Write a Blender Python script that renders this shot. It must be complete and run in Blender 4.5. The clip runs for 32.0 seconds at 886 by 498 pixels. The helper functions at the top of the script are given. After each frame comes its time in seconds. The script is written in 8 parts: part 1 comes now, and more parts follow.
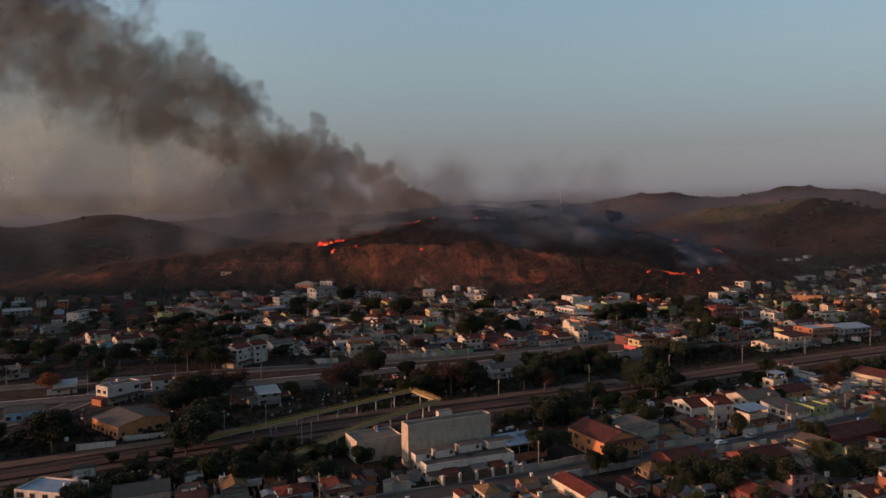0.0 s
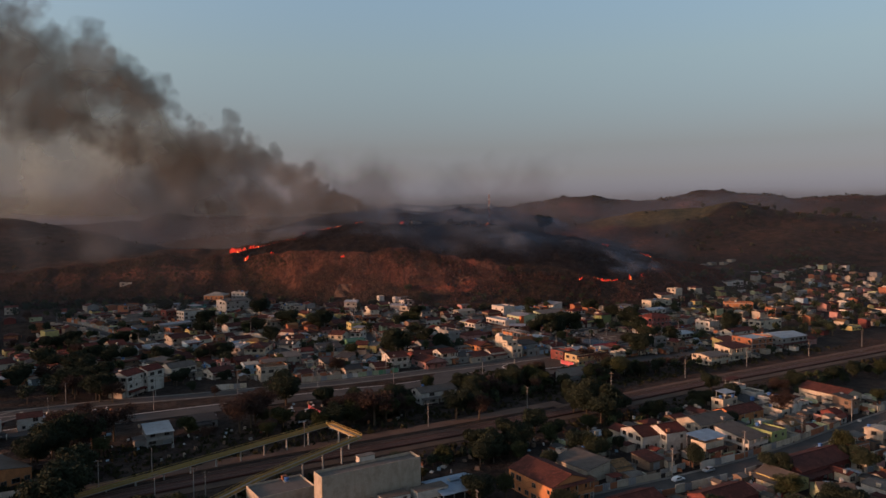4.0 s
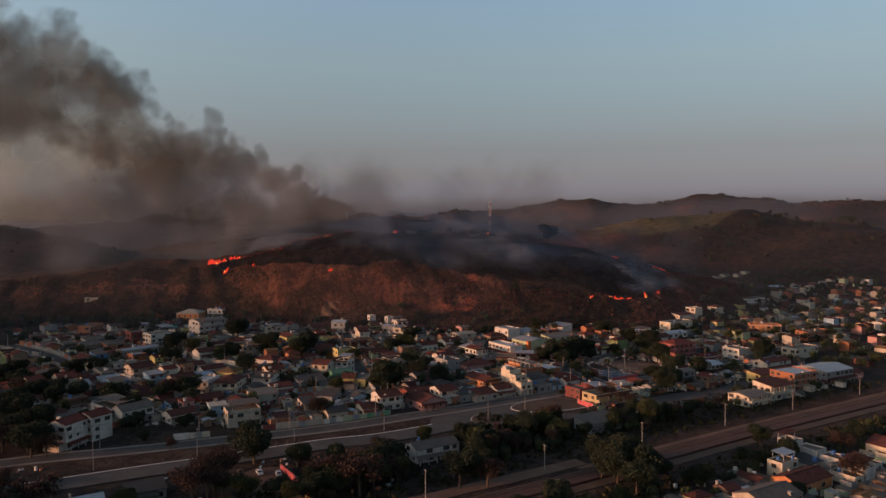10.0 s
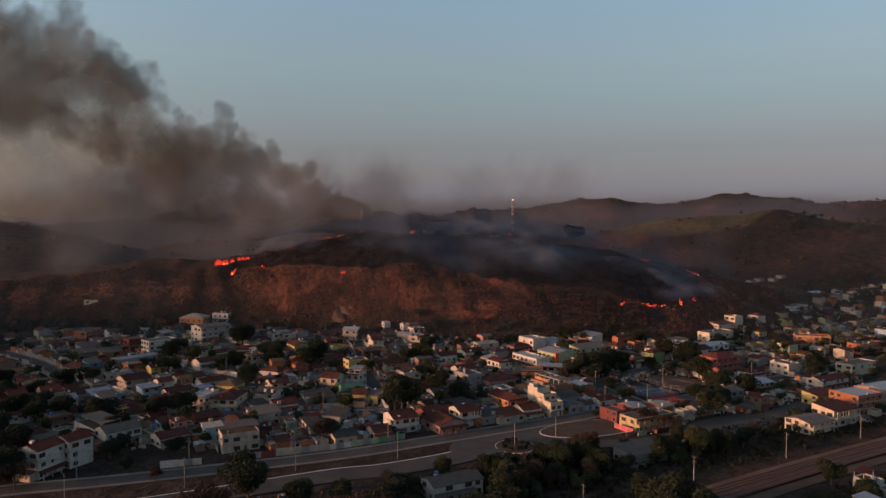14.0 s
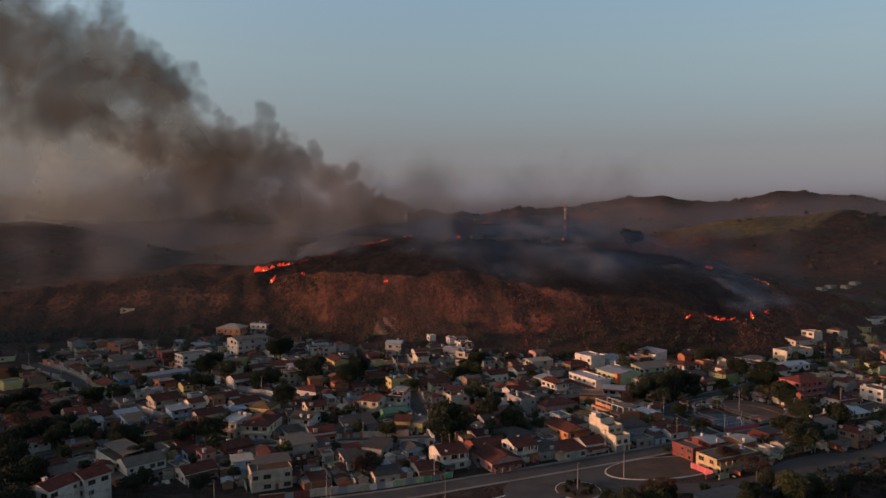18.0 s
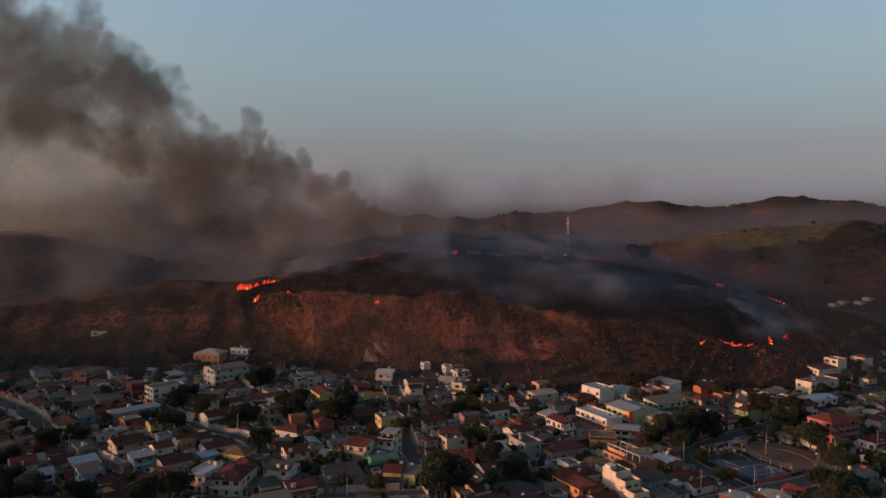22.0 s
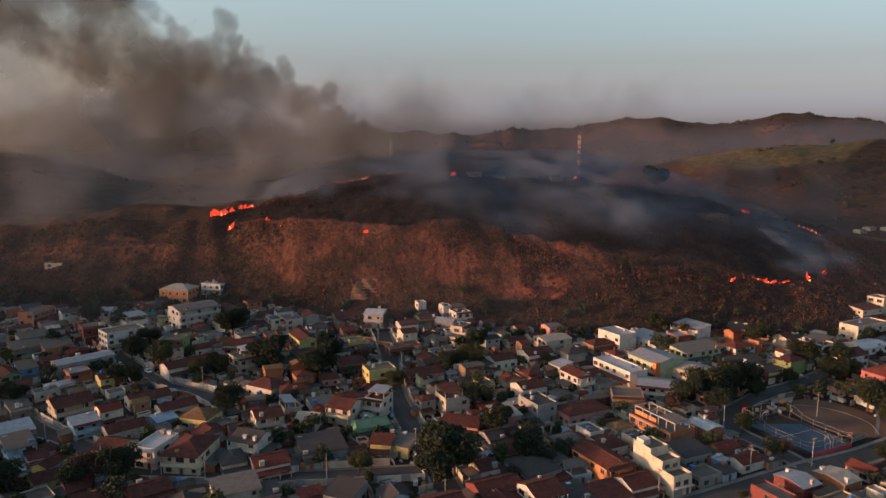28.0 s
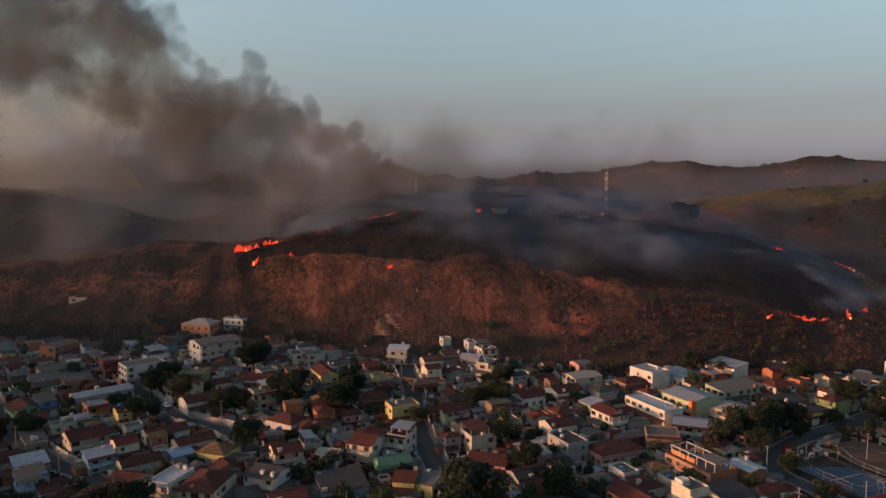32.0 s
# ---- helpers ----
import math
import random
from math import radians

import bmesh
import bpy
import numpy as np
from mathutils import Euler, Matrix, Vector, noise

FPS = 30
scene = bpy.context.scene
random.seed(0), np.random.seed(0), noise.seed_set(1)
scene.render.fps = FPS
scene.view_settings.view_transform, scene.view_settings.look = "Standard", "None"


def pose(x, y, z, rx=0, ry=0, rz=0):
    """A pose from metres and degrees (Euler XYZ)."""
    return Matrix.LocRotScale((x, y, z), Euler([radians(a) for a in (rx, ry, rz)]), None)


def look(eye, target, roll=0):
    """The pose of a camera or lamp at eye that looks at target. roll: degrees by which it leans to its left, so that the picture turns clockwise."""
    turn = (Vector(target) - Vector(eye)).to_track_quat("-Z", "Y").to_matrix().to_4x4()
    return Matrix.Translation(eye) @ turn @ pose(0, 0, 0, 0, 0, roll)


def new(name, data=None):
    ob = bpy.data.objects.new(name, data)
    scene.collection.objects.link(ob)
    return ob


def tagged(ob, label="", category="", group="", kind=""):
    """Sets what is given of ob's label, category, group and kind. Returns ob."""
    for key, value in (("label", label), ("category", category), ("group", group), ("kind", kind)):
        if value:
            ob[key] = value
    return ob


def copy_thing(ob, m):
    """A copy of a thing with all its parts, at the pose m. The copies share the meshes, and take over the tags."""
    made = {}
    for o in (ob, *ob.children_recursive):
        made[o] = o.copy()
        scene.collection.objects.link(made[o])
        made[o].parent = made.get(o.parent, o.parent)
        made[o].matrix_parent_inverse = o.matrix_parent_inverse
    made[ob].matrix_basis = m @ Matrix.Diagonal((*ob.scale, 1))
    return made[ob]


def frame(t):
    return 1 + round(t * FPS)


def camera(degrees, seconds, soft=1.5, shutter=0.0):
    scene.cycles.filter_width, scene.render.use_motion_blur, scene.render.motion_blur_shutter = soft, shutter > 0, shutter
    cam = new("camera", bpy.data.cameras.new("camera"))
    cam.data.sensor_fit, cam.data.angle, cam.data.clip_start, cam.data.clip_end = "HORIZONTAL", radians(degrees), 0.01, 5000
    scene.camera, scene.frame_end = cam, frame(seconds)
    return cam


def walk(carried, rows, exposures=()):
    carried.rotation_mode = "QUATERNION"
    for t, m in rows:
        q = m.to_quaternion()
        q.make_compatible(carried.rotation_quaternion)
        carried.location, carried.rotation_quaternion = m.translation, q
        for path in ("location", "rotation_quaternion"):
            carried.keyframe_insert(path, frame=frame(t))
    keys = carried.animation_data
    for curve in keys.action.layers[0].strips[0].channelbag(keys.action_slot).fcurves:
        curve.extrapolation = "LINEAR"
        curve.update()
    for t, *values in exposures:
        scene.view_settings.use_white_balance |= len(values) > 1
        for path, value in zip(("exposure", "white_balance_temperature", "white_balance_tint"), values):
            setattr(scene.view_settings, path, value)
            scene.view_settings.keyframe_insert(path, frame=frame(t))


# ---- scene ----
cam = camera(63.55, 32.0)


def aim(t, x, y, z, yaw, pitch, roll):
    """A row of the path: place, heading clockwise from +y, tilt up, lean to the left."""
    a, b = radians(yaw), radians(pitch)
    eye = Vector((x, y, z))
    return t, look(eye, eye + Vector((math.sin(a) * math.cos(b), math.cos(a) * math.cos(b), math.sin(b))), roll)


EXPO = [(0, 0.0, 6650, 14), (22.5, -0.03, 6650, 14), (24, 0.33, 6650, 13), (27.5, 0.62, 6650, 9), (29, 0.65, 6650, 9), (31, 0.64, 6650, 9), (32, 0.30, 6650, 11)]
walk(cam, [
    aim(0, 0.00, 0.00, 85.00, 0.000, -2.291, -0.567),
    aim(0.5, 0.22, 4.61, 85.60, 0.030, -2.234, -0.570),
    aim(1, 0.39, 9.20, 86.14, 0.098, -2.177, -0.637),
    aim(1.5, 0.54, 13.73, 86.58, 0.132, -2.114, -0.567),
    aim(2, 0.69, 18.20, 86.87, 0.181, -2.098, -0.596),
    aim(2.5, 0.87, 22.57, 87.02, 1.046, -2.104, -0.605),
    aim(3, 1.00, 26.88, 87.09, 5.408, -2.142, -0.603),
    aim(3.5, 1.09, 31.19, 87.12, 6.024, -2.154, -0.587),
    aim(5.5, 1.62, 48.00, 87.12, 6.169, -2.200, -0.543),
    aim(6, 1.88, 52.34, 87.93, 6.185, -2.313, -0.466),
    aim(6.5, 2.24, 56.69, 88.90, 6.205, -2.325, -0.447),
    aim(7, 2.60, 60.95, 89.94, 6.258, -2.298, -0.413),
    aim(7.5, 2.89, 65.17, 90.98, 6.289, -2.263, -0.397),
    aim(8, 3.12, 69.38, 91.96, 6.326, -2.295, -0.369),
    aim(8.5, 3.38, 73.62, 92.86, 6.356, -2.242, -0.302),
    aim(9, 3.65, 77.83, 93.62, 6.426, -2.208, -0.339),
    aim(9.5, 3.96, 82.01, 94.24, 6.436, -2.124, -0.248),
    aim(10, 4.28, 86.17, 94.72, 6.487, -2.086, -0.246),
    aim(10.5, 4.58, 90.29, 95.04, 6.535, -2.117, -0.187),
    aim(11, 4.86, 94.41, 95.27, 6.568, -2.136, -0.113),
    aim(11.5, 5.11, 98.57, 95.42, 6.073, -2.174, -0.100),
    aim(12, 5.37, 102.77, 95.53, 5.681, -2.223, -0.076),
    aim(12.5, 5.66, 107.03, 95.63, 5.717, -2.247, -0.046),
    aim(13, 5.95, 111.38, 95.72, 4.994, -2.212, -0.037),
    aim(13.5, 6.19, 115.76, 95.82, 5.026, -2.205, 0.016),
    aim(14, 6.34, 120.11, 95.93, 5.103, -2.210, 0.064),
    aim(14.5, 6.37, 124.38, 96.09, 3.345, -2.238, 0.031),
    aim(16.5, 5.51, 138.03, 97.91, 1.400, -2.448, 0.004),
    aim(17, 5.62, 142.09, 98.96, 1.450, -2.462, -0.023),
    aim(17.5, 5.79, 146.23, 100.09, 1.518, -2.452, -0.035),
    aim(18, 5.96, 150.37, 101.28, 1.560, -2.420, -0.009),
    aim(18.5, 6.16, 154.49, 102.51, 1.602, -2.423, -0.044),
    aim(19, 6.34, 158.59, 103.74, 1.649, -2.353, -0.034),
    aim(19.5, 6.50, 162.67, 104.95, 1.685, -2.325, -0.043),
    aim(20, 6.65, 166.73, 106.14, 1.732, -2.296, -0.042),
    aim(20.5, 6.81, 170.82, 107.27, 1.755, -2.253, 0.031),
    aim(21, 6.91, 174.91, 108.31, 1.797, -2.210, 0.011),
    aim(21.5, 6.95, 178.97, 109.19, 1.838, -2.150, 0.075),
    aim(22, 6.93, 182.98, 109.90, 1.920, -2.201, 0.098),
    aim(22.5, 6.91, 186.92, 110.42, 1.972, -2.248, 0.159),
    aim(23, 6.86, 190.75, 110.78, 2.040, -2.441, 0.175),
    aim(23.5, 6.77, 194.49, 111.02, 2.119, -4.607, 0.202),
    aim(24, 6.70, 198.38, 111.20, 2.204, -6.620, 0.191),
    aim(24.5, 6.70, 202.47, 111.34, 2.267, -6.729, 0.260),
    aim(25, 6.74, 206.77, 111.43, 2.320, -6.861, 0.283),
    aim(25.5, 6.80, 211.27, 111.51, 2.394, -7.856, 0.260),
    aim(27.5, 7.49, 231.16, 111.37, 2.424, -8.867, 0.261),
    aim(28, 7.08, 234.09, 111.08, 2.399, -8.843, 0.302),
    aim(28.5, 6.61, 236.44, 110.68, 2.192, -8.789, 0.296),
    aim(29, 6.23, 238.17, 110.13, 1.978, -8.777, 0.332),
    aim(29.5, 6.08, 239.27, 109.45, 1.727, -8.894, 0.369),
    aim(30, 6.21, 239.88, 108.69, 1.402, -9.131, 0.304),
    aim(30.5, 6.44, 240.16, 107.89, 1.158, -9.203, 0.226),
    aim(31, 6.62, 240.22, 107.06, 0.963, -9.130, 0.180),
    aim(31.5, 6.71, 240.22, 106.21, 0.667, -7.279, 0.227),
    aim(32, 6.76, 240.16, 105.35, 0.436, -5.295, 0.237),
], exposures=EXPO)

# ---------- world, sun ----------
SUN_AZ, SUN_EL = 258.0, 7.0          # degrees clockwise from +y, above the horizon
world = bpy.data.worlds.new("sky")
scene.world = world
world.use_nodes = True
wn = world.node_tree.nodes
wl = world.node_tree.links
wn.clear()
w_out = wn.new("ShaderNodeOutputWorld")
w_bg = wn.new("ShaderNodeBackground")
w_sky = wn.new("ShaderNodeTexSky")
w_sky.sky_type = "NISHITA"
w_sky.sun_disc = False
w_sky.sun_elevation = radians(SUN_EL)
w_sky.sun_rotation = radians(SUN_AZ)
w_sky.air_density, w_sky.dust_density, w_sky.ozone_density = 1.0, 1.6, 2.0
w_co = wn.new("ShaderNodeTexCoord")
w_sep = wn.new("ShaderNodeSeparateXYZ")
wl.new(w_co.outputs["Generated"], w_sep.inputs[0])
w_tint = wn.new("ShaderNodeValToRGB")          # mauve dust low down, clear blue overhead
w_tint.color_ramp.interpolation = "LINEAR"
SKY_TINT = ((0.0, (0.25, 0.265, 0.60)), (0.04, (0.25, 0.24, 0.46)), (0.065, (0.27, 0.228, 0.325)), (0.10, (0.295, 0.237, 0.27)), (0.15, (0.375, 0.315, 0.31)), (0.215, (0.49, 0.416, 0.365)), (0.29, (0.57, 0.508, 0.458)), (0.75, (0.47, 0.44, 0.41)))
for k, (h, c) in enumerate(SKY_TINT):
    e = w_tint.color_ramp.elements[k] if k < 2 else w_tint.color_ramp.elements.new(h)
    e.position, e.color = h, (*c, 1)
wl.new(w_sep.outputs["Z"], w_tint.inputs[0])
w_mul = wn.new("ShaderNodeMix")
w_mul.data_type, w_mul.blend_type = "RGBA", "MULTIPLY"
w_mul.inputs[0].default_value = 1.0
wl.new(w_sky.outputs[0], w_mul.inputs[6])
wl.new(w_tint.outputs[0], w_mul.inputs[7])
w_side = wn.new("ShaderNodeMapRange")          # brighter towards the set of the sun
w_side.inputs["From Min"].default_value, w_side.inputs["From Max"].default_value = -0.6, 0.6
w_side.inputs["To Min"].default_value, w_side.inputs["To Max"].default_value = 1.24, 0.90
wl.new(w_sep.outputs["X"], w_side.inputs["Value"])
w_dim = wn.new("ShaderNodeVectorMath")
w_dim.operation = "SCALE"
wl.new(w_mul.outputs[2], w_dim.inputs[0])
wl.new(w_side.outputs[0], w_dim.inputs["Scale"])
wl.new(w_dim.outputs[0], w_bg.inputs["Color"])
w_bg.inputs["Strength"].default_value = 0.49
wl.new(w_bg.outputs[0], w_out.inputs["Surface"])

sun = new("sun", bpy.data.lights.new("sun", "SUN"))
sun.data.energy = 4.4
sun.data.angle = radians(3.0)
sun.data.color = (1.0, 0.50, 0.30)
sa, se = radians(SUN_AZ), radians(SUN_EL)
sun_dir = Vector((math.sin(sa) * math.cos(se), math.cos(sa) * math.cos(se), math.sin(se)))
sun.matrix_world = look((0, 0, 0), -sun_dir)

# ---------- materials ----------
MATS = {}


class Mat:
    """A small helper to write a node material."""

    def __init__(self, name, rough=0.85, metal=0.0, spec=0.3):
        self.m = bpy.data.materials.new(name)
        self.m.use_nodes = True
        self.t = self.m.node_tree
        self.n, self.l = self.t.nodes, self.t.links
        self.b = self.n["Principled BSDF"]
        self.b.inputs["Roughness"].default_value = rough
        self.b.inputs["Metallic"].default_value = metal
        self.b.inputs["Specular IOR Level"].default_value = spec
        self.pos = self.n.new("ShaderNodeNewGeometry").outputs["Position"]
        MATS[name] = self.m

    def noise(self, scale, detail=4.0, rough=0.55, vec=None, stretch=None):
        nd = self.n.new("ShaderNodeTexNoise")
        nd.inputs["Scale"].default_value = scale
        nd.inputs["Detail"].default_value = detail
        nd.inputs["Roughness"].default_value = rough
        v = vec or self.pos
        if stretch:
            mp = self.n.new("ShaderNodeMapping")
            mp.inputs["Scale"].default_value = stretch
            self.l.new(v, mp.inputs["Vector"])
            v = mp.outputs[0]
        self.l.new(v, nd.inputs["Vector"])
        return nd.outputs["Fac"]

    def ramp(self, fac, a, b, lo=0.35, hi=0.65):
        r = self.n.new("ShaderNodeMapRange")
        r.inputs["From Min"].default_value, r.inputs["From Max"].default_value = lo, hi
        r.inputs["To Min"].default_value, r.inputs["To Max"].default_value = a, b
        self.l.new(fac, r.inputs["Value"])
        return r.outputs[0]

    def math(self, op, a, b):
        nd = self.n.new("ShaderNodeMath")
        nd.operation = op
        for s, v in zip(nd.inputs, (a, b)):
            if isinstance(v, (int, float)):
                s.default_value = v
            else:
                self.l.new(v, s)
        return nd.outputs[0]

    def mix(self, fac, a, b, mode="MIX"):
        nd = self.n.new("ShaderNodeMix")
        nd.data_type, nd.blend_type = "RGBA", mode
        for s, v in ((nd.inputs[0], fac), (nd.inputs[6], a), (nd.inputs[7], b)):
            if isinstance(v, (int, float)):
                s.default_value = v
            elif isinstance(v, tuple):
                s.default_value = (*v, 1.0)
            else:
                self.l.new(v, s)
        return nd.outputs[2]

    def attr(self, name):
        nd = self.n.new("ShaderNodeAttribute")
        nd.attribute_name = name
        return nd.outputs["Fac"]

    def random(self):
        return self.n.new("ShaderNodeObjectInfo").outputs["Random"]

    def island(self):
        return self.n.new("ShaderNodeNewGeometry").outputs["Random Per Island"]

    def colour(self, c):
        if isinstance(c, tuple):
            self.b.inputs["Base Color"].default_value = (*c, 1.0)
        else:
            self.l.new(c, self.b.inputs["Base Color"])
        return self

    def bump(self, fac, strength=0.4, dist=0.05):
        nd = self.n.new("ShaderNodeBump")
        nd.inputs["Strength"].default_value, nd.inputs["Distance"].default_value = strength, dist
        self.l.new(fac, nd.inputs["Height"])
        self.l.new(nd.outputs[0], self.b.inputs["Normal"])
        return self


def scaled(c, k):
    return tuple(min(1.0, v * k) for v in c)


def paint(name, c, stain=0.5, rough=0.9):
    """Weathered wall paint: fine grain, run-down streaks and patches."""
    c = scaled(c, 0.86)
    m = Mat(name, rough)
    fine = m.noise(2.5, 5)
    streak = m.noise(1.0, 4, 0.6, stretch=(0.9, 0.9, 0.16))
    grime = m.noise(0.45, 5, 0.65)
    base = m.mix(m.random(), scaled(c, 0.86), scaled(c, 1.06))
    base = m.mix(m.ramp(streak, 0.0, stain, 0.46, 0.72), base, scaled((c[0] * 0.62, c[1] * 0.58, c[2] * 0.52), 1.0))
    base = m.mix(m.ramp(grime, 0.0, 0.7, 0.47, 0.64), base, (c[0] * 0.5 + 0.02, c[1] * 0.47 + 0.018, c[2] * 0.44 + 0.015))
    base = m.mix(m.ramp(fine, 0.0, 0.45), base, scaled(c, 0.7))
    return m.colour(base).bump(fine, 0.25, 0.03).m


WALLS = dict(
    white=(0.67, 0.605, 0.53), cream=(0.65, 0.55, 0.42), ochre=(0.55, 0.40, 0.21), beige=(0.5, 0.42, 0.33), grey=(0.33, 0.31, 0.29), brown=(0.26, 0.17, 0.12),
    brick=(0.42, 0.16, 0.08), orange=(0.62, 0.25, 0.10), red=(0.20, 0.055, 0.047), rose=(0.46, 0.15, 0.135), pink=(0.5, 0.26, 0.23), yellow=(0.6, 0.49, 0.2),
    lime=(0.32, 0.38, 0.16), green=(0.17, 0.36, 0.2), ltgreen=(0.48, 0.52, 0.32), teal=(0.14, 0.42, 0.38), blue=(0.12, 0.26, 0.46), ltblue=(0.38, 0.52, 0.62))
for k, c in WALLS.items():
    paint("wall_" + k, c, 0.65 if k in ("grey", "brick", "brown", "beige") else 0.5)


def tile_roof(name, c):
    """Clay tile roof: ribbed relief, sooty patches, odd replaced tiles."""
    c = scaled(c, 0.62)
    m = Mat(name, 0.92, spec=0.15)
    big = m.noise(0.35, 4)
    fine = m.noise(2.2, 4)
    spot = m.noise(0.9, 2, 0.4)
    base = m.mix(m.random(), scaled(c, 0.72), scaled(c, 1.2))
    base = m.mix(m.ramp(big, 0.0, 0.75, 0.4, 0.68), base, scaled((c[0] * 0.42, c[1] * 0.5, c[2] * 0.6), 1))
    base = m.mix(m.ramp(spot, 0.0, 0.6, 0.56, 0.68), base, scaled(c, 1.6))
    base = m.mix(m.ramp(fine, 0.0, 0.6), base, scaled(c, 0.5))
    return m.colour(base).bump(fine, 0.6, 0.08).m


def sheet_roof(name, c, rough=0.6, metal=0.0):
    c = scaled(c, 0.62)
    m = Mat(name, rough, metal)
    big = m.noise(0.5, 4)
    fine = m.noise(2.2, 4, stretch=(1.0, 1.0, 0.5))
    base = m.mix(m.random(), scaled(c, 0.8), scaled(c, 1.12))
    base = m.mix(m.ramp(big, 0.0, 0.6, 0.42, 0.7), base, scaled((c[0] * 0.55, c[1] * 0.5, c[2] * 0.45), 1))
    base = m.mix(m.ramp(fine, 0.0, 0.3), base, scaled(c, 0.65))
    return m.colour(base).bump(fine, 0.3, 0.04).m


tile_roof("roof_terra", (0.16, 0.056, 0.043))
tile_roof("roof_red", (0.225, 0.059, 0.043))
tile_roof("roof_ltbrown", (0.34, 0.19, 0.09))
sheet_roof("roof_fibro", (0.172, 0.14, 0.118), 0.9)
sheet_roof("roof_dark", (0.085, 0.075, 0.07), 0.9)
sheet_roof("roof_grey", (0.23, 0.195, 0.168), 0.9)
sheet_roof("roof_slab", (0.20, 0.158, 0.126), 0.95)
sheet_roof("roof_metal", (0.52, 0.53, 0.55), 0.45, 0.3)
sheet_roof("roof_whiteroof", (0.7, 0.69, 0.68), 0.6)
sheet_roof("roof_cream", (0.58, 0.5, 0.4), 0.7)
sheet_roof("roof_blueroof", (0.33, 0.45, 0.58), 0.5)
sheet_roof("roof_greenroof", (0.15, 0.27, 0.17), 0.7)
for nm, c, r in (("concrete", (0.36, 0.34, 0.31), 0.9), ("kerb_stone", (0.46, 0.44, 0.4), 0.9), ("frame_paint", (0.2, 0.175, 0.155), 0.6),
                 ("door_wood", (0.12, 0.07, 0.045), 0.6), ("gate_metal", (0.28, 0.28, 0.29), 0.5), ("pole_concrete", (0.27, 0.25, 0.23), 0.9),
                 ("tank_blue", (0.06, 0.16, 0.38), 0.5), ("tank_grey", (0.4, 0.38, 0.36), 0.8), ("bark", (0.09, 0.065, 0.045), 0.95), ("bridge_yellow", (0.34, 0.23, 0.075), 0.7),
                 ("rail_steel", (0.16, 0.10, 0.075), 0.5), ("sleeper", (0.06, 0.042, 0.032), 0.9), ("ballast", (0.082, 0.036, 0.027), 0.95),
                 ("rust_red", (0.3, 0.08, 0.05), 0.8), ("lane_paint", (0.66, 0.63, 0.56), 0.8), ("sign_green", (0.05, 0.2, 0.09), 0.5), ("mural_red", (0.5, 0.09, 0.1), 0.7), ("facade_orange", (0.62, 0.16, 0.05), 0.8), ("fence_paint", (0.30, 0.27, 0.23), 0.6)):
    m = Mat(nm, r)
    f, g = m.noise(3.0, 5), m.noise(0.4, 4)
    base = m.mix(m.ramp(g, 0.0, 0.55, 0.4, 0.7), c, scaled(c, 0.6))
    m.colour(m.mix(m.ramp(f, 0.0, 0.4), base, scaled(c, 0.75))).bump(f, 0.25, 0.03)
m = Mat("steel", 0.35, 0.9)
m.colour(m.mix(m.noise(6.0), (0.35, 0.35, 0.36), (0.55, 0.55, 0.56)))
m = Mat("tower_white", 0.6)
m.colour(m.mix(m.noise(2.0), (0.34, 0.31, 0.30), (0.42, 0.39, 0.38)))
m = Mat("tower_red", 0.6)
m.colour(m.mix(m.noise(2.0), (0.30, 0.11, 0.09), (0.24, 0.10, 0.08)))
m = Mat("glass", 0.12, 0.0, 0.6)
m.colour(m.mix(m.random(), (0.016, 0.015, 0.015), (0.055, 0.048, 0.042)))
m = Mat("rubber", 0.9)
m.colour(m.mix(m.noise(20.0), (0.015, 0.015, 0.016), (0.03, 0.03, 0.03)))
for nm, c in (("car_white", (0.75, 0.75, 0.74)), ("car_silver", (0.42, 0.43, 0.45)), ("car_red", (0.3, 0.03, 0.03)), ("car_dark", (0.04, 0.04, 0.05))):
    m = Mat(nm, 0.3, 0.1, 0.6)
    m.colour(m.mix(m.noise(1.5), c, scaled(c, 0.85)))


def leaf(name, a, b):
    m = Mat(name, 0.8, spec=0.15)
    col = m.mix(m.island(), a, b)
    m.colour(m.mix(m.ramp(m.random(), 0.0, 0.5, 0.0, 1.0), col, scaled(a, 0.7)))
    return m.m


leaf("leaf_dark", (0.019, 0.025, 0.015), (0.040, 0.048, 0.026))
leaf("leaf_olive", (0.028, 0.034, 0.014), (0.062, 0.066, 0.026))
leaf("leaf_dry", (0.036, 0.022, 0.018), (0.068, 0.040, 0.030))
leaf("leaf_rust", (0.16, 0.055, 0.025), (0.24, 0.09, 0.035))
leaf("brush_dry", (0.07, 0.034, 0.021), (0.115, 0.056, 0.033))
leaf("brush_pale", (0.14, 0.075, 0.045), (0.22, 0.125, 0.07))
leaf("brush_red", (0.05, 0.02, 0.015), (0.11, 0.042, 0.028))
leaf("brush_green", (0.020, 0.021, 0.010), (0.042, 0.038, 0.018))
leaf("brush_black", (0.006, 0.005, 0.005), (0.022, 0.017, 0.015))

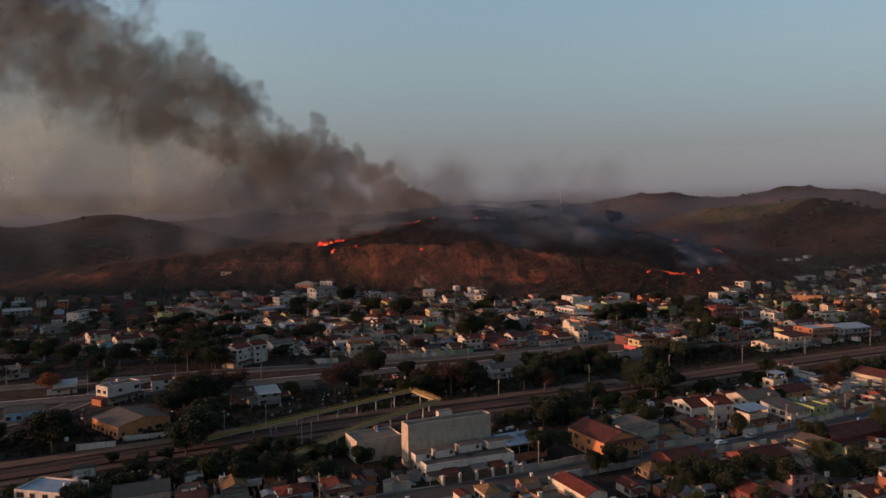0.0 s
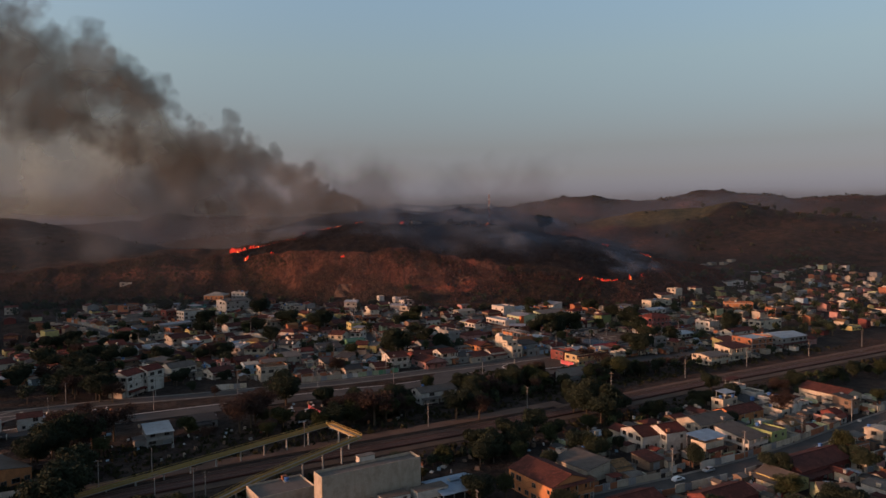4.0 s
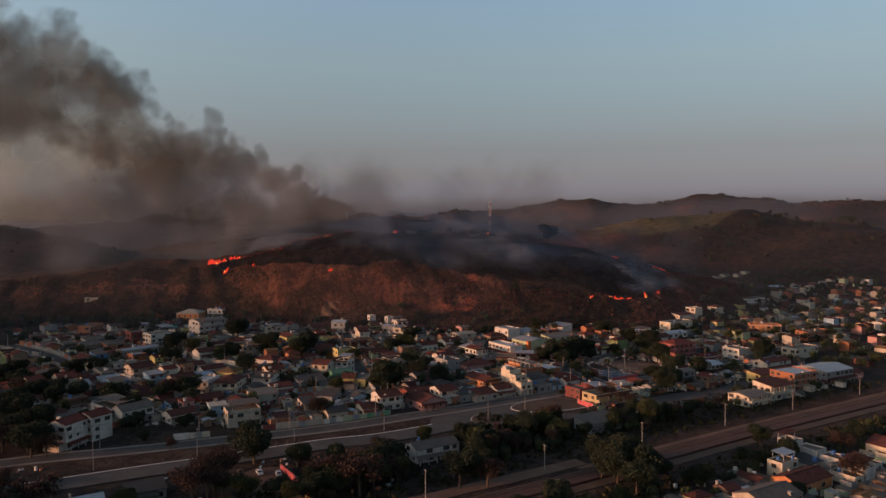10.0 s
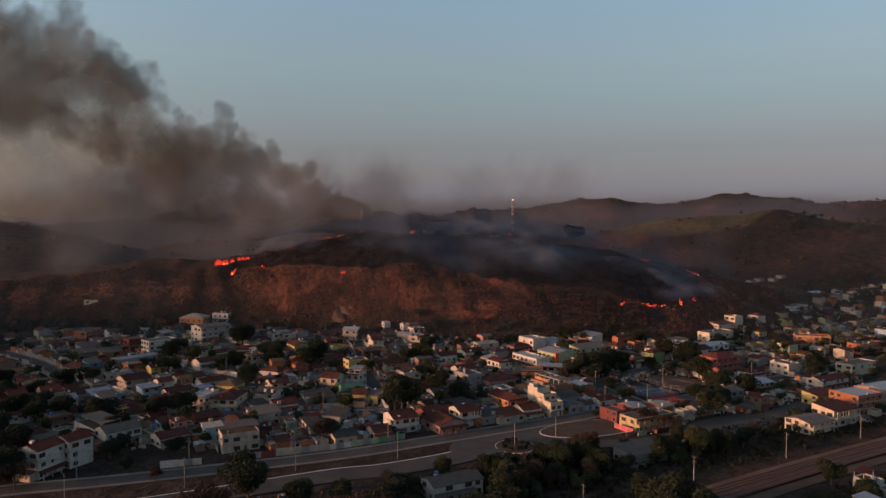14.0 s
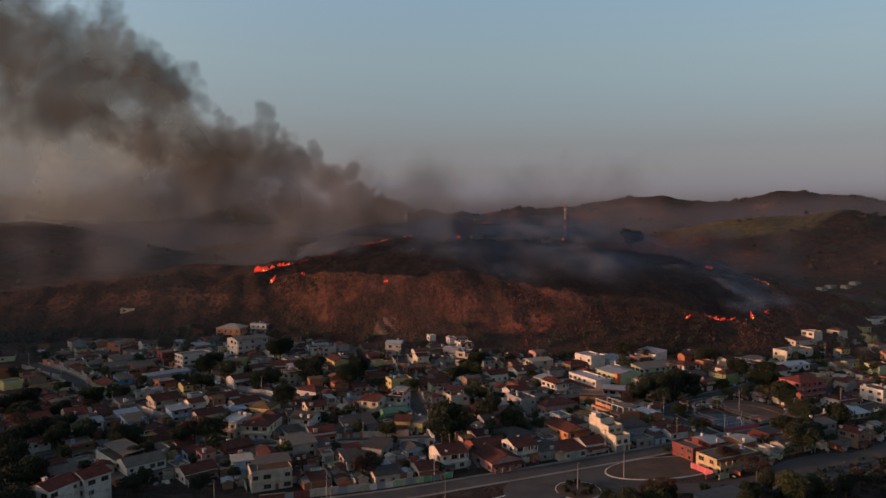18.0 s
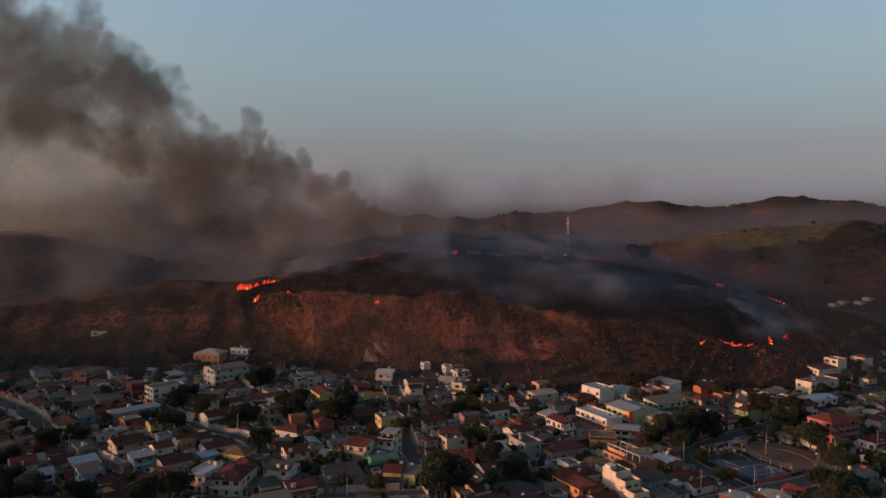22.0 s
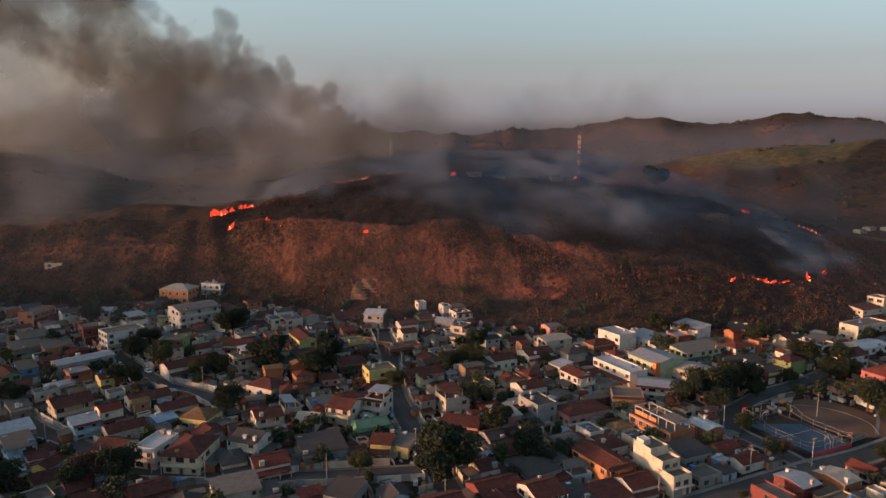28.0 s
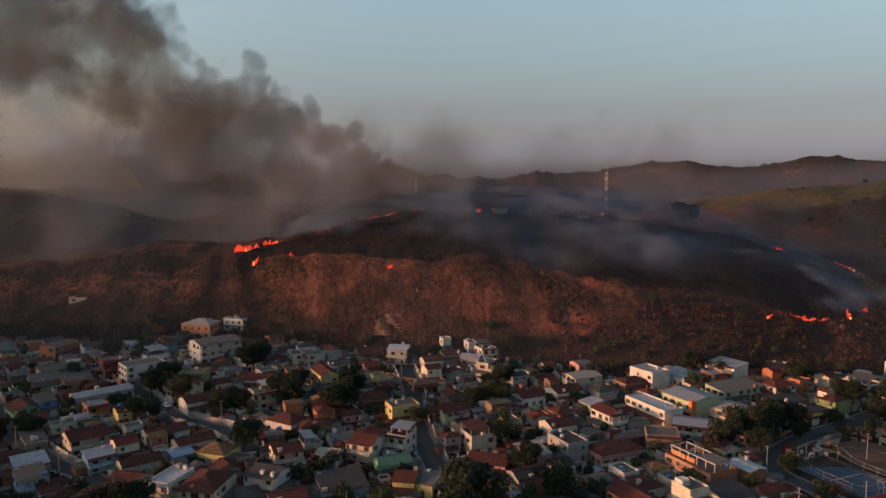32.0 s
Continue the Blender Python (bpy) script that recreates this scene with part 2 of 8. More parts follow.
# asphalt, bare earth, court
for nm, c, d in (("asphalt", (0.044, 0.040, 0.038), (0.072, 0.064, 0.058)), ("earth", (0.055, 0.036, 0.025), (0.09, 0.056, 0.037)),
                 ("rock_pale", (0.12, 0.065, 0.042), (0.185, 0.105, 0.065)), ("court_blue", (0.036, 0.062, 0.088), (0.055, 0.085, 0.11)), ("sand", (0.10, 0.056, 0.038), (0.145, 0.083, 0.055)), ("pavement_slab", (0.15, 0.13, 0.11), (0.22, 0.19, 0.165))):
    m = Mat(nm, 0.92)
    f, g = m.noise(1.6, 6, 0.65), m.noise(0.12, 4)
    base = m.mix(m.ramp(g, 0.0, 1.0, 0.35, 0.65), c, d)
    m.colour(m.mix(m.ramp(f, 0.0, 0.5, 0.45, 0.75), base, scaled(c, 0.62))).bump(f, 0.3, 0.03)

# the ground: dry reddish grass, scrub, burnt black, pasture green, town earth
m = Mat("ground", 0.95, spec=0.1)
n1, n2, n3 = m.noise(0.018, 6, 0.6), m.noise(0.11, 5, 0.6), m.noise(0.9, 4)
gully = m.noise(0.05, 4, 0.55, stretch=(1.0, 0.35, 0.35))
dry = m.mix(m.ramp(n1, 0.0, 1.0, 0.38, 0.62), (0.135, 0.047, 0.029), (0.185, 0.075, 0.043))
dry = m.mix(m.ramp(m.noise(0.085, 5, 0.6, stretch=(1.0, 0.4, 0.4)), 0.0, 0.75, 0.5, 0.7), dry, (0.046, 0.024, 0.018))
dry = m.mix(m.ramp(gully, 0.0, 0.5, 0.52, 0.66), dry, (0.225, 0.082, 0.046))
runnel = m.noise(0.30, 5, 0.6, stretch=(1.0, 0.22, 0.22))
dry = m.mix(m.ramp(runnel, 0.0, 0.65, 0.48, 0.64), dry, (0.038, 0.019, 0.015))
dry = m.mix(m.ramp(m.noise(0.6, 4, 0.6, stretch=(1.0, 0.3, 0.3)), 0.0, 0.6, 0.56, 0.68), dry, (0.23, 0.115, 0.06))
# dark scrub colour; also carries the painted shade of left and back slopes
scrub = m.mix(m.ramp(n2, 0.0, 1.0, 0.4, 0.6), (0.024, 0.019, 0.012), (0.06, 0.033, 0.021))
col = m.mix(m.ramp(m.math("ADD", m.attr("scrub"), m.math("MULTIPLY", m.math("SUBTRACT", n2, 0.5), 0.9)), 0.0, 1.0, 0.4, 0.65), dry, scrub)
past = m.mix(m.ramp(n2, 0.0, 1.0, 0.4, 0.62), (0.085, 0.066, 0.032), (0.155, 0.11, 0.05))
col = m.mix(m.ramp(m.math("ADD", m.attr("pasture"), m.math("MULTIPLY", m.math("SUBTRACT", n1, 0.5), 0.8)), 0.0, 1.0, 0.4, 0.6), col, past)
town = m.mix(m.ramp(n2, 0.0, 1.0, 0.4, 0.62), (0.038, 0.027, 0.022), (0.07, 0.049, 0.038))
col = m.mix(m.ramp(m.math("ADD", m.attr("town"), m.math("MULTIPLY", m.math("SUBTRACT", n2, 0.5), 0.6)), 0.0, 1.0, 0.4, 0.6), col, town)
ash = m.mix(m.ramp(n2, 0.0, 1.0, 0.42, 0.66), (0.008, 0.007, 0.007), (0.032, 0.022, 0.017))
burn = m.ramp(m.math("ADD", m.attr("burnt"), m.math("MULTIPLY", m.math("SUBTRACT", n2, 0.5), 0.8)), 0.0, 1.0, 0.42, 0.58)
col = m.mix(burn, col, ash)
col = m.mix(m.ramp(m.attr("bare"), 0.0, 0.85, 0.45, 0.75), col, m.mix(m.ramp(n3, 0.0, 1.0, 0.4, 0.6), (0.33, 0.088, 0.046), (0.24, 0.07, 0.04)))
tuft = m.noise(0.38, 5, 0.62)
col = m.mix(m.ramp(tuft, 0.0, 0.75, 0.48, 0.62), col, m.mix(1.0, col, (0.45, 0.42, 0.42), "MULTIPLY"))
col = m.mix(m.ramp(n3, 0.0, 0.5), col, m.mix(1.0, col, (0.5, 0.5, 0.5), "MULTIPLY"))
m.colour(col).bump(m.math("ADD", m.math("ADD", n3, m.math("MULTIPLY", tuft, 2.0)), m.math("MULTIPLY", n2, 3.0)), 0.85, 0.8)


def fire_mat(name, c, s):
    m = bpy.data.materials.new(name)
    m.use_nodes = True
    n, l = m.node_tree.nodes, m.node_tree.links
    n.remove(n["Principled BSDF"])
    e = n.new("ShaderNodeEmission")
    e.inputs["Color"].default_value, e.inputs["Strength"].default_value = (*c, 1), s
    l.new(e.outputs[0], n["Material Output"].inputs["Surface"])
    MATS[name] = m


fire_mat("flame_core", (1.0, 0.40, 0.09), 2.4)
fire_mat("flame_edge", (1.0, 0.06, 0.03), 0.85)


def smoke_mat(name, c, scale, top, lo, hi, stretch=(1, 1, 1)):
    """Thin drifting smoke, and the painted haze: a sheet that lets light through where it is thin."""
    m = bpy.data.materials.new(name)
    m.use_nodes = True
    n, l = m.node_tree.nodes, m.node_tree.links
    n.remove(n["Principled BSDF"])
    geo = n.new("ShaderNodeNewGeometry")
    mp = n.new("ShaderNodeMapping")
    mp.inputs["Scale"].default_value = stretch
    l.new(geo.outputs["Position"], mp.inputs["Vector"])
    tex = n.new("ShaderNodeTexNoise")
    tex.inputs["Scale"].default_value, tex.inputs["Detail"].default_value, tex.inputs["Roughness"].default_value = scale, 5.0, 0.52
    tex.inputs["Distortion"].default_value = 0.35
    l.new(mp.outputs[0], tex.inputs["Vector"])
    at = n.new("ShaderNodeAttribute")
    at.attribute_name = "smoke_amount"
    add = n.new("ShaderNodeMath")
    add.operation = "MULTIPLY_ADD"
    add.inputs[1].default_value = 1.5
    l.new(tex.outputs["Fac"], add.inputs[0])
    sub = n.new("ShaderNodeMath")
    sub.operation = "SUBTRACT"
    sub.inputs[1].default_value = 0.75
    l.new(at.outputs["Fac"], sub.inputs[0])
    l.new(sub.outputs[0], add.inputs[2])
    rng = n.new("ShaderNodeMapRange")
    rng.interpolation_type = "SMOOTHSTEP"
    rng.inputs["From Min"].default_value, rng.inputs["From Max"].default_value = lo, hi
    rng.inputs["To Min"].default_value, rng.inputs["To Max"].default_value = 0.0, top
    l.new(add.outputs[0], rng.inputs["Value"])
    edge = n.new("ShaderNodeMath")
    edge.operation = "MULTIPLY"
    clampd = n.new("ShaderNodeMapRange")
    clampd.inputs["From Min"].default_value, clampd.inputs["From Max"].default_value = 0.0, 0.25
    l.new(at.outputs["Fac"], clampd.inputs["Value"])
    l.new(rng.outputs[0], edge.inputs[0])
    l.new(clampd.outputs[0], edge.inputs[1])
    dif = n.new("ShaderNodeBsdfDiffuse")
    tone = n.new("ShaderNodeTexNoise")
    tone.inputs["Scale"].default_value, tone.inputs["Detail"].default_value = scale * 1.3, 6.0
    l.new(mp.outputs[0], tone.inputs["Vector"])
    tr2 = n.new("ShaderNodeMapRange")
    tr2.inputs["From Min"].default_value, tr2.inputs["From Max"].default_value = 0.36, 0.64
    l.new(tone.outputs["Fac"], tr2.inputs["Value"])
    cm = n.new("ShaderNodeMix")
    cm.data_type = "RGBA"
    cm.inputs[6].default_value = (*scaled(c, 0.6), 1)
    cm.inputs[7].default_value = (*scaled(c, 1.65), 1)
    l.new(tr2.outputs[0], cm.inputs[0])
    l.new(cm.outputs[2], dif.inputs["Color"])
    tr = n.new("ShaderNodeBsdfTransparent")
    mix = n.new("ShaderNodeMixShader")
    l.new(edge.outputs[0], mix.inputs[0])
    l.new(tr.outputs[0], mix.inputs[1])
    l.new(dif.outputs[0], mix.inputs[2])
    l.new(mix.outputs[0], n["Material Output"].inputs["Surface"])
    MATS[name] = m


smoke_mat("smoke_brown", (0.087, 0.079, 0.066), 0.022, 0.60, 0.20, 0.86)
smoke_mat("smoke_pale", (0.22, 0.23, 0.158), 0.008, 0.60, 0.0, 0.9)
smoke_mat("smoke_blue", (0.084, 0.102, 0.128), 0.022, 0.48, 0.15, 0.95, (0.8, 1, 1.0))
smoke_mat("smoke_dark", (0.15, 0.156, 0.164), 0.016, 0.50, 0.12, 0.95)
smoke_mat("smoke_slate", (0.115, 0.122, 0.128), 0.014, 0.32, 0.2, 1.0)
smoke_mat("smoke_white", (0.15, 0.168, 0.20), 0.05, 0.44, 0.25, 0.95)
smoke_mat("smoke_thin", (0.17, 0.155, 0.15), 0.014, 0.28, 0.2, 1.0)
# faint mauve air haze painted as a see-through tint, not smoke
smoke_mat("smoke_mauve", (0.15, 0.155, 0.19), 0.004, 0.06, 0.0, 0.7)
# blue distance haze painted as a see-through tint, not smoke
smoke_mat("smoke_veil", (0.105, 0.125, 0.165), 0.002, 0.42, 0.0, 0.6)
# ---------- mesh helpers ----------
def mesh(bm, name, *mats):
    me = bpy.data.meshes.new(name)
    bm.to_mesh(me)
    bm.free()
    for k in mats:
        me.materials.append(MATS[k])
    return me


def part(name, bm, material, parent, label=""):
    """Links a bmesh as one mesh object under a thing or a part."""
    ob = new(name, mesh(bm, name, material))
    ob.parent = parent
    return tagged(ob, label) if label else ob


def shared(name, me, parent, m):
    """One more object on a mesh that alike pieces share."""
    ob = new(name, me)
    ob.parent = parent
    ob.matrix_basis = m
    return ob


def thing(name, m, label, category, group="", kind=""):
    ob = new(name)
    ob.matrix_world = m
    ob.empty_display_size = 0.5
    return tagged(ob, label, category, group, kind)


def box(bm, x0, y0, z0, x1, y1, z1, mi=0):
    v = [bm.verts.new(p) for p in ((x0, y0, z0), (x1, y0, z0), (x1, y1, z0), (x0, y1, z0), (x0, y0, z1), (x1, y0, z1), (x1, y1, z1), (x0, y1, z1))]
    for f in ((3, 2, 1, 0), (4, 5, 6, 7), (0, 1, 5, 4), (1, 2, 6, 5), (2, 3, 7, 6), (3, 0, 4, 7)):
        bm.faces.new([v[i] for i in f]).material_index = mi
    return v


def tube(bm, a, b, r0, r1=None, n=6, mi=0):
    """A tapered round bar from a to b."""
    a, b = Vector(a), Vector(b)
    r1 = r0 if r1 is None else r1
    q = (b - a).to_track_quat("Z", "Y")
    ring = [[bm.verts.new(c + q @ Vector((r * math.cos(2 * math.pi * i / n), r * math.sin(2 * math.pi * i / n), 0))) for i in range(n)] for c, r in ((a, r0), (b, r1))]
    for i in range(n):
        bm.faces.new((ring[0][i], ring[0][(i + 1) % n], ring[1][(i + 1) % n], ring[1][i])).material_index = mi
    bm.faces.new(ring[0][::-1]).material_index = mi
    bm.faces.new(ring[1]).material_index = mi


def slab(bm, pts, t):
    """A sloping panel with thickness t below the given corners."""
    top = [bm.verts.new(p) for p in pts]
    low = [bm.verts.new((p[0], p[1], p[2] - t)) for p in pts]
    bm.faces.new(top)
    bm.faces.new(low[::-1])
    k = len(pts)
    for i in range(k):
        bm.faces.new((top[(i + 1) % k], top[i], low[i], low[(i + 1) % k]))


def shell(bm, verts, faces, t):
    """A closed roof skin: the given top faces, the same below by t, and the edges between."""
    top = [bm.verts.new(v) for v in verts]
    low = [bm.verts.new((v[0], v[1], v[2] - t)) for v in verts]
    seen = {}
    for f in faces:
        bm.faces.new([top[i] for i in f])
        bm.faces.new([low[i] for i in reversed(f)])
        for a, b in zip(f, f[1:] + f[:1]):
            seen[(a, b)] = True
    for a, b in list(seen):
        if (b, a) not in seen:
            bm.faces.new((top[b], top[a], low[a], low[b]))


def smooth(u):
    u = np.clip(u, 0.0, 1.0)
    return u * u * (3 - 2 * u)


def fbm(x, y, seed=0, octaves=4, size=100.0):
    """Smooth value noise on arrays, from -1 to 1."""
    x, y = np.asarray(x, float), np.asarray(y, float)
    total, amp, norm = np.zeros(np.broadcast(x, y).shape), 1.0, 0.0
    for o in range(octaves):
        u, v = x / size + 13.7 * o + seed * 3.1, y / size + 7.3 * o - seed * 1.7
        iu, iv = np.floor(u), np.floor(v)
        fu, fv = smooth(u - iu), smooth(v - iv)

        def h(a, b):
            s = np.sin(a * 127.1 + b * 311.7 + seed * 17.0) * 43758.5453
            return 2 * (s - np.floor(s)) - 1
        total += amp * ((h(iu, iv) * (1 - fu) + h(iu + 1, iv) * fu) * (1 - fv) + (h(iu, iv + 1) * (1 - fu) + h(iu + 1, iv + 1) * fu) * fv)
        norm += amp
        amp *= 0.5
        size *= 0.5
    return total / norm


# ---------- the lie of the land ----------
CREST_X = (-420, -330, -250, -194, -125, -90, -55, -24, 29, 60, 120, 150, 182, 230, 288, 350, 430)
CREST_Z = (16, 26, 36, 41, 42, 47, 57, 63, 67, 64, 62, 58, 52, 42, 31, 17, 6)
TOE_X = (-420, -330, -200, -100, 0, 80, 134, 200, 260, 330, 430)
TOE_Y = (650, 622, 608, 606, 574, 558, 552, 553, 572, 628, 720)
RISE_S = (-0.4, 0.0, 0.06, 0.14, 0.25, 0.35, 0.65, 1.0, 1.55, 2.1, 3.2)
RISE_F = (0.0, 0.10, 0.21, 0.38, 0.54, 0.66, 0.86, 1.0, 0.93, 0.62, 0.0)
FAR_AZ = (-60, -33, -27, -22, -18.5, -15, -12, -9, -4, 2, 6, 10.2, 13, 16.3, 18.5, 20.3, 23.4, 25.5, 28.4, 31, 33.7, 40, 60)
FAR_EL = (-0.5, -0.6, -0.5, -0.1, 0.35, 0.55, 0.35, 0.5, 0.7, 0.68, 0.75, 1.1, 1.38, 1.66, 1.55, 1.5, 1.42, 1.65, 2.08, 1.5, 1.15, 1.2, 1.0)
SLOPE = 0.0297          # the whole valley side climbs gently towards the ridge


BURN_X = (-122, -104, -86, -54, -32, -4, 39, 70, 90, 119, 149, 177, 214, 242, 265)     # lower edge of the burn along the slope
BURN_LOW = (0.74, 0.60, 0.59, 0.46, 0.40, 0.32, 0.38, 0.27, 0.18, 0.17, 0.16, 0.15, 0.15, 0.36, 0.66)


# red earth laid bare: x, y, half-lengths, strength, turn
BARE = ((84.7, 600.6, 7, 10, 0.7, 0), (81.6, 581.7, 6, 9, 0.7, 0), (39.3, 581.0, 12, 3, 0.6, 0), (58.5, 579.6, 14, 3, 0.65, 0), (66.1, 574.7, 12, 3, 0.6, 0), (77.3, 576.2, 8, 4, 0.6, 0), (-46.7, 604.6, 16, 4, 0.45, 0), (158.4, 563.3, 22, 5, 0.4, 0))


def hill_s(x, y):
    toe = np.interp(x, TOE_X, TOE_Y)
    return (y - toe) / (716.0 - toe)


def bell(x, y, cx, cy, sx, sy, h, turn=0.0):
    c, s = math.cos(radians(turn)), math.sin(radians(turn))
    u, v = (x - cx) * c + (y - cy) * s, -(x - cx) * s + (y - cy) * c
    return h * np.exp(-(u / sx) ** 2 - (v / sy) ** 2)


def land(x, y):
    """Height of the ground at x, y (arrays or numbers)."""
    x, y = np.asarray(x, float), np.asarray(y, float)
    town = 7.0 * smooth((y - 490) / 95) * smooth((330 - x) / 120) * smooth((x + 420) / 120)
    s = hill_s(x, y)
    top = np.interp(x, CREST_X, CREST_Z) * smooth((x + 480) / 120) * smooth((500 - x) / 120)
    hill = top * np.interp(s, RISE_S, RISE_F)
    face = smooth(s / 0.1) * smooth((2.4 - s) / 0.5) * smooth(top / 25)
    hill += face * (2.2 * fbm(x, y * 0.45, 3, 4, 34) + 1.5 * fbm(x, y * 0.7, 5, 3, 12) - 6.0 * np.abs(fbm(x + 0.25 * y, y * 0.22, 7, 4, 34)) + 1.5)
    wild = smooth((np.hypot(x * 0.8, y - 350) - 380) / 300)
    r = np.maximum(np.maximum(town, hill), 0.0)
    left = bell(x, y, -470, 1000, 230, 190, 66, 20) + bell(x, y, -330, 860, 130, 90, 26, 35) + bell(x, y, -660, 790, 150, 140, 70, 0)
    knoll = bell(x, y, 500, 1060, 170, 150, 62, -10) + bell(x, y, 690, 960, 230, 170, 52, 10) + bell(x, y, 360, 1180, 160, 150, 40)
    back = bell(x, y, 150, 1350, 420, 260, 44) + bell(x, y, -250, 1500, 380, 240, 34) + bell(x, y, 800, 1700, 420, 330, 62) + bell(x, y, 330, 1900, 260, 220, 44)
    left, knoll, back = (q * (1 + 0.22 * fbm(x, y, 9, 4, 170)) for q in (left, knoll, back))
    west = bell(x, y, -760, 440, 150, 185, 112)
    az = np.degrees(np.arctan2(x - 5.0, y - 150.0))
    d = np.hypot(x - 5.0, y - 150.0)
    ridge = (98 + 3000 * np.tan(np.radians(np.interp(az, FAR_AZ, FAR_EL) + 0.6 * fbm(az, az * 0, 29, 4, 2.6)))) * np.exp(-((d - 3000) / np.where(d > 3000, 700, 520)) ** 2)
    ridge = np.maximum(ridge + (24 * fbm(x, y, 21, 5, 420) * smooth((3050 - d) / 250) - 10 * np.abs(fbm(x, y, 23, 4, 240))) * smooth((d - 1800) / 600), 0)
    rough = wild * (6.0 * fbm(x, y, 31, 4, 110) - 7.0 * np.abs(fbm(x, y, 35, 3, 90)) + 1.6 * fbm(x, y, 33, 3, 30))
    z = np.maximum(r, 0.92 * np.maximum(np.maximum(left, knoll), west))
    fall = SLOPE * (np.minimum(y, 1100) - 0.5 * np.clip(y - 1300, 0, 1400))
    z = np.maximum(z, back) + fall + rough * smooth((np.maximum(np.maximum(left, knoll), back) + ridge - 3) / 14)
    z = np.maximum(z, ridge)
    flat = smooth((np.hypot((x - 20) / 300, (y - 330) / 240) - 0.8) / 0.4)
    return z + 0.5 * flat * fbm(x, y, 41, 3, 45)


def zat(x, y):
    return float(land(x, y))


def axis_steps(lo, a, b, hi, fine, grow=1.09):
    mid = list(np.arange(a, b + fine, fine))
    up, p, s = [], mid[-1], fine
    while p < hi:
        s *= grow
        p += s
        up.append(p)
    dn, p, s = [], a, fine
    while p > lo:
        s *= grow
        p -= s
        dn.append(p)
    return np.array(dn[::-1] + mid + up)


def build_ground():
    xs = axis_steps(-4200, -330, 430, 4200, 4.0, 1.03)
    ys = axis_steps(-1500, 490, 850, 4850, 3.2, 1.022)
    X, Y = np.meshgrid(xs, ys)
    Z = land(X, Y)
    nx, ny = len(xs), len(ys)
    me = bpy.data.meshes.new("ground")
    co = np.stack([X, Y, Z], -1).reshape(-1, 3)
    i = np.arange(nx * ny).reshape(ny, nx)
    quads = np.stack([i[:-1, :-1], i[:-1, 1:], i[1:, 1:], i[1:, :-1]], -1).reshape(-1, 4)
    me.from_pydata(co.tolist(), [], quads.tolist())
    me.polygons.foreach_set("use_smooth", [True] * len(me.polygons))
    s = hill_s(X, Y)
    low = np.interp(X, BURN_X, BURN_LOW)
    burnt = smooth((s - low) / np.interp(X, (60, 100, 150, 180), (0.08, 0.22, 0.22, 0.07))) * smooth((np.interp(X, (-120, -60, 40, 200, 280), (0.95, 1.08, 1.2, 1.05, 0.95)) - s) / 0.08) * smooth((X + 128) / 14) * smooth((284 - X) / 18)
    town = smooth((np.interp(X, TOE_X, TOE_Y) + 6 - Y) / 20)
    town = np.maximum(town * smooth((420 - X) / 60), smooth((X - 240) / 40) * smooth((760 - Y) / 50) * smooth((520 - X) / 60)) * smooth((X + 400) / 80)
    knoll = bell(X, Y, 470, 1090, 150, 95, 1.0) + 0.25 * fbm(X, Y, 55, 3, 60)
    scrub = 0.33 + 0.35 * fbm(X, Y, 51, 3, 90) + 0.42 * fbm(X + 0.5 * Y, Y * 0.8, 57, 3, 24) * smooth(s / 0.02) * (s < 1.2) + 0.35 * smooth((-60 - X) / 60) * smooth((0.4 - s) / 0.3) + 0.35 * smooth((X - 90) / 60) * smooth((0.5 - s) / 0.3) * (s < 0.6)
    scrub = scrub + 0.22 * smooth((X - 50) / 60) * smooth((0.42 - s) / 0.1) * smooth(s / 0.04)
    # back and left terms paint shade and haze as darker ground; last is scrub
    scrub = np.where(s > 1.3, scrub + 0.30, scrub) + 0.35 * smooth((-105 - X) / 60) * smooth((s - 0.35) / 0.3) + 0.2 * smooth((-140 - X) / 80) + 0.35 * bell(X, Y, 620, 950, 260, 110, 1.0)
    scrub = scrub + 0.32 * smooth((0.13 + 0.06 * fbm(X, Y, 53, 3, 20) - s) / 0.07) * smooth((s + 0.12) / 0.05)
    bare = sum(bell(X, Y, *q) for q in BARE) + 0.3 * fbm(X, Y, 59, 3, 9) * smooth(s / 0.02)
    for nm, arr in (("burnt", burnt), ("town", town), ("pasture", knoll), ("scrub", scrub), ("bare", bare)):
        at = me.attributes.new(nm, "FLOAT", "POINT")
        at.data.foreach_set("value", arr.reshape(-1).astype(np.float32))
    me.materials.append(MATS["ground"])
    return tagged(new("ground", me), "dry reddish valley floor and hills, burnt black along one ridge", "ground", kind="structure")


build_ground()


# paved places kept free of houses and trees: x, y, half-lengths, turn
PAVED = ((58, 387, 28, 18, 22), (92, 401, 25, 12, 14), (150, 400, 27, 12, 24), (157, 469, 13, 17, 24))


def on_paved(x, y, gap=0.0):
    for px, py, a, b, r in PAVED:
        c, s = math.cos(radians(r)), math.sin(radians(r))
        u, v = (x - px) * c + (y - py) * s, -(x - px) * s + (y - py) * c
        if (u / (a + gap)) ** 2 + (v / (b + gap)) ** 2 < 1:
            return True
    return False


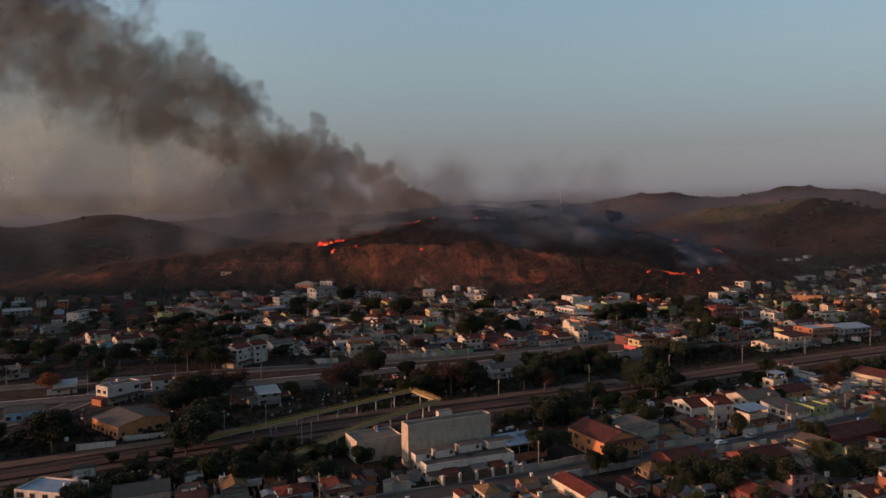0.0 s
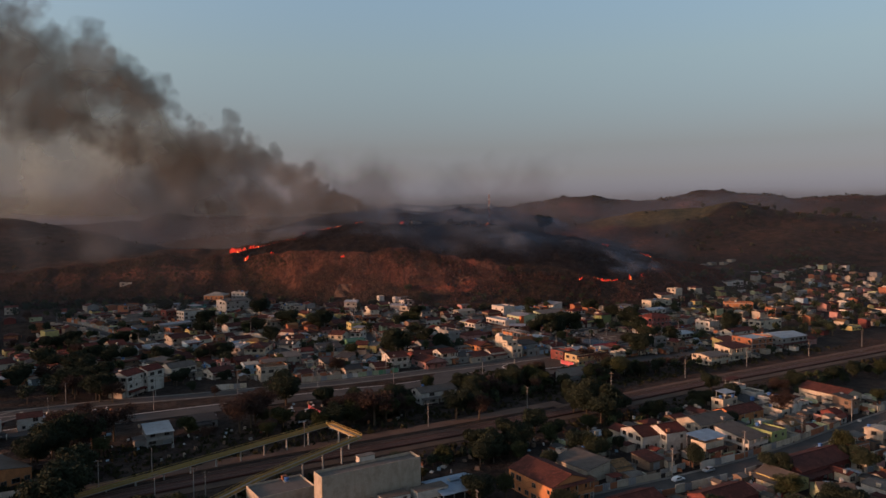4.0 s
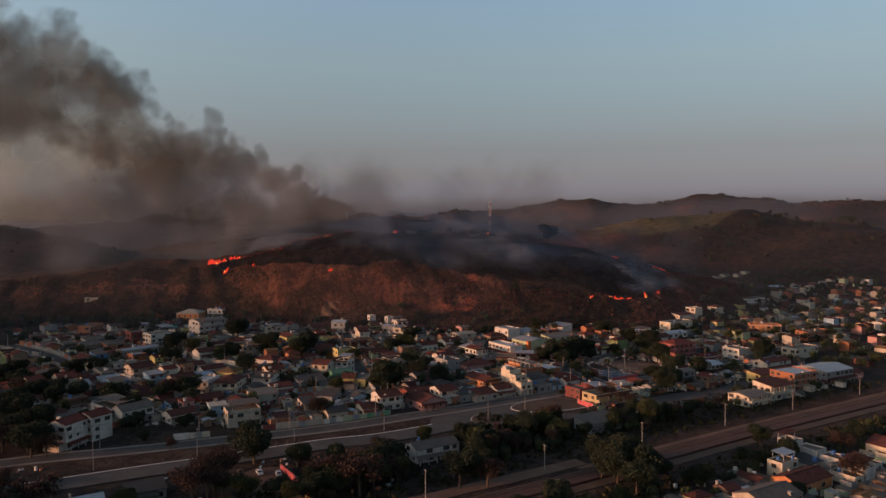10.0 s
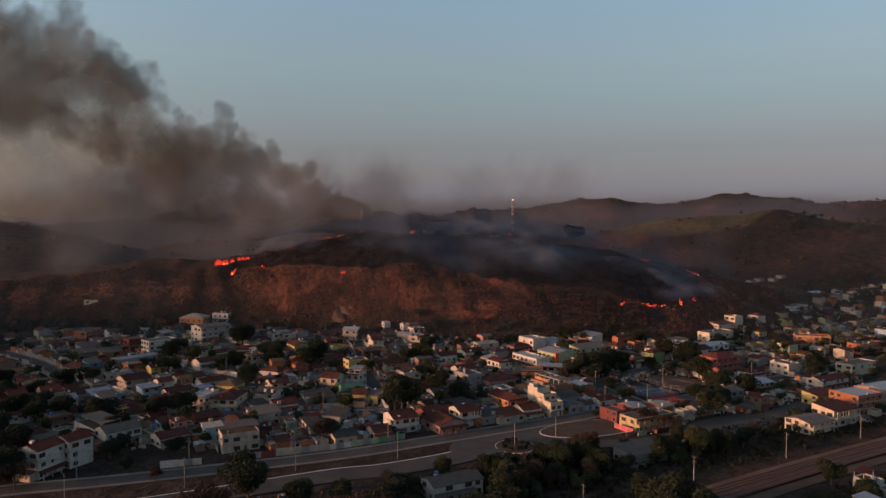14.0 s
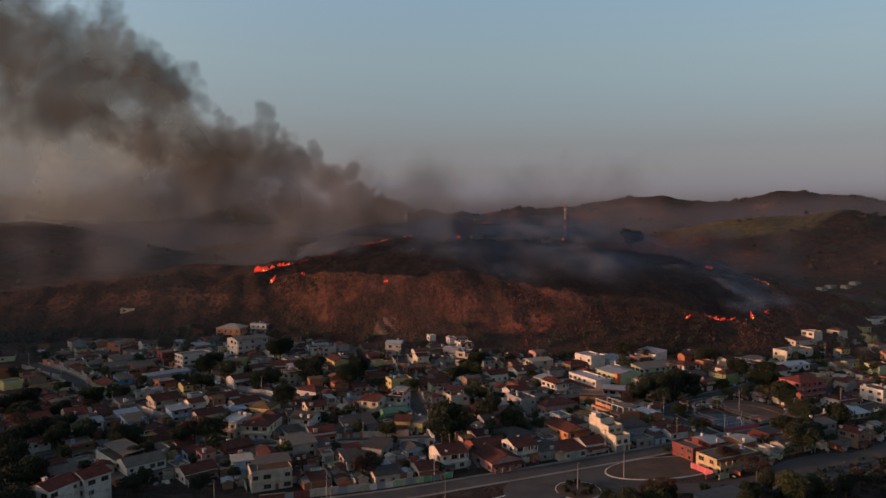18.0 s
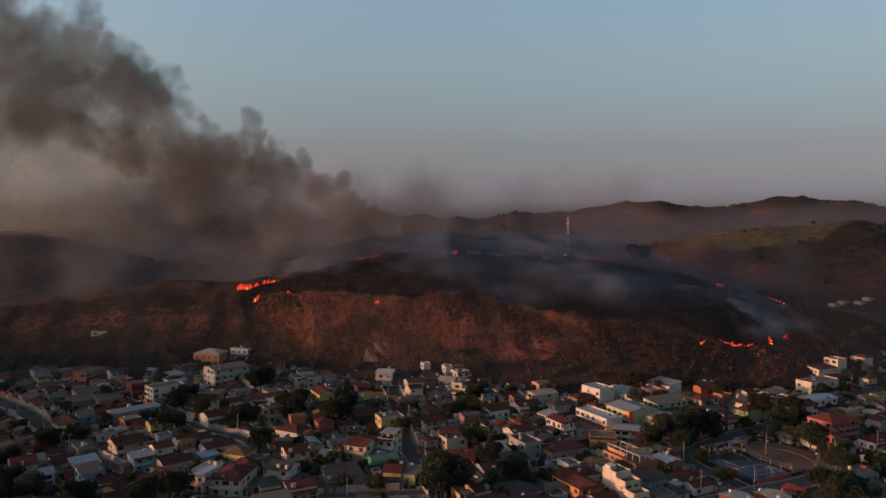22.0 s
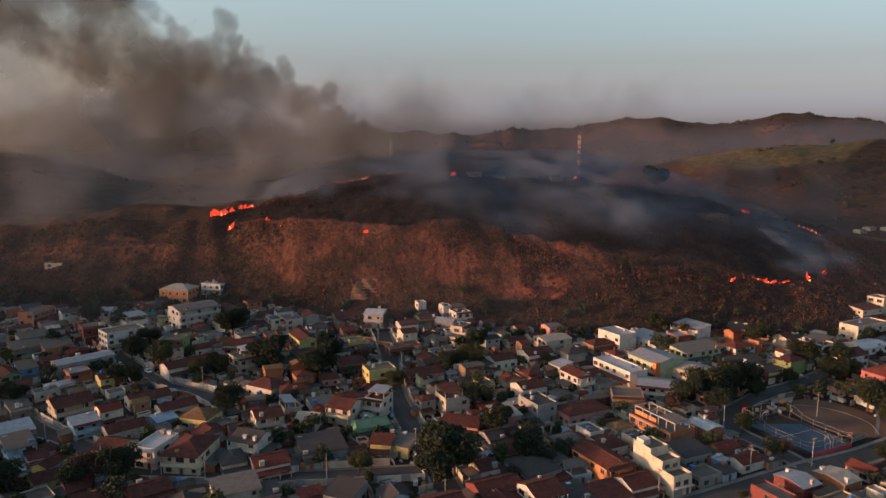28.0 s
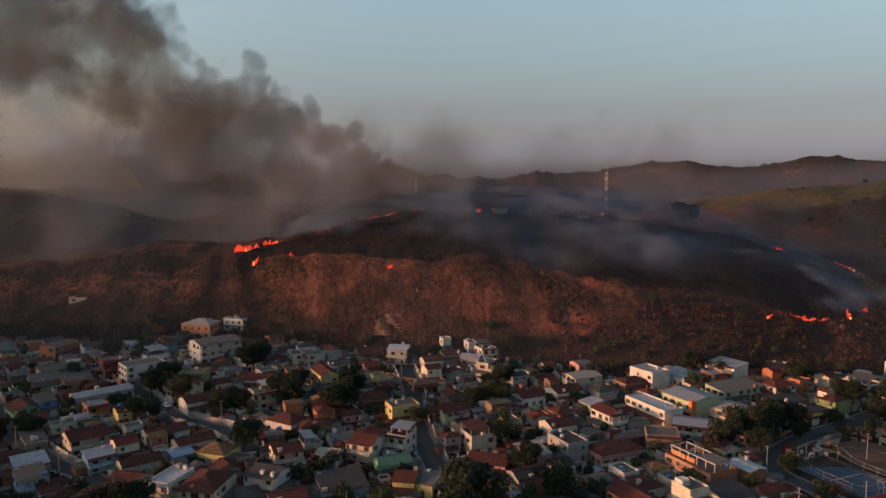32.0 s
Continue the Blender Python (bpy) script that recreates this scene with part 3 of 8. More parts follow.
# ---------- roads, railway ----------
def strip(name, pts, width, material, lift, label, category, thick=0.0, kind="structure"):
    """A ribbon laid on the land along a line of points."""
    bm = bmesh.new()
    P = []
    for a, b in zip(pts[:-1], pts[1:]):
        n = max(1, int(math.hypot(b[0] - a[0], b[1] - a[1]) / 6))
        P += [(a[0] + (b[0] - a[0]) * k / n, a[1] + (b[1] - a[1]) * k / n) for k in range(n)]
    P.append(pts[-1])
    rows = []
    for k, p in enumerate(P):
        a, b = P[max(0, k - 1)], P[min(len(P) - 1, k + 1)]
        d = Vector((b[0] - a[0], b[1] - a[1], 0)).normalized()
        nrm = Vector((-d.y, d.x, 0)) * width / 2
        z = max(zat(p[0] + nrm.x * f, p[1] + nrm.y * f) for f in (-1, 0, 1)) + lift
        l, r = (p[0] + nrm.x, p[1] + nrm.y, z), (p[0] - nrm.x, p[1] - nrm.y, z)
        rows.append([bm.verts.new(v) for v in (l, r)] + [bm.verts.new((v[0], v[1], z - thick - 0.5)) for v in (l, r)])
    for a, b in zip(rows[:-1], rows[1:]):
        bm.faces.new((a[1], b[1], b[0], a[0]))
        bm.faces.new((a[0], b[0], b[2], a[2]))
        bm.faces.new((b[1], a[1], a[3], b[3]))
    ob = new(name, mesh(bm, name, material))
    return tagged(ob, label, category, kind=kind)


def curve_pts(ctrl, step=0.1):
    """A smooth line through control points (Catmull-Rom)."""
    c = [Vector(p) for p in (ctrl[0], *ctrl, ctrl[-1])]
    out = []
    for k in range(1, len(c) - 2):
        p0, p1, p2, p3 = c[k - 1:k + 3]
        for u in np.arange(0, 1, step):
            out.append(tuple(0.5 * (2 * p1 + (p2 - p0) * u + (2 * p0 - 5 * p1 + 4 * p2 - p3) * u * u + (3 * p1 - p0 - 3 * p2 + p3) * u ** 3)))
    out.append(tuple(c[-2]))
    return out


def offset_line(pts, d):
    out = []
    for k, p in enumerate(pts):
        a, b = pts[max(0, k - 1)], pts[min(len(pts) - 1, k + 1)]
        v = Vector((b[0] - a[0], b[1] - a[1])).normalized()
        out.append((p[0] - v.y * d, p[1] + v.x * d))
    return out


RAIL = curve_pts([(-330, 130), (-230, 178), (-139, 221), (-95, 243), (-30, 273), (27, 296), (80, 319), (127, 341), (178, 364), (244, 392), (290, 412), (420, 472), (600, 562)])
strip("railway_bed", offset_line(RAIL, -1.2), 8.6, "ballast", 0.35, "low brown ballast bed of the railway", "railway bed", 0.4)
strip("service_track", [q for q in offset_line(RAIL, 9.5) if q[0] < 84], 6.5, "sand", 0.12, "sandy service track beside the railway", "dirt track")
strip("service_track", [q for q in offset_line(RAIL, 5.0) if q[0] > 76], 2.4, "sand", 0.13, "narrow sandy track beside the railway", "dirt track")
strip("rough_verge", offset_line(RAIL, -8.4), 4.4, "earth", 0.1, "bare earth verge beside the railway", "verge")
for off in (-3.3, 1.0):
    ln = offset_line(RAIL, off)
    for g in (-0.8, 0.8):
        strip("rail", offset_line(ln, g), 0.14, "rail_steel", 0.62, "rusty steel rail", "rail", 0.1)
bm = bmesh.new()
for off in (-3.3, 1.0):
    ln = offset_line(RAIL, off)
    for a, b in zip(ln[4:-6], ln[5:-5]):
        n = int(math.hypot(b[0] - a[0], b[1] - a[1]) / 0.9)
        d = Vector((b[0] - a[0], b[1] - a[1], 0)).normalized()
        t = Vector((-d.y, d.x, 0))
        for k in range(n):
            cx, cy = a[0] + (b[0] - a[0]) * k / n, a[1] + (b[1] - a[1]) * k / n
            c = Vector((cx, cy, SLOPE * cy + 0.40))
            v = [bm.verts.new(c + t * u * 1.35 + d * w * 0.13 + Vector((0, 0, h))) for h in (0, 0.14) for u, w in ((-1, -1), (1, -1), (1, 1), (-1, 1))]
            for f in ((4, 5, 6, 7), (0, 1, 5, 4), (1, 2, 6, 5), (2, 3, 7, 6), (3, 0, 4, 7)):
                bm.faces.new([v[q] for q in f])
tagged(new("sleepers", mesh(bm, "sleepers", "sleeper")), "dark sleepers under the rails", "sleepers", kind="stuff")

ROAD = curve_pts([(-330, 250), (-230, 284), (-150, 311), (-100, 328), (-73, 337.5), (-44, 347), (-10, 359), (9, 363), (32, 372), (50, 383)])
strip("main_road", ROAD, 12.6, "asphalt", 0.10, "grey asphalt two-lane avenue with pale edge lines", "road")
for off in (-5.7, 5.7, 0.0):
    strip("lane_line", offset_line(ROAD, off), 0.5 if off else 0.25, "lane_paint", 0.125, "worn pale line on the asphalt", "lane line")
SIDE = curve_pts([(-330, 284), (-230, 318), (-150, 342), (-115, 354), (-84, 360), (-58, 366), (-10, 378), (25, 391), (60, 404.5), (86, 415), (101, 421.3), (113, 426.6), (128.5, 433), (151, 441.5), (180, 456), (215, 474), (300, 516)])
strip("side_road", SIDE, 7.2, "asphalt", 0.08, "asphalt street along the front walls", "road")
for off in (-4.2, 4.2):
    strip("pavement", offset_line(SIDE, off), 1.4, "pavement_slab", 0.22, "pale concrete pavement with a kerb", "pavement", 0.1)
EAST = curve_pts([(58, 392), (82, 384), (108, 384), (137, 396), (170, 410), (215, 436), (300, 484)])
strip("east_road", EAST, 9, "asphalt", 0.07, "asphalt road past the roundabout", "road")
STREET_N = curve_pts([(22, 402), (14, 436), (6, 466), (-1, 501), (-3, 530), (-8, 556)])
STREET_L = curve_pts([(10, 434), (-30, 431), (-52, 433), (-78, 437), (-97, 452), (-120, 467), (-145, 491), (-175, 522), (-210, 547)])
STREET_LL = curve_pts([(-56, 477), (-72, 495), (-90, 505), (-118, 532), (-138, 558), (-150, 582)])
STREET_C = curve_pts([(126, 434), (122, 446), (116, 459), (117, 470), (128, 481), (142, 490.5), (156, 497), (172, 506), (210, 530), (260, 560)])
STREET_R = curve_pts([(165, 453), (180, 480), (168, 507)])
STREET_H = curve_pts([(84, 557), (87, 545), (82, 522)])
STREET_S = curve_pts([(-60, 180), (-20, 198), (19, 212), (60, 229), (100, 243), (140, 260), (200, 292), (260, 322)])
STREET_W = curve_pts([(-210, 238), (-172, 272), (-158, 292), (-152, 324), (-140, 347)])
for nm, ln, wd in (("street", STREET_N, 7), ("street", STREET_L, 7.5), ("street", STREET_LL, 6), ("street", STREET_C, 5.6), ("street", STREET_R, 6), ("street", STREET_H, 4.5), ("street", STREET_S, 8), ("street", STREET_W, 9)):
    strip(nm, ln, wd, "asphalt", 0.09, "narrow asphalt street between houses", "road")
    for off in (-wd / 2 - 0.55, wd / 2 + 0.55) if wd > 5 else ():
        strip("pavement", offset_line(ln, off), 1.1, "pavement_slab", 0.2, "narrow concrete pavement with a kerb", "pavement", 0.1)
# ---------- houses ----------
def framed(w, z0, z1, depth, t, mats, name, panels=1):
    """A frame proud of the wall with sunk panes or leaves, all one piece."""
    bm = bmesh.new()
    xs = [-w / 2 - t] + [v for k in range(panels) for v in (-w / 2 + w * k / panels + (t / 4 if k else 0), -w / 2 + w * (k + 1) / panels - (t / 4 if k < panels - 1 else 0))] + [w / 2 + t]
    zs = [z0 - t, z0, z1, z1 + t]
    V = [[bm.verts.new((x, -depth, z)) for z in zs] for x in xs]
    for i in range(len(xs) - 1):
        for k in range(3):
            q = (V[i][k], V[i + 1][k], V[i + 1][k + 1], V[i][k + 1])
            if k == 1 and i % 2 == 1:
                r = [bm.verts.new((v.co.x, -0.005, v.co.z)) for v in q]
                bm.faces.new(r).material_index = 1
                for a in range(4):
                    bm.faces.new((q[a], q[(a + 1) % 4], r[(a + 1) % 4], r[a]))
            else:
                bm.faces.new(q)
    ring = [V[i][0] for i in range(len(xs))] + [V[-1][k] for k in range(1, 4)] + [V[i][3] for i in range(len(xs) - 2, -1, -1)] + [V[0][k] for k in (2, 1)]
    back = [bm.verts.new((v.co.x, 0.03, v.co.z)) for v in ring]
    for a in range(len(ring)):
        b = (a + 1) % len(ring)
        bm.faces.new((ring[b], ring[a], back[a], back[b]))
    return mesh(bm, name, *mats)


def window_mesh(w, h):
    return framed(w, -h / 2, h / 2, 0.07, 0.09, ("frame_paint", "glass"), "window", 2 if w > 1 else 1)


def door_mesh(w, h, mat):
    return framed(w, 0.09, h, 0.07, 0.09, ("frame_paint", mat), "door", 1 if w < 1.5 else 4)


WIN = {"s": window_mesh(1.0, 1.0), "m": window_mesh(1.6, 1.3), "l": window_mesh(2.3, 1.4)}
DOOR = {"door": door_mesh(0.9, 2.1, "door_wood"), "gate": door_mesh(2.7, 2.3, "gate_metal")}
WORDS = dict(white="white painted", cream="cream painted", ochre="ochre painted", beige="beige plastered", grey="bare grey plastered", brown="brown stained", brick="bare orange brick", orange="orange brick",
             red="dark red painted", rose="rosy red painted", pink="faded pink painted", yellow="yellow painted", lime="lime green painted", green="green painted", ltgreen="pale green painted",
             teal="teal painted", blue="blue painted", ltblue="pale blue painted")
ROOFW = dict(terra="brown clay tile roof", red="red clay tile roof", ltbrown="light brown tile roof", fibro="grey fibre-cement roof", dark="dark sooty sheet roof", grey="grey sheet roof",
             slab="flat concrete roof", metal="pale metal sheet roof", whiteroof="white sheet roof", cream="cream sheet roof", blueroof="pale blue sheet roof", greenroof="green sheet roof")
TOPS = []          # footprints with the height of the eaves
FOOT = []          # footprints: x, y, radius
rnd = random.Random(11)


def roof_parts(kind, w, d, h):
    """Returns the roof skin, the height of the gable, which way the ridge runs, and the ends of the ridge."""
    bm = bmesh.new()
    o, th = 0.32, 0.12
    W, D = w / 2 + o, d / 2 + o
    if kind in ("gable", "metal"):
        rise = (0.345 if kind == "gable" else 0.18) * d / 2
        e, z = h - rise * o / (d / 2) + th, h + rise + th
        shell(bm, ((-W, -D, e), (W, -D, e), (W, 0, z), (-W, 0, z), (W, D, e), (-W, D, e)), ((0, 1, 2, 3), (3, 2, 4, 5)), th)
        return bm, rise, "x", ((-W, 0, z), (W, 0, z)) if kind == "gable" else None
    if kind == "gabley":
        rise = 0.345 * w / 2
        e, z = h - rise * o / (w / 2) + th, h + rise + th
        shell(bm, ((-W, D, e), (-W, -D, e), (0, -D, z), (0, D, z), (W, -D, e), (W, D, e)), ((0, 1, 2, 3), (3, 2, 4, 5)), th)
        return bm, rise, "y", ((0, -D, z), (0, D, z))
    if kind == "hip":
        m = min(W, D) * 0.98
        z = h + th
        if W >= D:
            r0, r1 = (-(W - m), 0, z + 0.34 * m), (W - m, 0, z + 0.34 * m)
            fs = ((0, 1, 5, 4), (1, 2, 5), (2, 3, 4, 5), (3, 0, 4))
        else:
            r0, r1 = (0, -(D - m), z + 0.34 * m), (0, D - m, z + 0.34 * m)
            fs = ((0, 1, 4), (1, 2, 5, 4), (2, 3, 5), (3, 0, 4, 5))
        shell(bm, ((-W, -D, z), (W, -D, z), (W, D, z), (-W, D, z), r0, r1), fs, th)
        return bm, 0, "hip", (r0, r1)
    if kind == "shed":
        rise = 0.13 * d
        k = rise * o / d
        shell(bm, ((-W, -D, h + th - k), (W, -D, h + th - k), (W, D, h + rise + th + k), (-W, D, h + rise + th + k)), ((0, 1, 2, 3),), th)
        return bm, rise, "mono", None
    if kind == "arch":
        k = 10
        vs = [(-W + 2 * W * i / k, q, h + th + 0.16 * w * math.sin(math.pi * i / k)) for i in range(k + 1) for q in (-D, D)]
        shell(bm, vs, [(2 * i, 2 * i + 2, 2 * i + 3, 2 * i + 1) for i in range(k)], th)
        return bm, 0, "arch", None
    box(bm, -w / 2 + 0.17, -d / 2 + 0.17, h - 0.12, w / 2 - 0.17, d / 2 - 0.17, h + 0.06)
    return bm, 0, "flat", None


def house(x, y, rot, w, d, h, kind, wall, roof, extra="", near=True, lift=0.0):
    z = min(zat(x + a * w / 2, y + b * d / 2) for a in (-0.7, 0.7) for b in (-0.7, 0.7)) - 0.15
    storeys = max(1, int(round(h / 3.1)))
    if near and storeys == 2 and not set("NBX") & set(extra) and 6 < w < 15 and rnd.random() < 0.5:
        extra += "B"
    lab = "%s %s house with %s%s" % ("two-storey" if storeys == 2 else "tall" if storeys > 2 else "low", WORDS[wall], ROOFW[roof], " and balcony" if "B" in extra else "")
    base = thing("house", pose(x, y, z, 0, 0, rot), lab, "house")
    FOOT.append((x, y, rot, w, d))
    TOPS.append((x, y, rot, w, d, z + h))
    rbm, rise, along, cap = roof_parts(kind, w, d, h)
    bm = bmesh.new()
    W, D, low = w / 2, d / 2, -1.2
    if along == "flat":
        p, t = h + (0.55 if storeys < 4 else 0.8), 0.15
        loops = []
        for q, zz in ((0, low), (0, p), (t, p), (t, h - 0.3)):
            loops.append([bm.verts.new((a * (W - q), b * (D - q), zz)) for a, b in ((-1, -1), (1, -1), (1, 1), (-1, 1))])
        for A, B in zip(loops[:-1], loops[1:]):
            for k in range(4):
                bm.faces.new((A[k], A[(k + 1) % 4], B[(k + 1) % 4], B[k]))
    else:
        lo = [(-W, -D), (W, -D), (W, D), (-W, D)]
        hi = [h, h, h, h]
        if along == "mono":
            hi = [h, h, h + rise, h + rise]
        bot = [bm.verts.new((a, b, low)) for a, b in lo]
        top = [bm.verts.new((a, b, q)) for (a, b), q in zip(lo, hi)]
        bm.faces.new(bot[::-1])
        bm.faces.new((bot[0], bot[1], top[1], top[0]))
        bm.faces.new((bot[2], bot[3], top[3], top[2]))
        if along == "x":
            r0, r1 = bm.verts.new((-W, 0, h + rise)), bm.verts.new((W, 0, h + rise))
            bm.faces.new((bot[1], bot[2], top[2], r1, top[1]))
            bm.faces.new((bot[3], bot[0], top[0], r0, top[3]))
            bm.faces.new((top[0], top[1], r1, r0))
            bm.faces.new((top[2], top[3], r0, r1))
        else:
            bm.faces.new((bot[1], bot[2], top[2], top[1]))
            bm.faces.new((bot[3], bot[0], top[0], top[3]))
            if along == "y":
                r0, r1 = bm.verts.new((0, -D, h + rise)), bm.verts.new((0, D, h + rise))
                bm.faces.new((top[0], top[1], r0))
                bm.faces.new((top[2], top[3], r1))
                bm.faces.new((top[1], top[2], r1, r0))
                bm.faces.new((top[3], top[0], r0, r1))
            else:
                bm.faces.new(top)
    bmesh.ops.recalc_face_normals(bm, faces=bm.faces)
    part("wall", bm, "wall_" + wall, base)
    part("roof", rbm, "roof_" + roof, base)
    if cap and near:
        rbm = bmesh.new()
        tube(rbm, cap[0], cap[1], 0.15, n=6)
        part("ridge_cap", rbm, "roof_" + roof, base)
    if storeys > 1 and near and wall != "brick":
        for s in range(1, storeys):
            q = h * s / storeys
            rbm = bmesh.new()
            box(rbm, -W - 0.06, -D - 0.06, q - 0.1, W + 0.06, -D + 0.05, q + 0.06)
            part("ledge", rbm, "wall_" + wall, base)
    if wall in ("brick", "orange") and near:
        # concrete posts and ring beams of the bare frame
        for a in np.linspace(-W, W, max(2, int(w / 4.5) + 1)):
            bm = bmesh.new()
            box(bm, a - 0.13, -D - 0.03, 0, a + 0.13, -D + 0.1, h)
            part("concrete_post", bm, "concrete", base)
        for s in range(1, storeys + 1):
            bm = bmesh.new()
            box(bm, -W - 0.035, -D - 0.035, h * s / storeys - 0.3, W + 0.035, -D + 0.1, h * s / storeys - 0.02)
            part("ring_beam", bm, "concrete", base)
    # windows and doors
    fh = h / storeys
    for s in range(storeys):
        zc = s * fh + 1.55
        if "N" in extra:
            continue
        if zc + 0.6 > h:
            continue
        open_floor = "B" in extra and s == storeys - 1
        for side in (0, 1, 2):
            ln = w if side == 0 else d
            n = int(ln / 3.3)
            if side == 2 and (not near or x > 60):
                continue
            for k in range(n):
                u = -ln / 2 + ln * (k + 0.5) / n + rnd.uniform(-0.3, 0.3)
                if rnd.random() < (0.18 if near else 0.4):
                    continue
                if side == 0 and s == 0 and k == n // 2:
                    nm = "gate" if rnd.random() < 0.4 and ln / n > 3.1 else "door"
                    shared("garage_door" if nm == "gate" else "door", DOOR[nm], base, pose(u, -D - 0.02, 0.05))
                    continue
                key = rnd.choice("smml")
                if key == "l" and ln / n < 2.8:
                    key = "m"
                m4 = pose(u, -D - 0.02, zc) if side == 0 else pose(-W - 0.02, u, zc, 0, 0, -90) if side == 1 else pose(W + 0.02, u, zc, 0, 0, 90)
                shared("window", WIN[key], base, m4)
    if near and not set("NX") & set(extra) and w < 16 and rnd.random() < 0.75:
        # lean-to against one side or the back
        side = rnd.choice((-1, 1))
        aw, ad, ah = rnd.uniform(2.2, 3.8), d * rnd.uniform(0.45, 0.9), rnd.uniform(2.4, 2.9)
        off = rnd.uniform(-1, 1) * (d - ad) / 2
        bm = bmesh.new()
        x0, x1 = (side * W, side * (W + aw)) if side > 0 else (-W - aw, -W)
        box(bm, x0, off - ad / 2, -1.2, x1, off + ad / 2, ah - 0.05)
        part("lean_to_wall", bm, "wall_" + rnd.choice((wall, "grey", "beige", "brick")), base)
        bm = bmesh.new()
        za, zb = (ah + 0.45, ah) if side > 0 else (ah, ah + 0.45)
        x0, x1 = (x0, x1 + 0.3) if side > 0 else (x0 - 0.3, x1)
        shell(bm, ((x0, off - ad / 2 - 0.3, za), (x1, off - ad / 2 - 0.3, zb), (x1, off + ad / 2 + 0.3, zb), (x0, off + ad / 2 + 0.3, za)), ((0, 1, 2, 3),), 0.1)
        part("lean_to_roof", bm, "roof_" + rnd.choice(("fibro", "dark", "terra", "grey", "fibro", "slab")), base)
    if near and along == "flat" and 5.5 < w < 20 and h < 8 and "N" not in extra and rnd.random() < 0.4:
        # sheet roof on posts over part of the flat top
        a, b = (-W + 0.2, -W + w * rnd.uniform(0.5, 1.0)) if rnd.random() < 0.5 else (W - w * rnd.uniform(0.5, 1.0), W - 0.2)
        e, f = -D + d * rnd.uniform(0.0, 0.35), D - 0.2
        for px in (a + 0.1, b - 0.1):
            for py in (e + 0.1, f - 0.1):
                bm = bmesh.new()
                box(bm, px - 0.09, py - 0.09, h - 0.1, px + 0.09, py + 0.09, h + 2.45)
                part("terrace_post", bm, "concrete", base)
        bm = bmesh.new()
        shell(bm, ((a - 0.3, e - 0.4, h + 2.45), (b + 0.3, e - 0.4, h + 2.45), (b + 0.3, f + 0.3, h + 2.95), (a - 0.3, f + 0.3, h + 2.95)), ((0, 1, 2, 3),), 0.08)
        part("terrace_roof", bm, "roof_" + rnd.choice(("metal", "fibro", "terra", "grey", "whiteroof")), base)
    elif near and not set("NBX") & set(extra) and rnd.random() < 0.55:
        # veranda roof on posts along the front
        t, e = rnd.uniform(1.8, 3.0), min(h, 3.1) - 0.15
        a, b = (-W, W) if rnd.random() < 0.5 else (-W, rnd.uniform(0, W))
        bm = bmesh.new()
        shell(bm, ((a - 0.2, -D - t, e - 0.45), (b + 0.2, -D - t, e - 0.45), (b + 0.2, -D - 0.08, e), (a - 0.2, -D - 0.08, e)), ((0, 1, 2, 3),), 0.1)
        part("veranda_roof", bm, "roof_" + (roof if roof in ("terra", "red", "fibro", "dark", "ltbrown") else rnd.choice(("terra", "fibro", "dark"))), base)
        for px in np.linspace(a + 0.1, b - 0.1, max(2, int((b - a) / 3) + 1)):
            bm = bmesh.new()
            box(bm, px - 0.1, -D - t + 0.1, -1.0, px + 0.1, -D - t + 0.3, e - 0.5)
            part("veranda_post", bm, "wall_" + wall, base)
    if "B" in extra:
        out = 1.6
        for lv in range(1, max(2, storeys)):
            q = lv * fh if storeys > 1 else 0.1
            bm = bmesh.new()
            box(bm, -W, -D - out, q - 0.15, W, -D - 0.06, q + 0.02)
            part("balcony", bm, "concrete", base, "projecting concrete balcony slab")
            bm = bmesh.new()
            U = ((-W, -D - 0.06), (-W, -D - out), (W, -D - out), (W, -D - 0.06), (W - 0.12, -D - 0.06), (W - 0.12, -D - out + 0.12), (-W + 0.12, -D - out + 0.12), (-W + 0.12, -D - 0.06))
            lo, hi = ([bm.verts.new((a, b, zz)) for a, b in U] for zz in (q + 0.02, q + 0.95))
            for k in range(8):
                bm.faces.new((lo[k], lo[(k + 1) % 8], hi[(k + 1) % 8], hi[k]))
            for a, b, c, e in ((0, 1, 6, 7), (1, 2, 5, 6), (2, 3, 4, 5)):
                bm.faces.new((hi[a], hi[b], hi[c], hi[e]))
            part("balcony_wall", bm, "wall_" + wall, base)
            for a in np.linspace(-W + 0.1, W - 0.1, max(2, int(w / 3) + 1)):
                bm = bmesh.new()
                box(bm, a - 0.1, -D - out + 0.01, q + 0.95, a + 0.1, -D - out + 0.2, q + fh - (0.16 if lv < storeys - 1 else 0.0))
                part("post", bm, "wall_" + wall, base)
        bm = bmesh.new()
        slab(bm, ((-W - 0.3, -D - out - 0.4, h + 0.02), (W + 0.3, -D - out - 0.4, h + 0.02), (W + 0.3, -D - 0.5, h + 0.4), (-W - 0.3, -D - 0.5, h + 0.4)), 0.09)
        part("balcony_roof", bm, "roof_" + (roof if roof not in ("slab", "metal") else "terra"), base)
        if storeys > 1:
            for a in (-W + 0.12, W - 0.12):
                bm = bmesh.new()
                box(bm, a - 0.12, -D - out + 0.02, -0.8, a + 0.12, -D - out + 0.24, fh - 0.15)
                part("post", bm, "concrete", base)
    return base, z


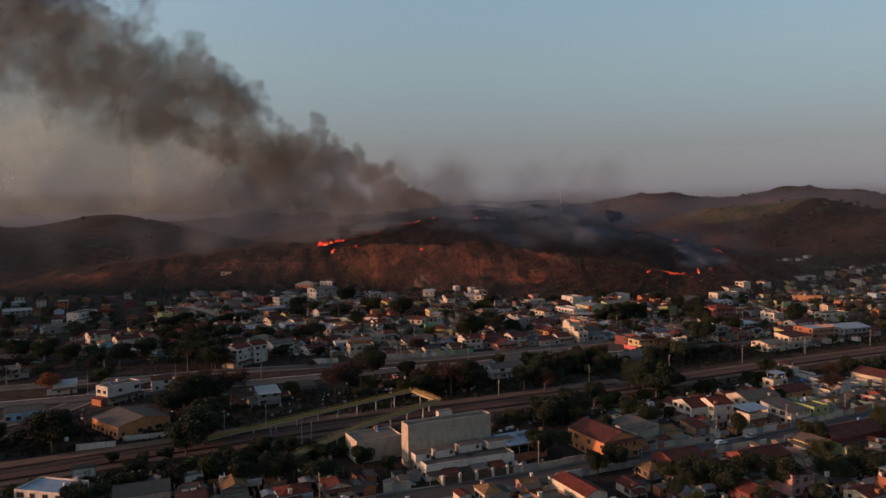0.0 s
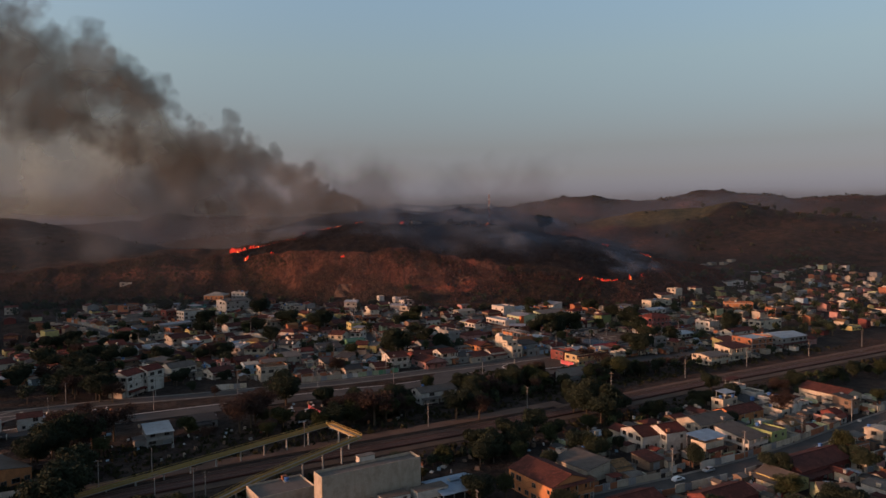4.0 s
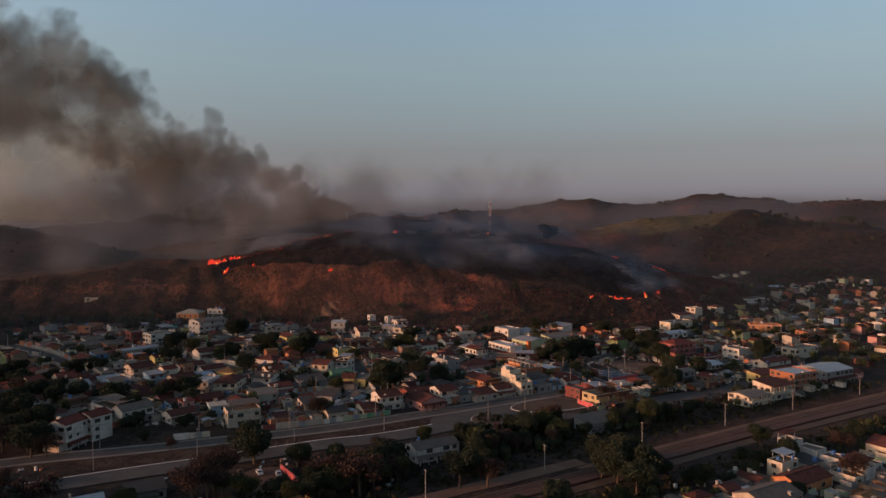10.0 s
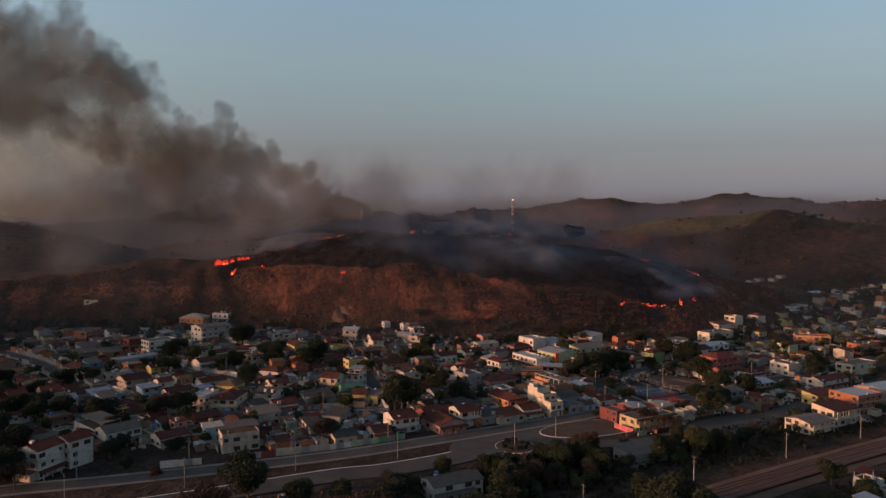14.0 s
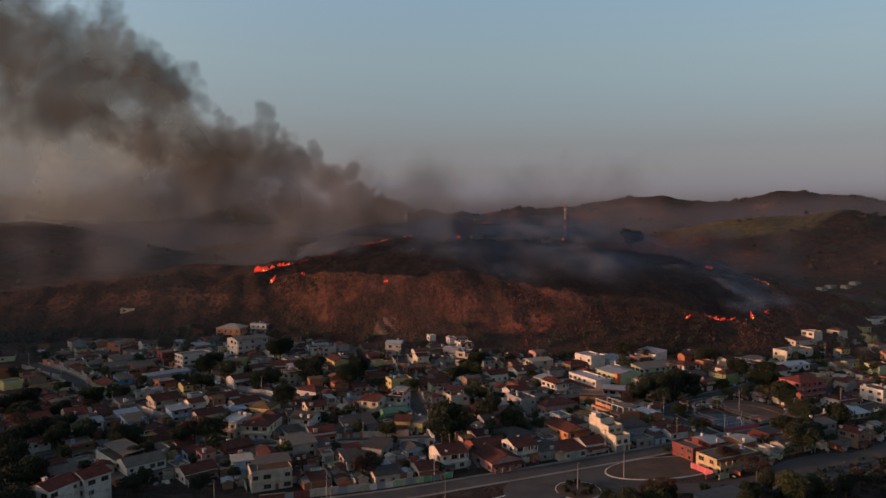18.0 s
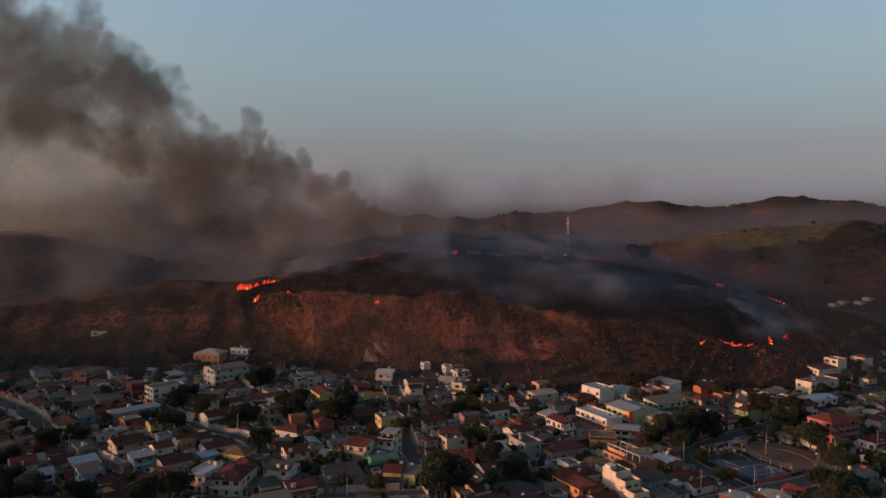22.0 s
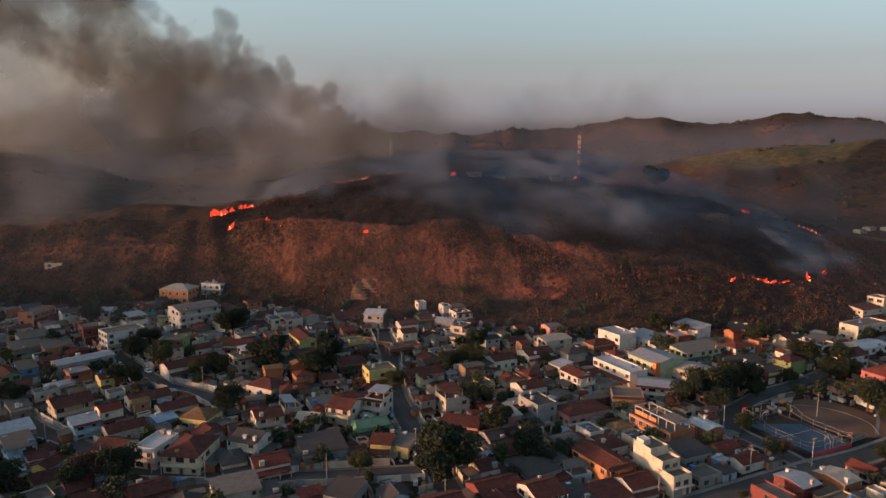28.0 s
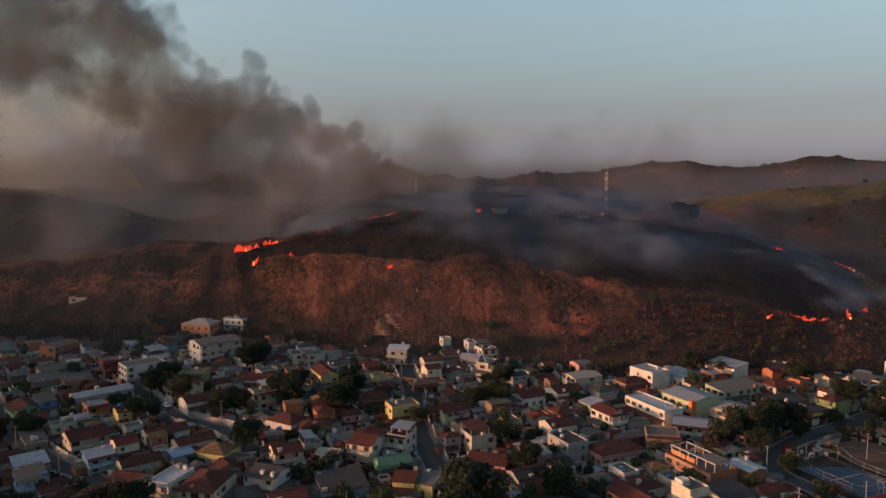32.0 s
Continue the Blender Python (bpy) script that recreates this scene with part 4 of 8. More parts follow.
def tank_thing(mat, label):
    bm = bmesh.new()
    tube(bm, (0, 0, 0.12), (0, 0, 0.95), 0.55, 0.68, 14)
    ob = thing("water_tank", pose(0, 0, -50), label, "water tank", "roof water tanks")
    part("tank", bm, mat, ob)
    bm = bmesh.new()
    tube(bm, (0, 0, 0.95), (0, 0, 1.02), 0.72, 0.7, 14)
    tube(bm, (0, 0, 1.02), (0, 0, 1.2), 0.68, 0.25, 14)
    part("lid", bm, mat, ob)
    bm = bmesh.new()
    box(bm, -0.75, -0.75, 0, 0.75, 0.75, 0.12)
    part("base_slab", bm, "concrete", ob)
    return ob


TANK = [tank_thing("tank_blue", "blue plastic water tank on a roof"), tank_thing("tank_grey", "grey cement water tank on a roof")]
TANKS_AT = []


FAR_V, FAR_F, FAR_M = [], [], []
FAR_MATS = sorted(k for k in MATS if k.startswith(("wall_", "roof_"))) + ["glass"]


def far_house(x, y, rot, w, d, h, kind, wall, roof):
    """A house out of reach of the camera, joined with its neighbours."""
    z = min(zat(x - w / 3, y - d / 3), zat(x + w / 3, y + d / 3)) - 0.3
    FOOT.append((x, y, rot, w, d))
    bm = bmesh.new()
    rbm, rise, along, cap = roof_parts("gable" if kind == "gabley" else "metal" if kind == "shed" else kind, w, d, h)
    rise = rise if along == "x" else 0
    W, D = w / 2, d / 2
    wi, ri, gi = FAR_MATS.index("wall_" + wall), FAR_MATS.index("roof_" + roof), len(FAR_MATS) - 1
    c, s = math.cos(radians(rot)), math.sin(radians(rot))

    def put(V, F, mi):
        k = len(FAR_V)
        FAR_V.extend((x + a * c - b * s, y + a * s + b * c, z + q) for a, b, q in V)
        FAR_F.extend(tuple(k + i for i in f) for f in F)
        FAR_M.extend([mi] * len(F))
    top = h + (0.5 if along == "flat" else 0.0)
    put([(-W, -D, -1), (W, -D, -1), (W, D, -1), (-W, D, -1), (-W, -D, top), (W, -D, top), (W, D, top), (-W, D, top), (-W, 0, top + rise), (W, 0, top + rise)],
        [(0, 1, 5, 4), (1, 2, 6, 9, 5), (2, 3, 7, 6), (3, 0, 4, 8, 7)], wi)
    put([tuple(v.co) for v in rbm.verts], [tuple(v.index for v in f.verts) for f in rbm.faces if not rbm.verts.index_update()], ri)
    rbm.free()
    bm.free()
    if rnd.random() < 0.55:
        # front awning on thin posts
        e, t = h - 0.35, rnd.uniform(1.2, 2.4)
        a, b = sorted((rnd.uniform(-W, 0), rnd.uniform(0.2 * W, W)))
        q = FAR_MATS.index("roof_" + rnd.choice(("terra", "fibro", "dark", roof, roof)))
        put([(a, -D - t, e - 0.35), (b, -D - t, e - 0.35), (b, -D, e), (a, -D, e), (a, -D - t, e - 0.45), (b, -D - t, e - 0.45), (b, -D, e - 0.1), (a, -D, e - 0.1)], [(0, 1, 2, 3), (7, 6, 5, 4), (4, 5, 1, 0), (5, 6, 2, 1), (7, 4, 0, 3)], q)
        for p in (a + 0.1, b - 0.1):
            put([(p - 0.08, -D - t + 0.1, -0.8), (p + 0.08, -D - t + 0.1, -0.8), (p, -D - t + 0.25, -0.8), (p - 0.08, -D - t + 0.1, e - 0.4), (p + 0.08, -D - t + 0.1, e - 0.4), (p, -D - t + 0.25, e - 0.4)], [(0, 1, 4, 3), (1, 2, 5, 4), (2, 0, 3, 5)], wi)
    for st in range(max(1, int(round(h / 3.1)))):
        for k in range(int(w / 3)):
            a = -W + (k + 0.5) * w / int(w / 3)
            q = st * 3.0 + 1.5
            if rnd.random() < 0.75:
                put([(a - 0.55, -D - 0.04, q - 0.5), (a + 0.55, -D - 0.04, q - 0.5), (a + 0.55, -D - 0.04, q + 0.5), (a - 0.55, -D - 0.04, q + 0.5), (a - 0.55, -D, q - 0.5), (a + 0.55, -D, q - 0.5), (a + 0.55, -D, q + 0.5), (a - 0.55, -D, q + 0.5)],
                    [(0, 1, 2, 3), (4, 5, 1, 0), (3, 2, 6, 7)], gi)


def pavilion(x, y, rot, w, d, h, kind, wall, roof):
    """An open-sided roof on posts over low walls, with a raised ridge vent."""
    z = zat(x, y) - 0.1
    base = thing("pavilion", pose(x, y, z, 0, 0, rot), "open pavilion, %s over low %s walls" % (ROOFW[roof], wall), "pavilion")
    FOOT.append((x, y, rot, w, d))
    rbm = roof_parts(kind, w, d, h)[0]
    part("roof", rbm, "roof_" + roof, base)
    W, D = w / 2, d / 2
    for a, b, c, e in ((-W, -D, W, -D + 0.2), (-W, D - 0.2, W, D), (-W, -D + 0.2, -W + 0.2, D - 0.2), (W - 0.2, -D + 0.2, W, D - 0.2)):
        bm = bmesh.new()
        box(bm, a, b, -1.0, c, e, h * 0.45)
        part("low_wall", bm, "wall_" + wall, base)
    for a in np.linspace(-W + 0.1, W - 0.1, max(3, int(w / 3.2) + 1)):
        for b in (-D + 0.1, D - 0.1):
            bm = bmesh.new()
            box(bm, a - 0.09, b - 0.09, h * 0.45, a + 0.09, b + 0.09, h)
            part("post", bm, "concrete", base)
    bm = bmesh.new()
    zz = h + 0.18 * D + 0.5
    shell(bm, ((-w * 0.12, -1.1, zz), (w * 0.12, -1.1, zz), (w * 0.12, 0, zz + 0.3), (-w * 0.12, 0, zz + 0.3), (w * 0.12, 1.1, zz), (-w * 0.12, 1.1, zz)), ((0, 1, 2, 3), (3, 2, 4, 5)), 0.08)
    part("ridge_vent", bm, "roof_" + roof, base)
    for a in (-w * 0.1, w * 0.1):
        bm = bmesh.new()
        box(bm, a - 0.05, -0.8, h, a + 0.05, 0.8, zz)
        part("vent_support", bm, "concrete", base)
    return base


def lot(x, y, rot, w, d, h, kind, wall, roof, extra="", near=True):
    if "O" in extra:
        return pavilion(x, y, rot, w, d, h, kind, wall, roof)
    base, z = house(x, y, rot, w, d, h, kind, wall, roof, extra, near)
    if kind == "flat" and w > 5 and rnd.random() < 0.65:
        c, s = math.cos(radians(rot)), math.sin(radians(rot))
        a, b = rnd.uniform(-w / 2 + 1.3, w / 2 - 1.3), rnd.uniform(0, d / 2 - 1.2)
        TANKS_AT.append((x + a * c - b * s, y + a * s + b * c, z + h + 0.06, rnd.random()))
    return base


def wall_ring(bm, x0, x1, y0, y1, z0, h, up=0.5, t=0.15):
    """Four upright walls with a parapet, open above the roof slab."""
    loops = []
    for q, zz in ((0, z0), (0, h + up), (t, h + up), (t, h - 0.3)):
        loops.append([bm.verts.new(v) for v in ((x0 + q, y0 + q, zz), (x1 - q, y0 + q, zz), (x1 - q, y1 - q, zz), (x0 + q, y1 - q, zz))])
    for A, B in zip(loops[:-1], loops[1:]):
        for k in range(4):
            bm.faces.new((A[k], A[(k + 1) % 4], B[(k + 1) % 4], B[k]))
    bmesh.ops.recalc_face_normals(bm, faces=bm.faces)


def stepped_house(x, y, rot):
    """A narrow cream house that steps down to the street in three terraces, with a tank room on top."""
    z = zat(x, y) - 0.2
    base = thing("house", pose(x, y, z, 0, 0, rot), "tall narrow cream house stepping down in terraces to the street", "house")
    FOOT.append((x + 1.0, y + 0.4, rot, 17.1, 6.6))
    for x0, x1, h, up in ((-8.5, -1.2, 10.0, 0.6), (-1.2, 3.8, 8.0, 0.9), (3.8, 8.5, 5.4, 1.0)):
        bm = bmesh.new()
        wall_ring(bm, x0, x1, -2.3, 4.3, -1.2, h, up)
        part("wall", bm, "wall_cream", base)
        bm = bmesh.new()
        box(bm, x0 + 0.17, -2.13, h - 0.12, x1 - 0.17, 4.13, h + 0.05)
        part("roof", bm, "roof_slab", base)
    bm = bmesh.new()
    wall_ring(bm, -7.6, -4.6, -2.0, 0.6, 9.9, 11.6, 0.1)
    box(bm, -7.4, -1.8, 11.4, -4.8, 0.4, 11.6)
    part("tank_room", bm, "wall_white", base)
    for q in (1.6, 4.4, 7.2):
        for u in (-6.5, -3.2):
            shared("window", WIN["s"], base, pose(u, 4.32, q, 0, 0, 180))
    for u in (0.6, 2.6):
        for q in (4.4, 6.6):
            shared("window", WIN["m"], base, pose(u, 4.32, q, 0, 0, 180))
    for v, q in ((-0.6, 6.8), (2.4, 6.8), (-0.8, 3.9), (2.2, 3.9)):
        shared("window", WIN["m"], base, pose(3.82 if q > 5 else 8.52, v, q, 0, 0, 90))
    shared("garage_door", DOOR["gate"], base, pose(8.52, -0.5, 0.1, 0, 0, 90))
    shared("door", DOOR["door"], base, pose(8.52, 2.9, 0.1, 0, 0, 90))
    bm = bmesh.new()
    box(bm, 8.55, -2.3, 2.9, 9.7, 4.3, 3.1)
    part("canopy", bm, "concrete", base)
    return base


def frame_storey(x, y, rot, w, d, z0):
    """An unfinished upper storey: concrete posts, beams and a low brick wall."""
    z = zat(x, y) - 0.15 + z0
    base = thing("unfinished_storey", pose(x, y, z, 0, 0, rot), "bare concrete posts and beams of an unfinished storey", "building frame")
    W, D = w / 2, d / 2
    for b in (-D, D):
        for a in np.linspace(-W, W, 6):
            bm = bmesh.new()
            box(bm, a - 0.14, b - 0.14, -0.1, a + 0.14, b + 0.14, 2.6)
            part("post", bm, "concrete", base)
        bm = bmesh.new()
        box(bm, -W - 0.2, b - 0.13, 2.6, W + 0.2, b + 0.13, 2.9)
        part("beam", bm, "concrete", base)
    for a in np.linspace(-W, W, 4):
        bm = bmesh.new()
        box(bm, a - 0.12, -D + 0.14, 2.62, a + 0.12, D - 0.14, 2.86)
        part("cross_beam", bm, "concrete", base)
    for a, b in ((-W + 0.2, -W * 0.35), (-W * 0.3, W * 0.1)):
        bm = bmesh.new()
        box(bm, a, -D - 0.08, 0.0, b, -D + 0.08, 1.5)
        part("low_wall", bm, "wall_orange", base, "raw orange brick infill wall")
    bm = bmesh.new()
    box(bm, W * 0.2, -D, 2.9, W, D, 3.02)
    part("slab", bm, "roof_grey", base)
    return base


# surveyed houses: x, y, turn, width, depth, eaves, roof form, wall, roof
lot(-96.8, 568.6, 40, 19.3, 13.0, 9.3, "metal", "white", "grey", "B")
lot(-123.6, 507.0, 41, 7.6, 9.0, 6.0, "flat", "brick", "metal", "B")
lot(-59.8, 441.1, -9, 11.3, 14.0, 6.5, "hip", "cream", "terra", "B")
lot(-16.6, 471.9, -23, 8.7, 9.0, 6.5, "gable", "cream", "terra", "B")
lot(-5.3, 477.3, -24, 7.1, 8.0, 6.5, "flat", "white", "terra", "B")
lot(-10.8, 566.0, -8, 8.9, 10.0, 7.0, "metal", "white", "whiteroof", "B")
lot(14.6, 405.9, 23, 10.3, 10.0, 6.5, "gable", "white", "terra", "B")
lot(189.8, 491.0, 24, 16.0, 12.0, 9.0, "hip", "rose", "red", "B")
lot(196.4, 401.7, 22, 14.9, 10.0, 7.0, "shed", "cream", "terra", "B")
lot(-171.4, 572.5, 78, 14.9, 8.0, 6.0, "flat", "brick", "slab")
lot(-142.7, 573.8, -1, 13.7, 10.0, 6.0, "metal", "white", "metal")
lot(-123.7, 577.4, 44, 7.4, 7.0, 5.5, "gable", "teal", "terra")
lot(-116.8, 610.6, -11, 15.8, 12.0, 7.0, "hip", "orange", "cream")
lot(-99.4, 617.0, -16, 11.4, 10.0, 6.0, "flat", "white", "metal")
lot(-137.0, 550.6, 36, 8.4, 10.0, 7.0, "flat", "red", "slab")
lot(-120.5, 543.5, 42, 16.2, 10.0, 8.0, "flat", "white", "slab")
lot(-96.4, 538.5, -1, 10.3, 9.0, 6.0, "flat", "lime", "slab")
lot(-145.7, 512.6, 41, 6.5, 9.0, 5.5, "shed", "blue", "fibro")
lot(-125.8, 517.6, 43, 21.7, 8.0, 6.5, "metal", "grey", "metal")
lot(-110.9, 501.8, 39, 4.9, 7.0, 5.5, "gable", "yellow", "terra")
lot(-62.5, 518.7, 40, 8.1, 9.0, 6.5, "flat", "beige", "slab")
lot(-113.1, 478.0, 41, 12.2, 10.0, 6.0, "gable", "beige", "terra")
lot(-71.2, 443.7, -17, 7.2, 12.0, 6.5, "flat", "white", "whiteroof")
lot(-43.4, 448.3, -22, 9.7, 9.0, 6.0, "gable", "white", "dark")
lot(-6.5, 506.0, 22, 11.0, 9.0, 6.5, "flat", "yellow", "slab")
lot(10.6, 576.4, 20, 4.1, 5.0, 6.0, "flat", "white", "slab")
lot(29.3, 567.9, 23, 7.7, 8.0, 6.0, "flat", "white", "slab")
lot(28.7, 550.3, 59, 9.1, 6.0, 6.0, "flat", "beige", "slab")
lot(22.5, 573.1, 20, 4.4, 6.0, 6.0, "flat", "white", "slab")
lot(70.5, 499.8, 25, 7.2, 11.0, 6.5, "gabley", "white", "terra")
lot(97.2, 537.8, -61, 13.2, 10.0, 7.0, "flat", "white", "metal")
lot(89.7, 507.1, -65, 22.0, 9.0, 6.0, "flat", "white", "whiteroof")
mint_block = lot(105.7, 511.1, -66, 16.1, 15.0, 7.4, "metal", "ltgreen", "metal")
bm = bmesh.new()
box(bm, 6.4, -7.62, 0.0, 8.2, -5.4, 7.9)
part("corner_panel", bm, "facade_orange", mint_block, "bright orange painted corner panel")
lot(119.1, 501.6, -61, 14.7, 13.0, 6.0, "metal", "beige", "cream")
lot(161.4, 510.5, -65, 7.0, 9.0, 6.0, "hip", "lime", "terra")
lot(182.0, 527.9, -63, 11.8, 9.0, 6.0, "flat", "white", "slab")
lot(187.4, 516.9, 23, 18.2, 10.0, 5.5, "gable", "white", "terra")
lot(203.6, 527.1, 23, 16.3, 10.0, 6.0, "metal", "white", "metal")
lot(231.3, 571.7, 22, 14.3, 8.0, 6.0, "shed", "cream", "terra")
lot(242.8, 578.1, -64, 8.4, 8.0, 8.0, "flat", "cream", "slab")
lot(20.9, 478.3, 23, 9.4, 9.0, 6.5, "flat", "beige", "slab")
lot(37.5, 462.5, 23, 8.5, 9.0, 6.5, "shed", "pink", "cream")
lot(50.7, 473.1, 25, 8.1, 12.0, 6.5, "flat", "grey", "dark")
lot(84.5, 479.6, -11, 10.8, 10.0, 6.0, "flat", "brown", "slab")
lot(89.2, 456.4, -65, 18.8, 11.0, 5.4, "flat", "brick", "slab", "X")
frame_storey(89.2, 456.4, -65, 18.0, 6.4, 5.4)
lot(103.6, 456.0, -65, 9.0, 7.0, 4.4, "metal", "brick", "whiteroof", "X")
lot(62.7, 431.9, 25, 9.4, 16.0, 6.0, "gabley", "orange", "terra")
stepped_house(77.8, 425.6, -67)
lot(-150.5, 442.3, 42, 6.9, 12.0, 8.0, "gable", "beige", "red", "N")
lot(-139.3, 448.9, 37, 8.2, 12.0, 8.0, "gable", "beige", "red", "N")
lot(-129.4, 445.8, 39, 4.0, 8.0, 5.5, "gable", "cream", "metal")
lot(-113.7, 445.9, 39, 7.7, 9.0, 6.0, "shed", "ltblue", "fibro")
lot(-92.4, 398.9, 42, 13.3, 10.0, 6.0, "gable", "white", "fibro")
lot(-107.4, 369.6, 68, 11.1, 9.0, 9.5, "gable", "white", "red")
lot(-100.5, 378.1, 56, 8.9, 9.0, 9.5, "gable", "white", "red")
lot(-45.9, 389.5, 21, 13.4, 9.0, 6.5, "flat", "beige", "slab")
lot(-41.4, 418.6, 25, 12.0, 9.0, 5.2, "shed", "beige", "grey")
lot(41.4, 414.0, 25, 9.3, 9.0, 6.0, "gable", "white", "terra")
lot(104.6, 411.7, 26, 5.6, 10.2, 4.9, "flat", "red", "slab", "X")
lot(115.6, 402.4, 25, 21.0, 9.4, 5.2, "flat", "ochre", "slab", "B")
lot(223.7, 484.6, -68, 11.7, 9.0, 6.0, "flat", "white", "slab")
lot(217.9, 418.9, 20, 16.4, 14.0, 8.0, "flat", "brick", "metal")
lot(243.5, 432.5, 22, 22.0, 18.0, 6.0, "metal", "grey", "metal")
lot(263.3, 483.5, 25, 22.0, 9.0, 6.0, "flat", "cream", "slab")
lot(303.1, 531.6, 23, 22.0, 9.0, 6.0, "flat", "brick", "slab")
lot(281.6, 552.0, -19, 20.0, 9.0, 6.0, "flat", "orange", "slab")
lot(215.9, 548.6, 25, 22.0, 9.0, 7.0, "flat", "cream", "slab")
lot(322.2, 640.0, 25, 22.0, 10.0, 6.0, "flat", "white", "slab")
lot(403.9, 746.3, 25, 22.0, 12.0, 6.0, "metal", "white", "metal")
lot(0.7, 232.3, 26, 30.0, 5.5, 13.0, "flat", "beige", "grey", "NX")
lot(-23.8, 235.8, 27, 15.9, 11.0, 7.0, "flat", "beige", "grey", "N")
lot(24.7, 235.6, 25, 14.1, 12.0, 5.5, "metal", "brick", "blueroof", "O")
lot(53.2, 238.5, 25, 14.1, 20.0, 6.5, "gabley", "orange", "terra")
lot(104.4, 273.6, 18, 8.8, 10.0, 6.4, "gable", "white", "red", "X")
lot(95.4, 275.4, 18, 7.4, 12.0, 5.2, "gable", "white", "terra", "X")
lot(123.4, 283.6, 24, 17.5, 11.0, 6.0, "gable", "beige", "fibro", "X")
lot(-140.9, 306.7, 59, 15.7, 8.0, 7.0, "flat", "white", "slab")
lot(-203.1, 420.4, 43, 14.3, 9.0, 8.0, "gable", "cream", "terra")
lot(-185.8, 416.3, 41, 13.0, 10.0, 6.0, "gable", "cream", "terra")
lot(-258.4, 509.3, 83, 22.0, 9.0, 7.0, "flat", "white", "slab")
lot(-129.9, 591.8, -1, 6.1, 7.0, 3.2, "gable", "red", "terra")
lot(-121.6, 590.4, 39, 9.1, 8.0, 4.0, "hip", "grey", "dark")
lot(-123.8, 565.1, 41, 10.0, 10.0, 4.0, "flat", "white", "slab")
lot(-160.4, 546.8, 44, 11.6, 9.0, 4.0, "shed", "grey", "fibro")
lot(-146.3, 537.9, 40, 11.0, 10.0, 4.0, "shed", "brick", "fibro")
lot(-158.3, 536.4, 39, 11.4, 10.0, 4.0, "shed", "brown", "fibro")
lot(-151.0, 507.7, -46, 13.4, 7.0, 5.0, "gable", "green", "terra")
lot(-141.4, 498.1, 39, 7.8, 9.0, 4.0, "gable", "beige", "terra")
lot(-126.5, 498.7, 43, 9.3, 5.6, 4.0, "metal", "white", "metal")
lot(-83.2, 518.1, 41, 22.0, 9.0, 4.5, "gable", "white", "terra")
lot(-131.5, 479.3, 42, 6.5, 9.0, 4.0, "shed", "beige", "fibro")
lot(-101.4, 462.8, 40, 8.3, 7.0, 5.0, "shed", "ltblue", "metal")
lot(-87.5, 460.5, 39, 12.1, 8.0, 4.0, "gable", "beige", "terra")
lot(-89.1, 486.3, 37, 14.0, 9.0, 4.0, "gable", "white", "terra")
lot(-76.3, 477.9, 39, 12.7, 8.0, 4.0, "gable", "white", "terra")
lot(-77.5, 468.9, 41, 7.0, 6.0, 3.0, "shed", "blue", "blueroof")
lot(-65.3, 469.6, -16, 9.9, 10.0, 4.0, "hip", "yellow", "ltbrown")
lot(-85.1, 447.2, -14, 9.6, 10.0, 4.0, "gable", "beige", "terra")
lot(-106.3, 441.9, 40, 5.5, 7.0, 3.5, "shed", "white", "terra")
lot(-97.1, 428.4, 42, 7.3, 8.0, 3.5, "gable", "yellow", "terra")
lot(-122.2, 460.5, 39, 9.4, 9.0, 3.5, "shed", "grey", "metal")
lot(-65.9, 421.3, 37, 10.6, 9.0, 3.5, "gable", "red", "terra")
lot(-47.0, 437.5, 25, 7.0, 10.0, 4.0, "hip", "beige", "dark")
lot(-35.7, 435.9, 25, 10.2, 9.0, 4.0, "gable", "white", "red")
lot(-21.5, 445.3, 21, 13.5, 12.0, 4.0, "shed", "grey", "dark")
lot(-28.3, 467.1, -13, 7.5, 9.0, 3.5, "gable", "white", "cream")
lot(-7.3, 460.9, 24, 10.8, 8.0, 4.0, "gable", "green", "greenroof")
lot(-2.4, 447.8, -9, 6.6, 9.0, 4.5, "gable", "yellow", "terra")
lot(4.3, 446.6, -23, 5.7, 8.0, 4.0, "shed", "yellow", "grey")
lot(10.8, 509.5, 22, 14.8, 9.0, 3.5, "gable", "pink", "terra")
lot(-24.6, 573.3, 22, 14.2, 8.0, 3.2, "gable", "brown", "terra")
lot(-58.3, 562.8, -62, 9.1, 5.0, 5.0, "flat", "cream", "slab")
lot(-50.4, 563.4, -62, 10.4, 8.0, 5.0, "flat", "beige", "slab")
lot(-37.2, 553.6, 20, 8.7, 7.0, 4.0, "gable", "white", "dark")
lot(-42.2, 544.9, -63, 15.3, 8.0, 4.0, "gable", "yellow", "terra")
lot(-36.3, 525.1, -62, 18.8, 10.0, 4.0, "hip", "grey", "dark")
lot(-18.9, 519.7, 22, 10.3, 10.0, 4.0, "gable", "brown", "terra")
lot(-68.6, 537.5, -1, 10.8, 9.0, 4.0, "gable", "grey", "terra")
lot(-48.3, 497.3, -31, 12.5, 10.0, 4.0, "hip", "white", "terra")
lot(-37.5, 493.0, 21, 11.3, 7.0, 4.0, "hip", "brown", "terra")
lot(13.0, 566.8, 23, 9.4, 8.0, 4.0, "gable", "lime", "terra")
lot(4.0, 558.5, 21, 8.6, 8.0, 4.0, "gable", "white", "terra")
lot(2.5, 536.1, 24, 14.5, 6.0, 3.0, "flat", "brick", "slab")
lot(22.4, 561.8, -22, 9.0, 5.6, 4.0, "gable", "grey", "metal")
lot(43.6, 520.9, 25, 10.7, 8.0, 4.0, "gable", "white", "terra")
lot(58.6, 524.9, 25, 12.6, 9.0, 4.5, "gable", "white", "terra")
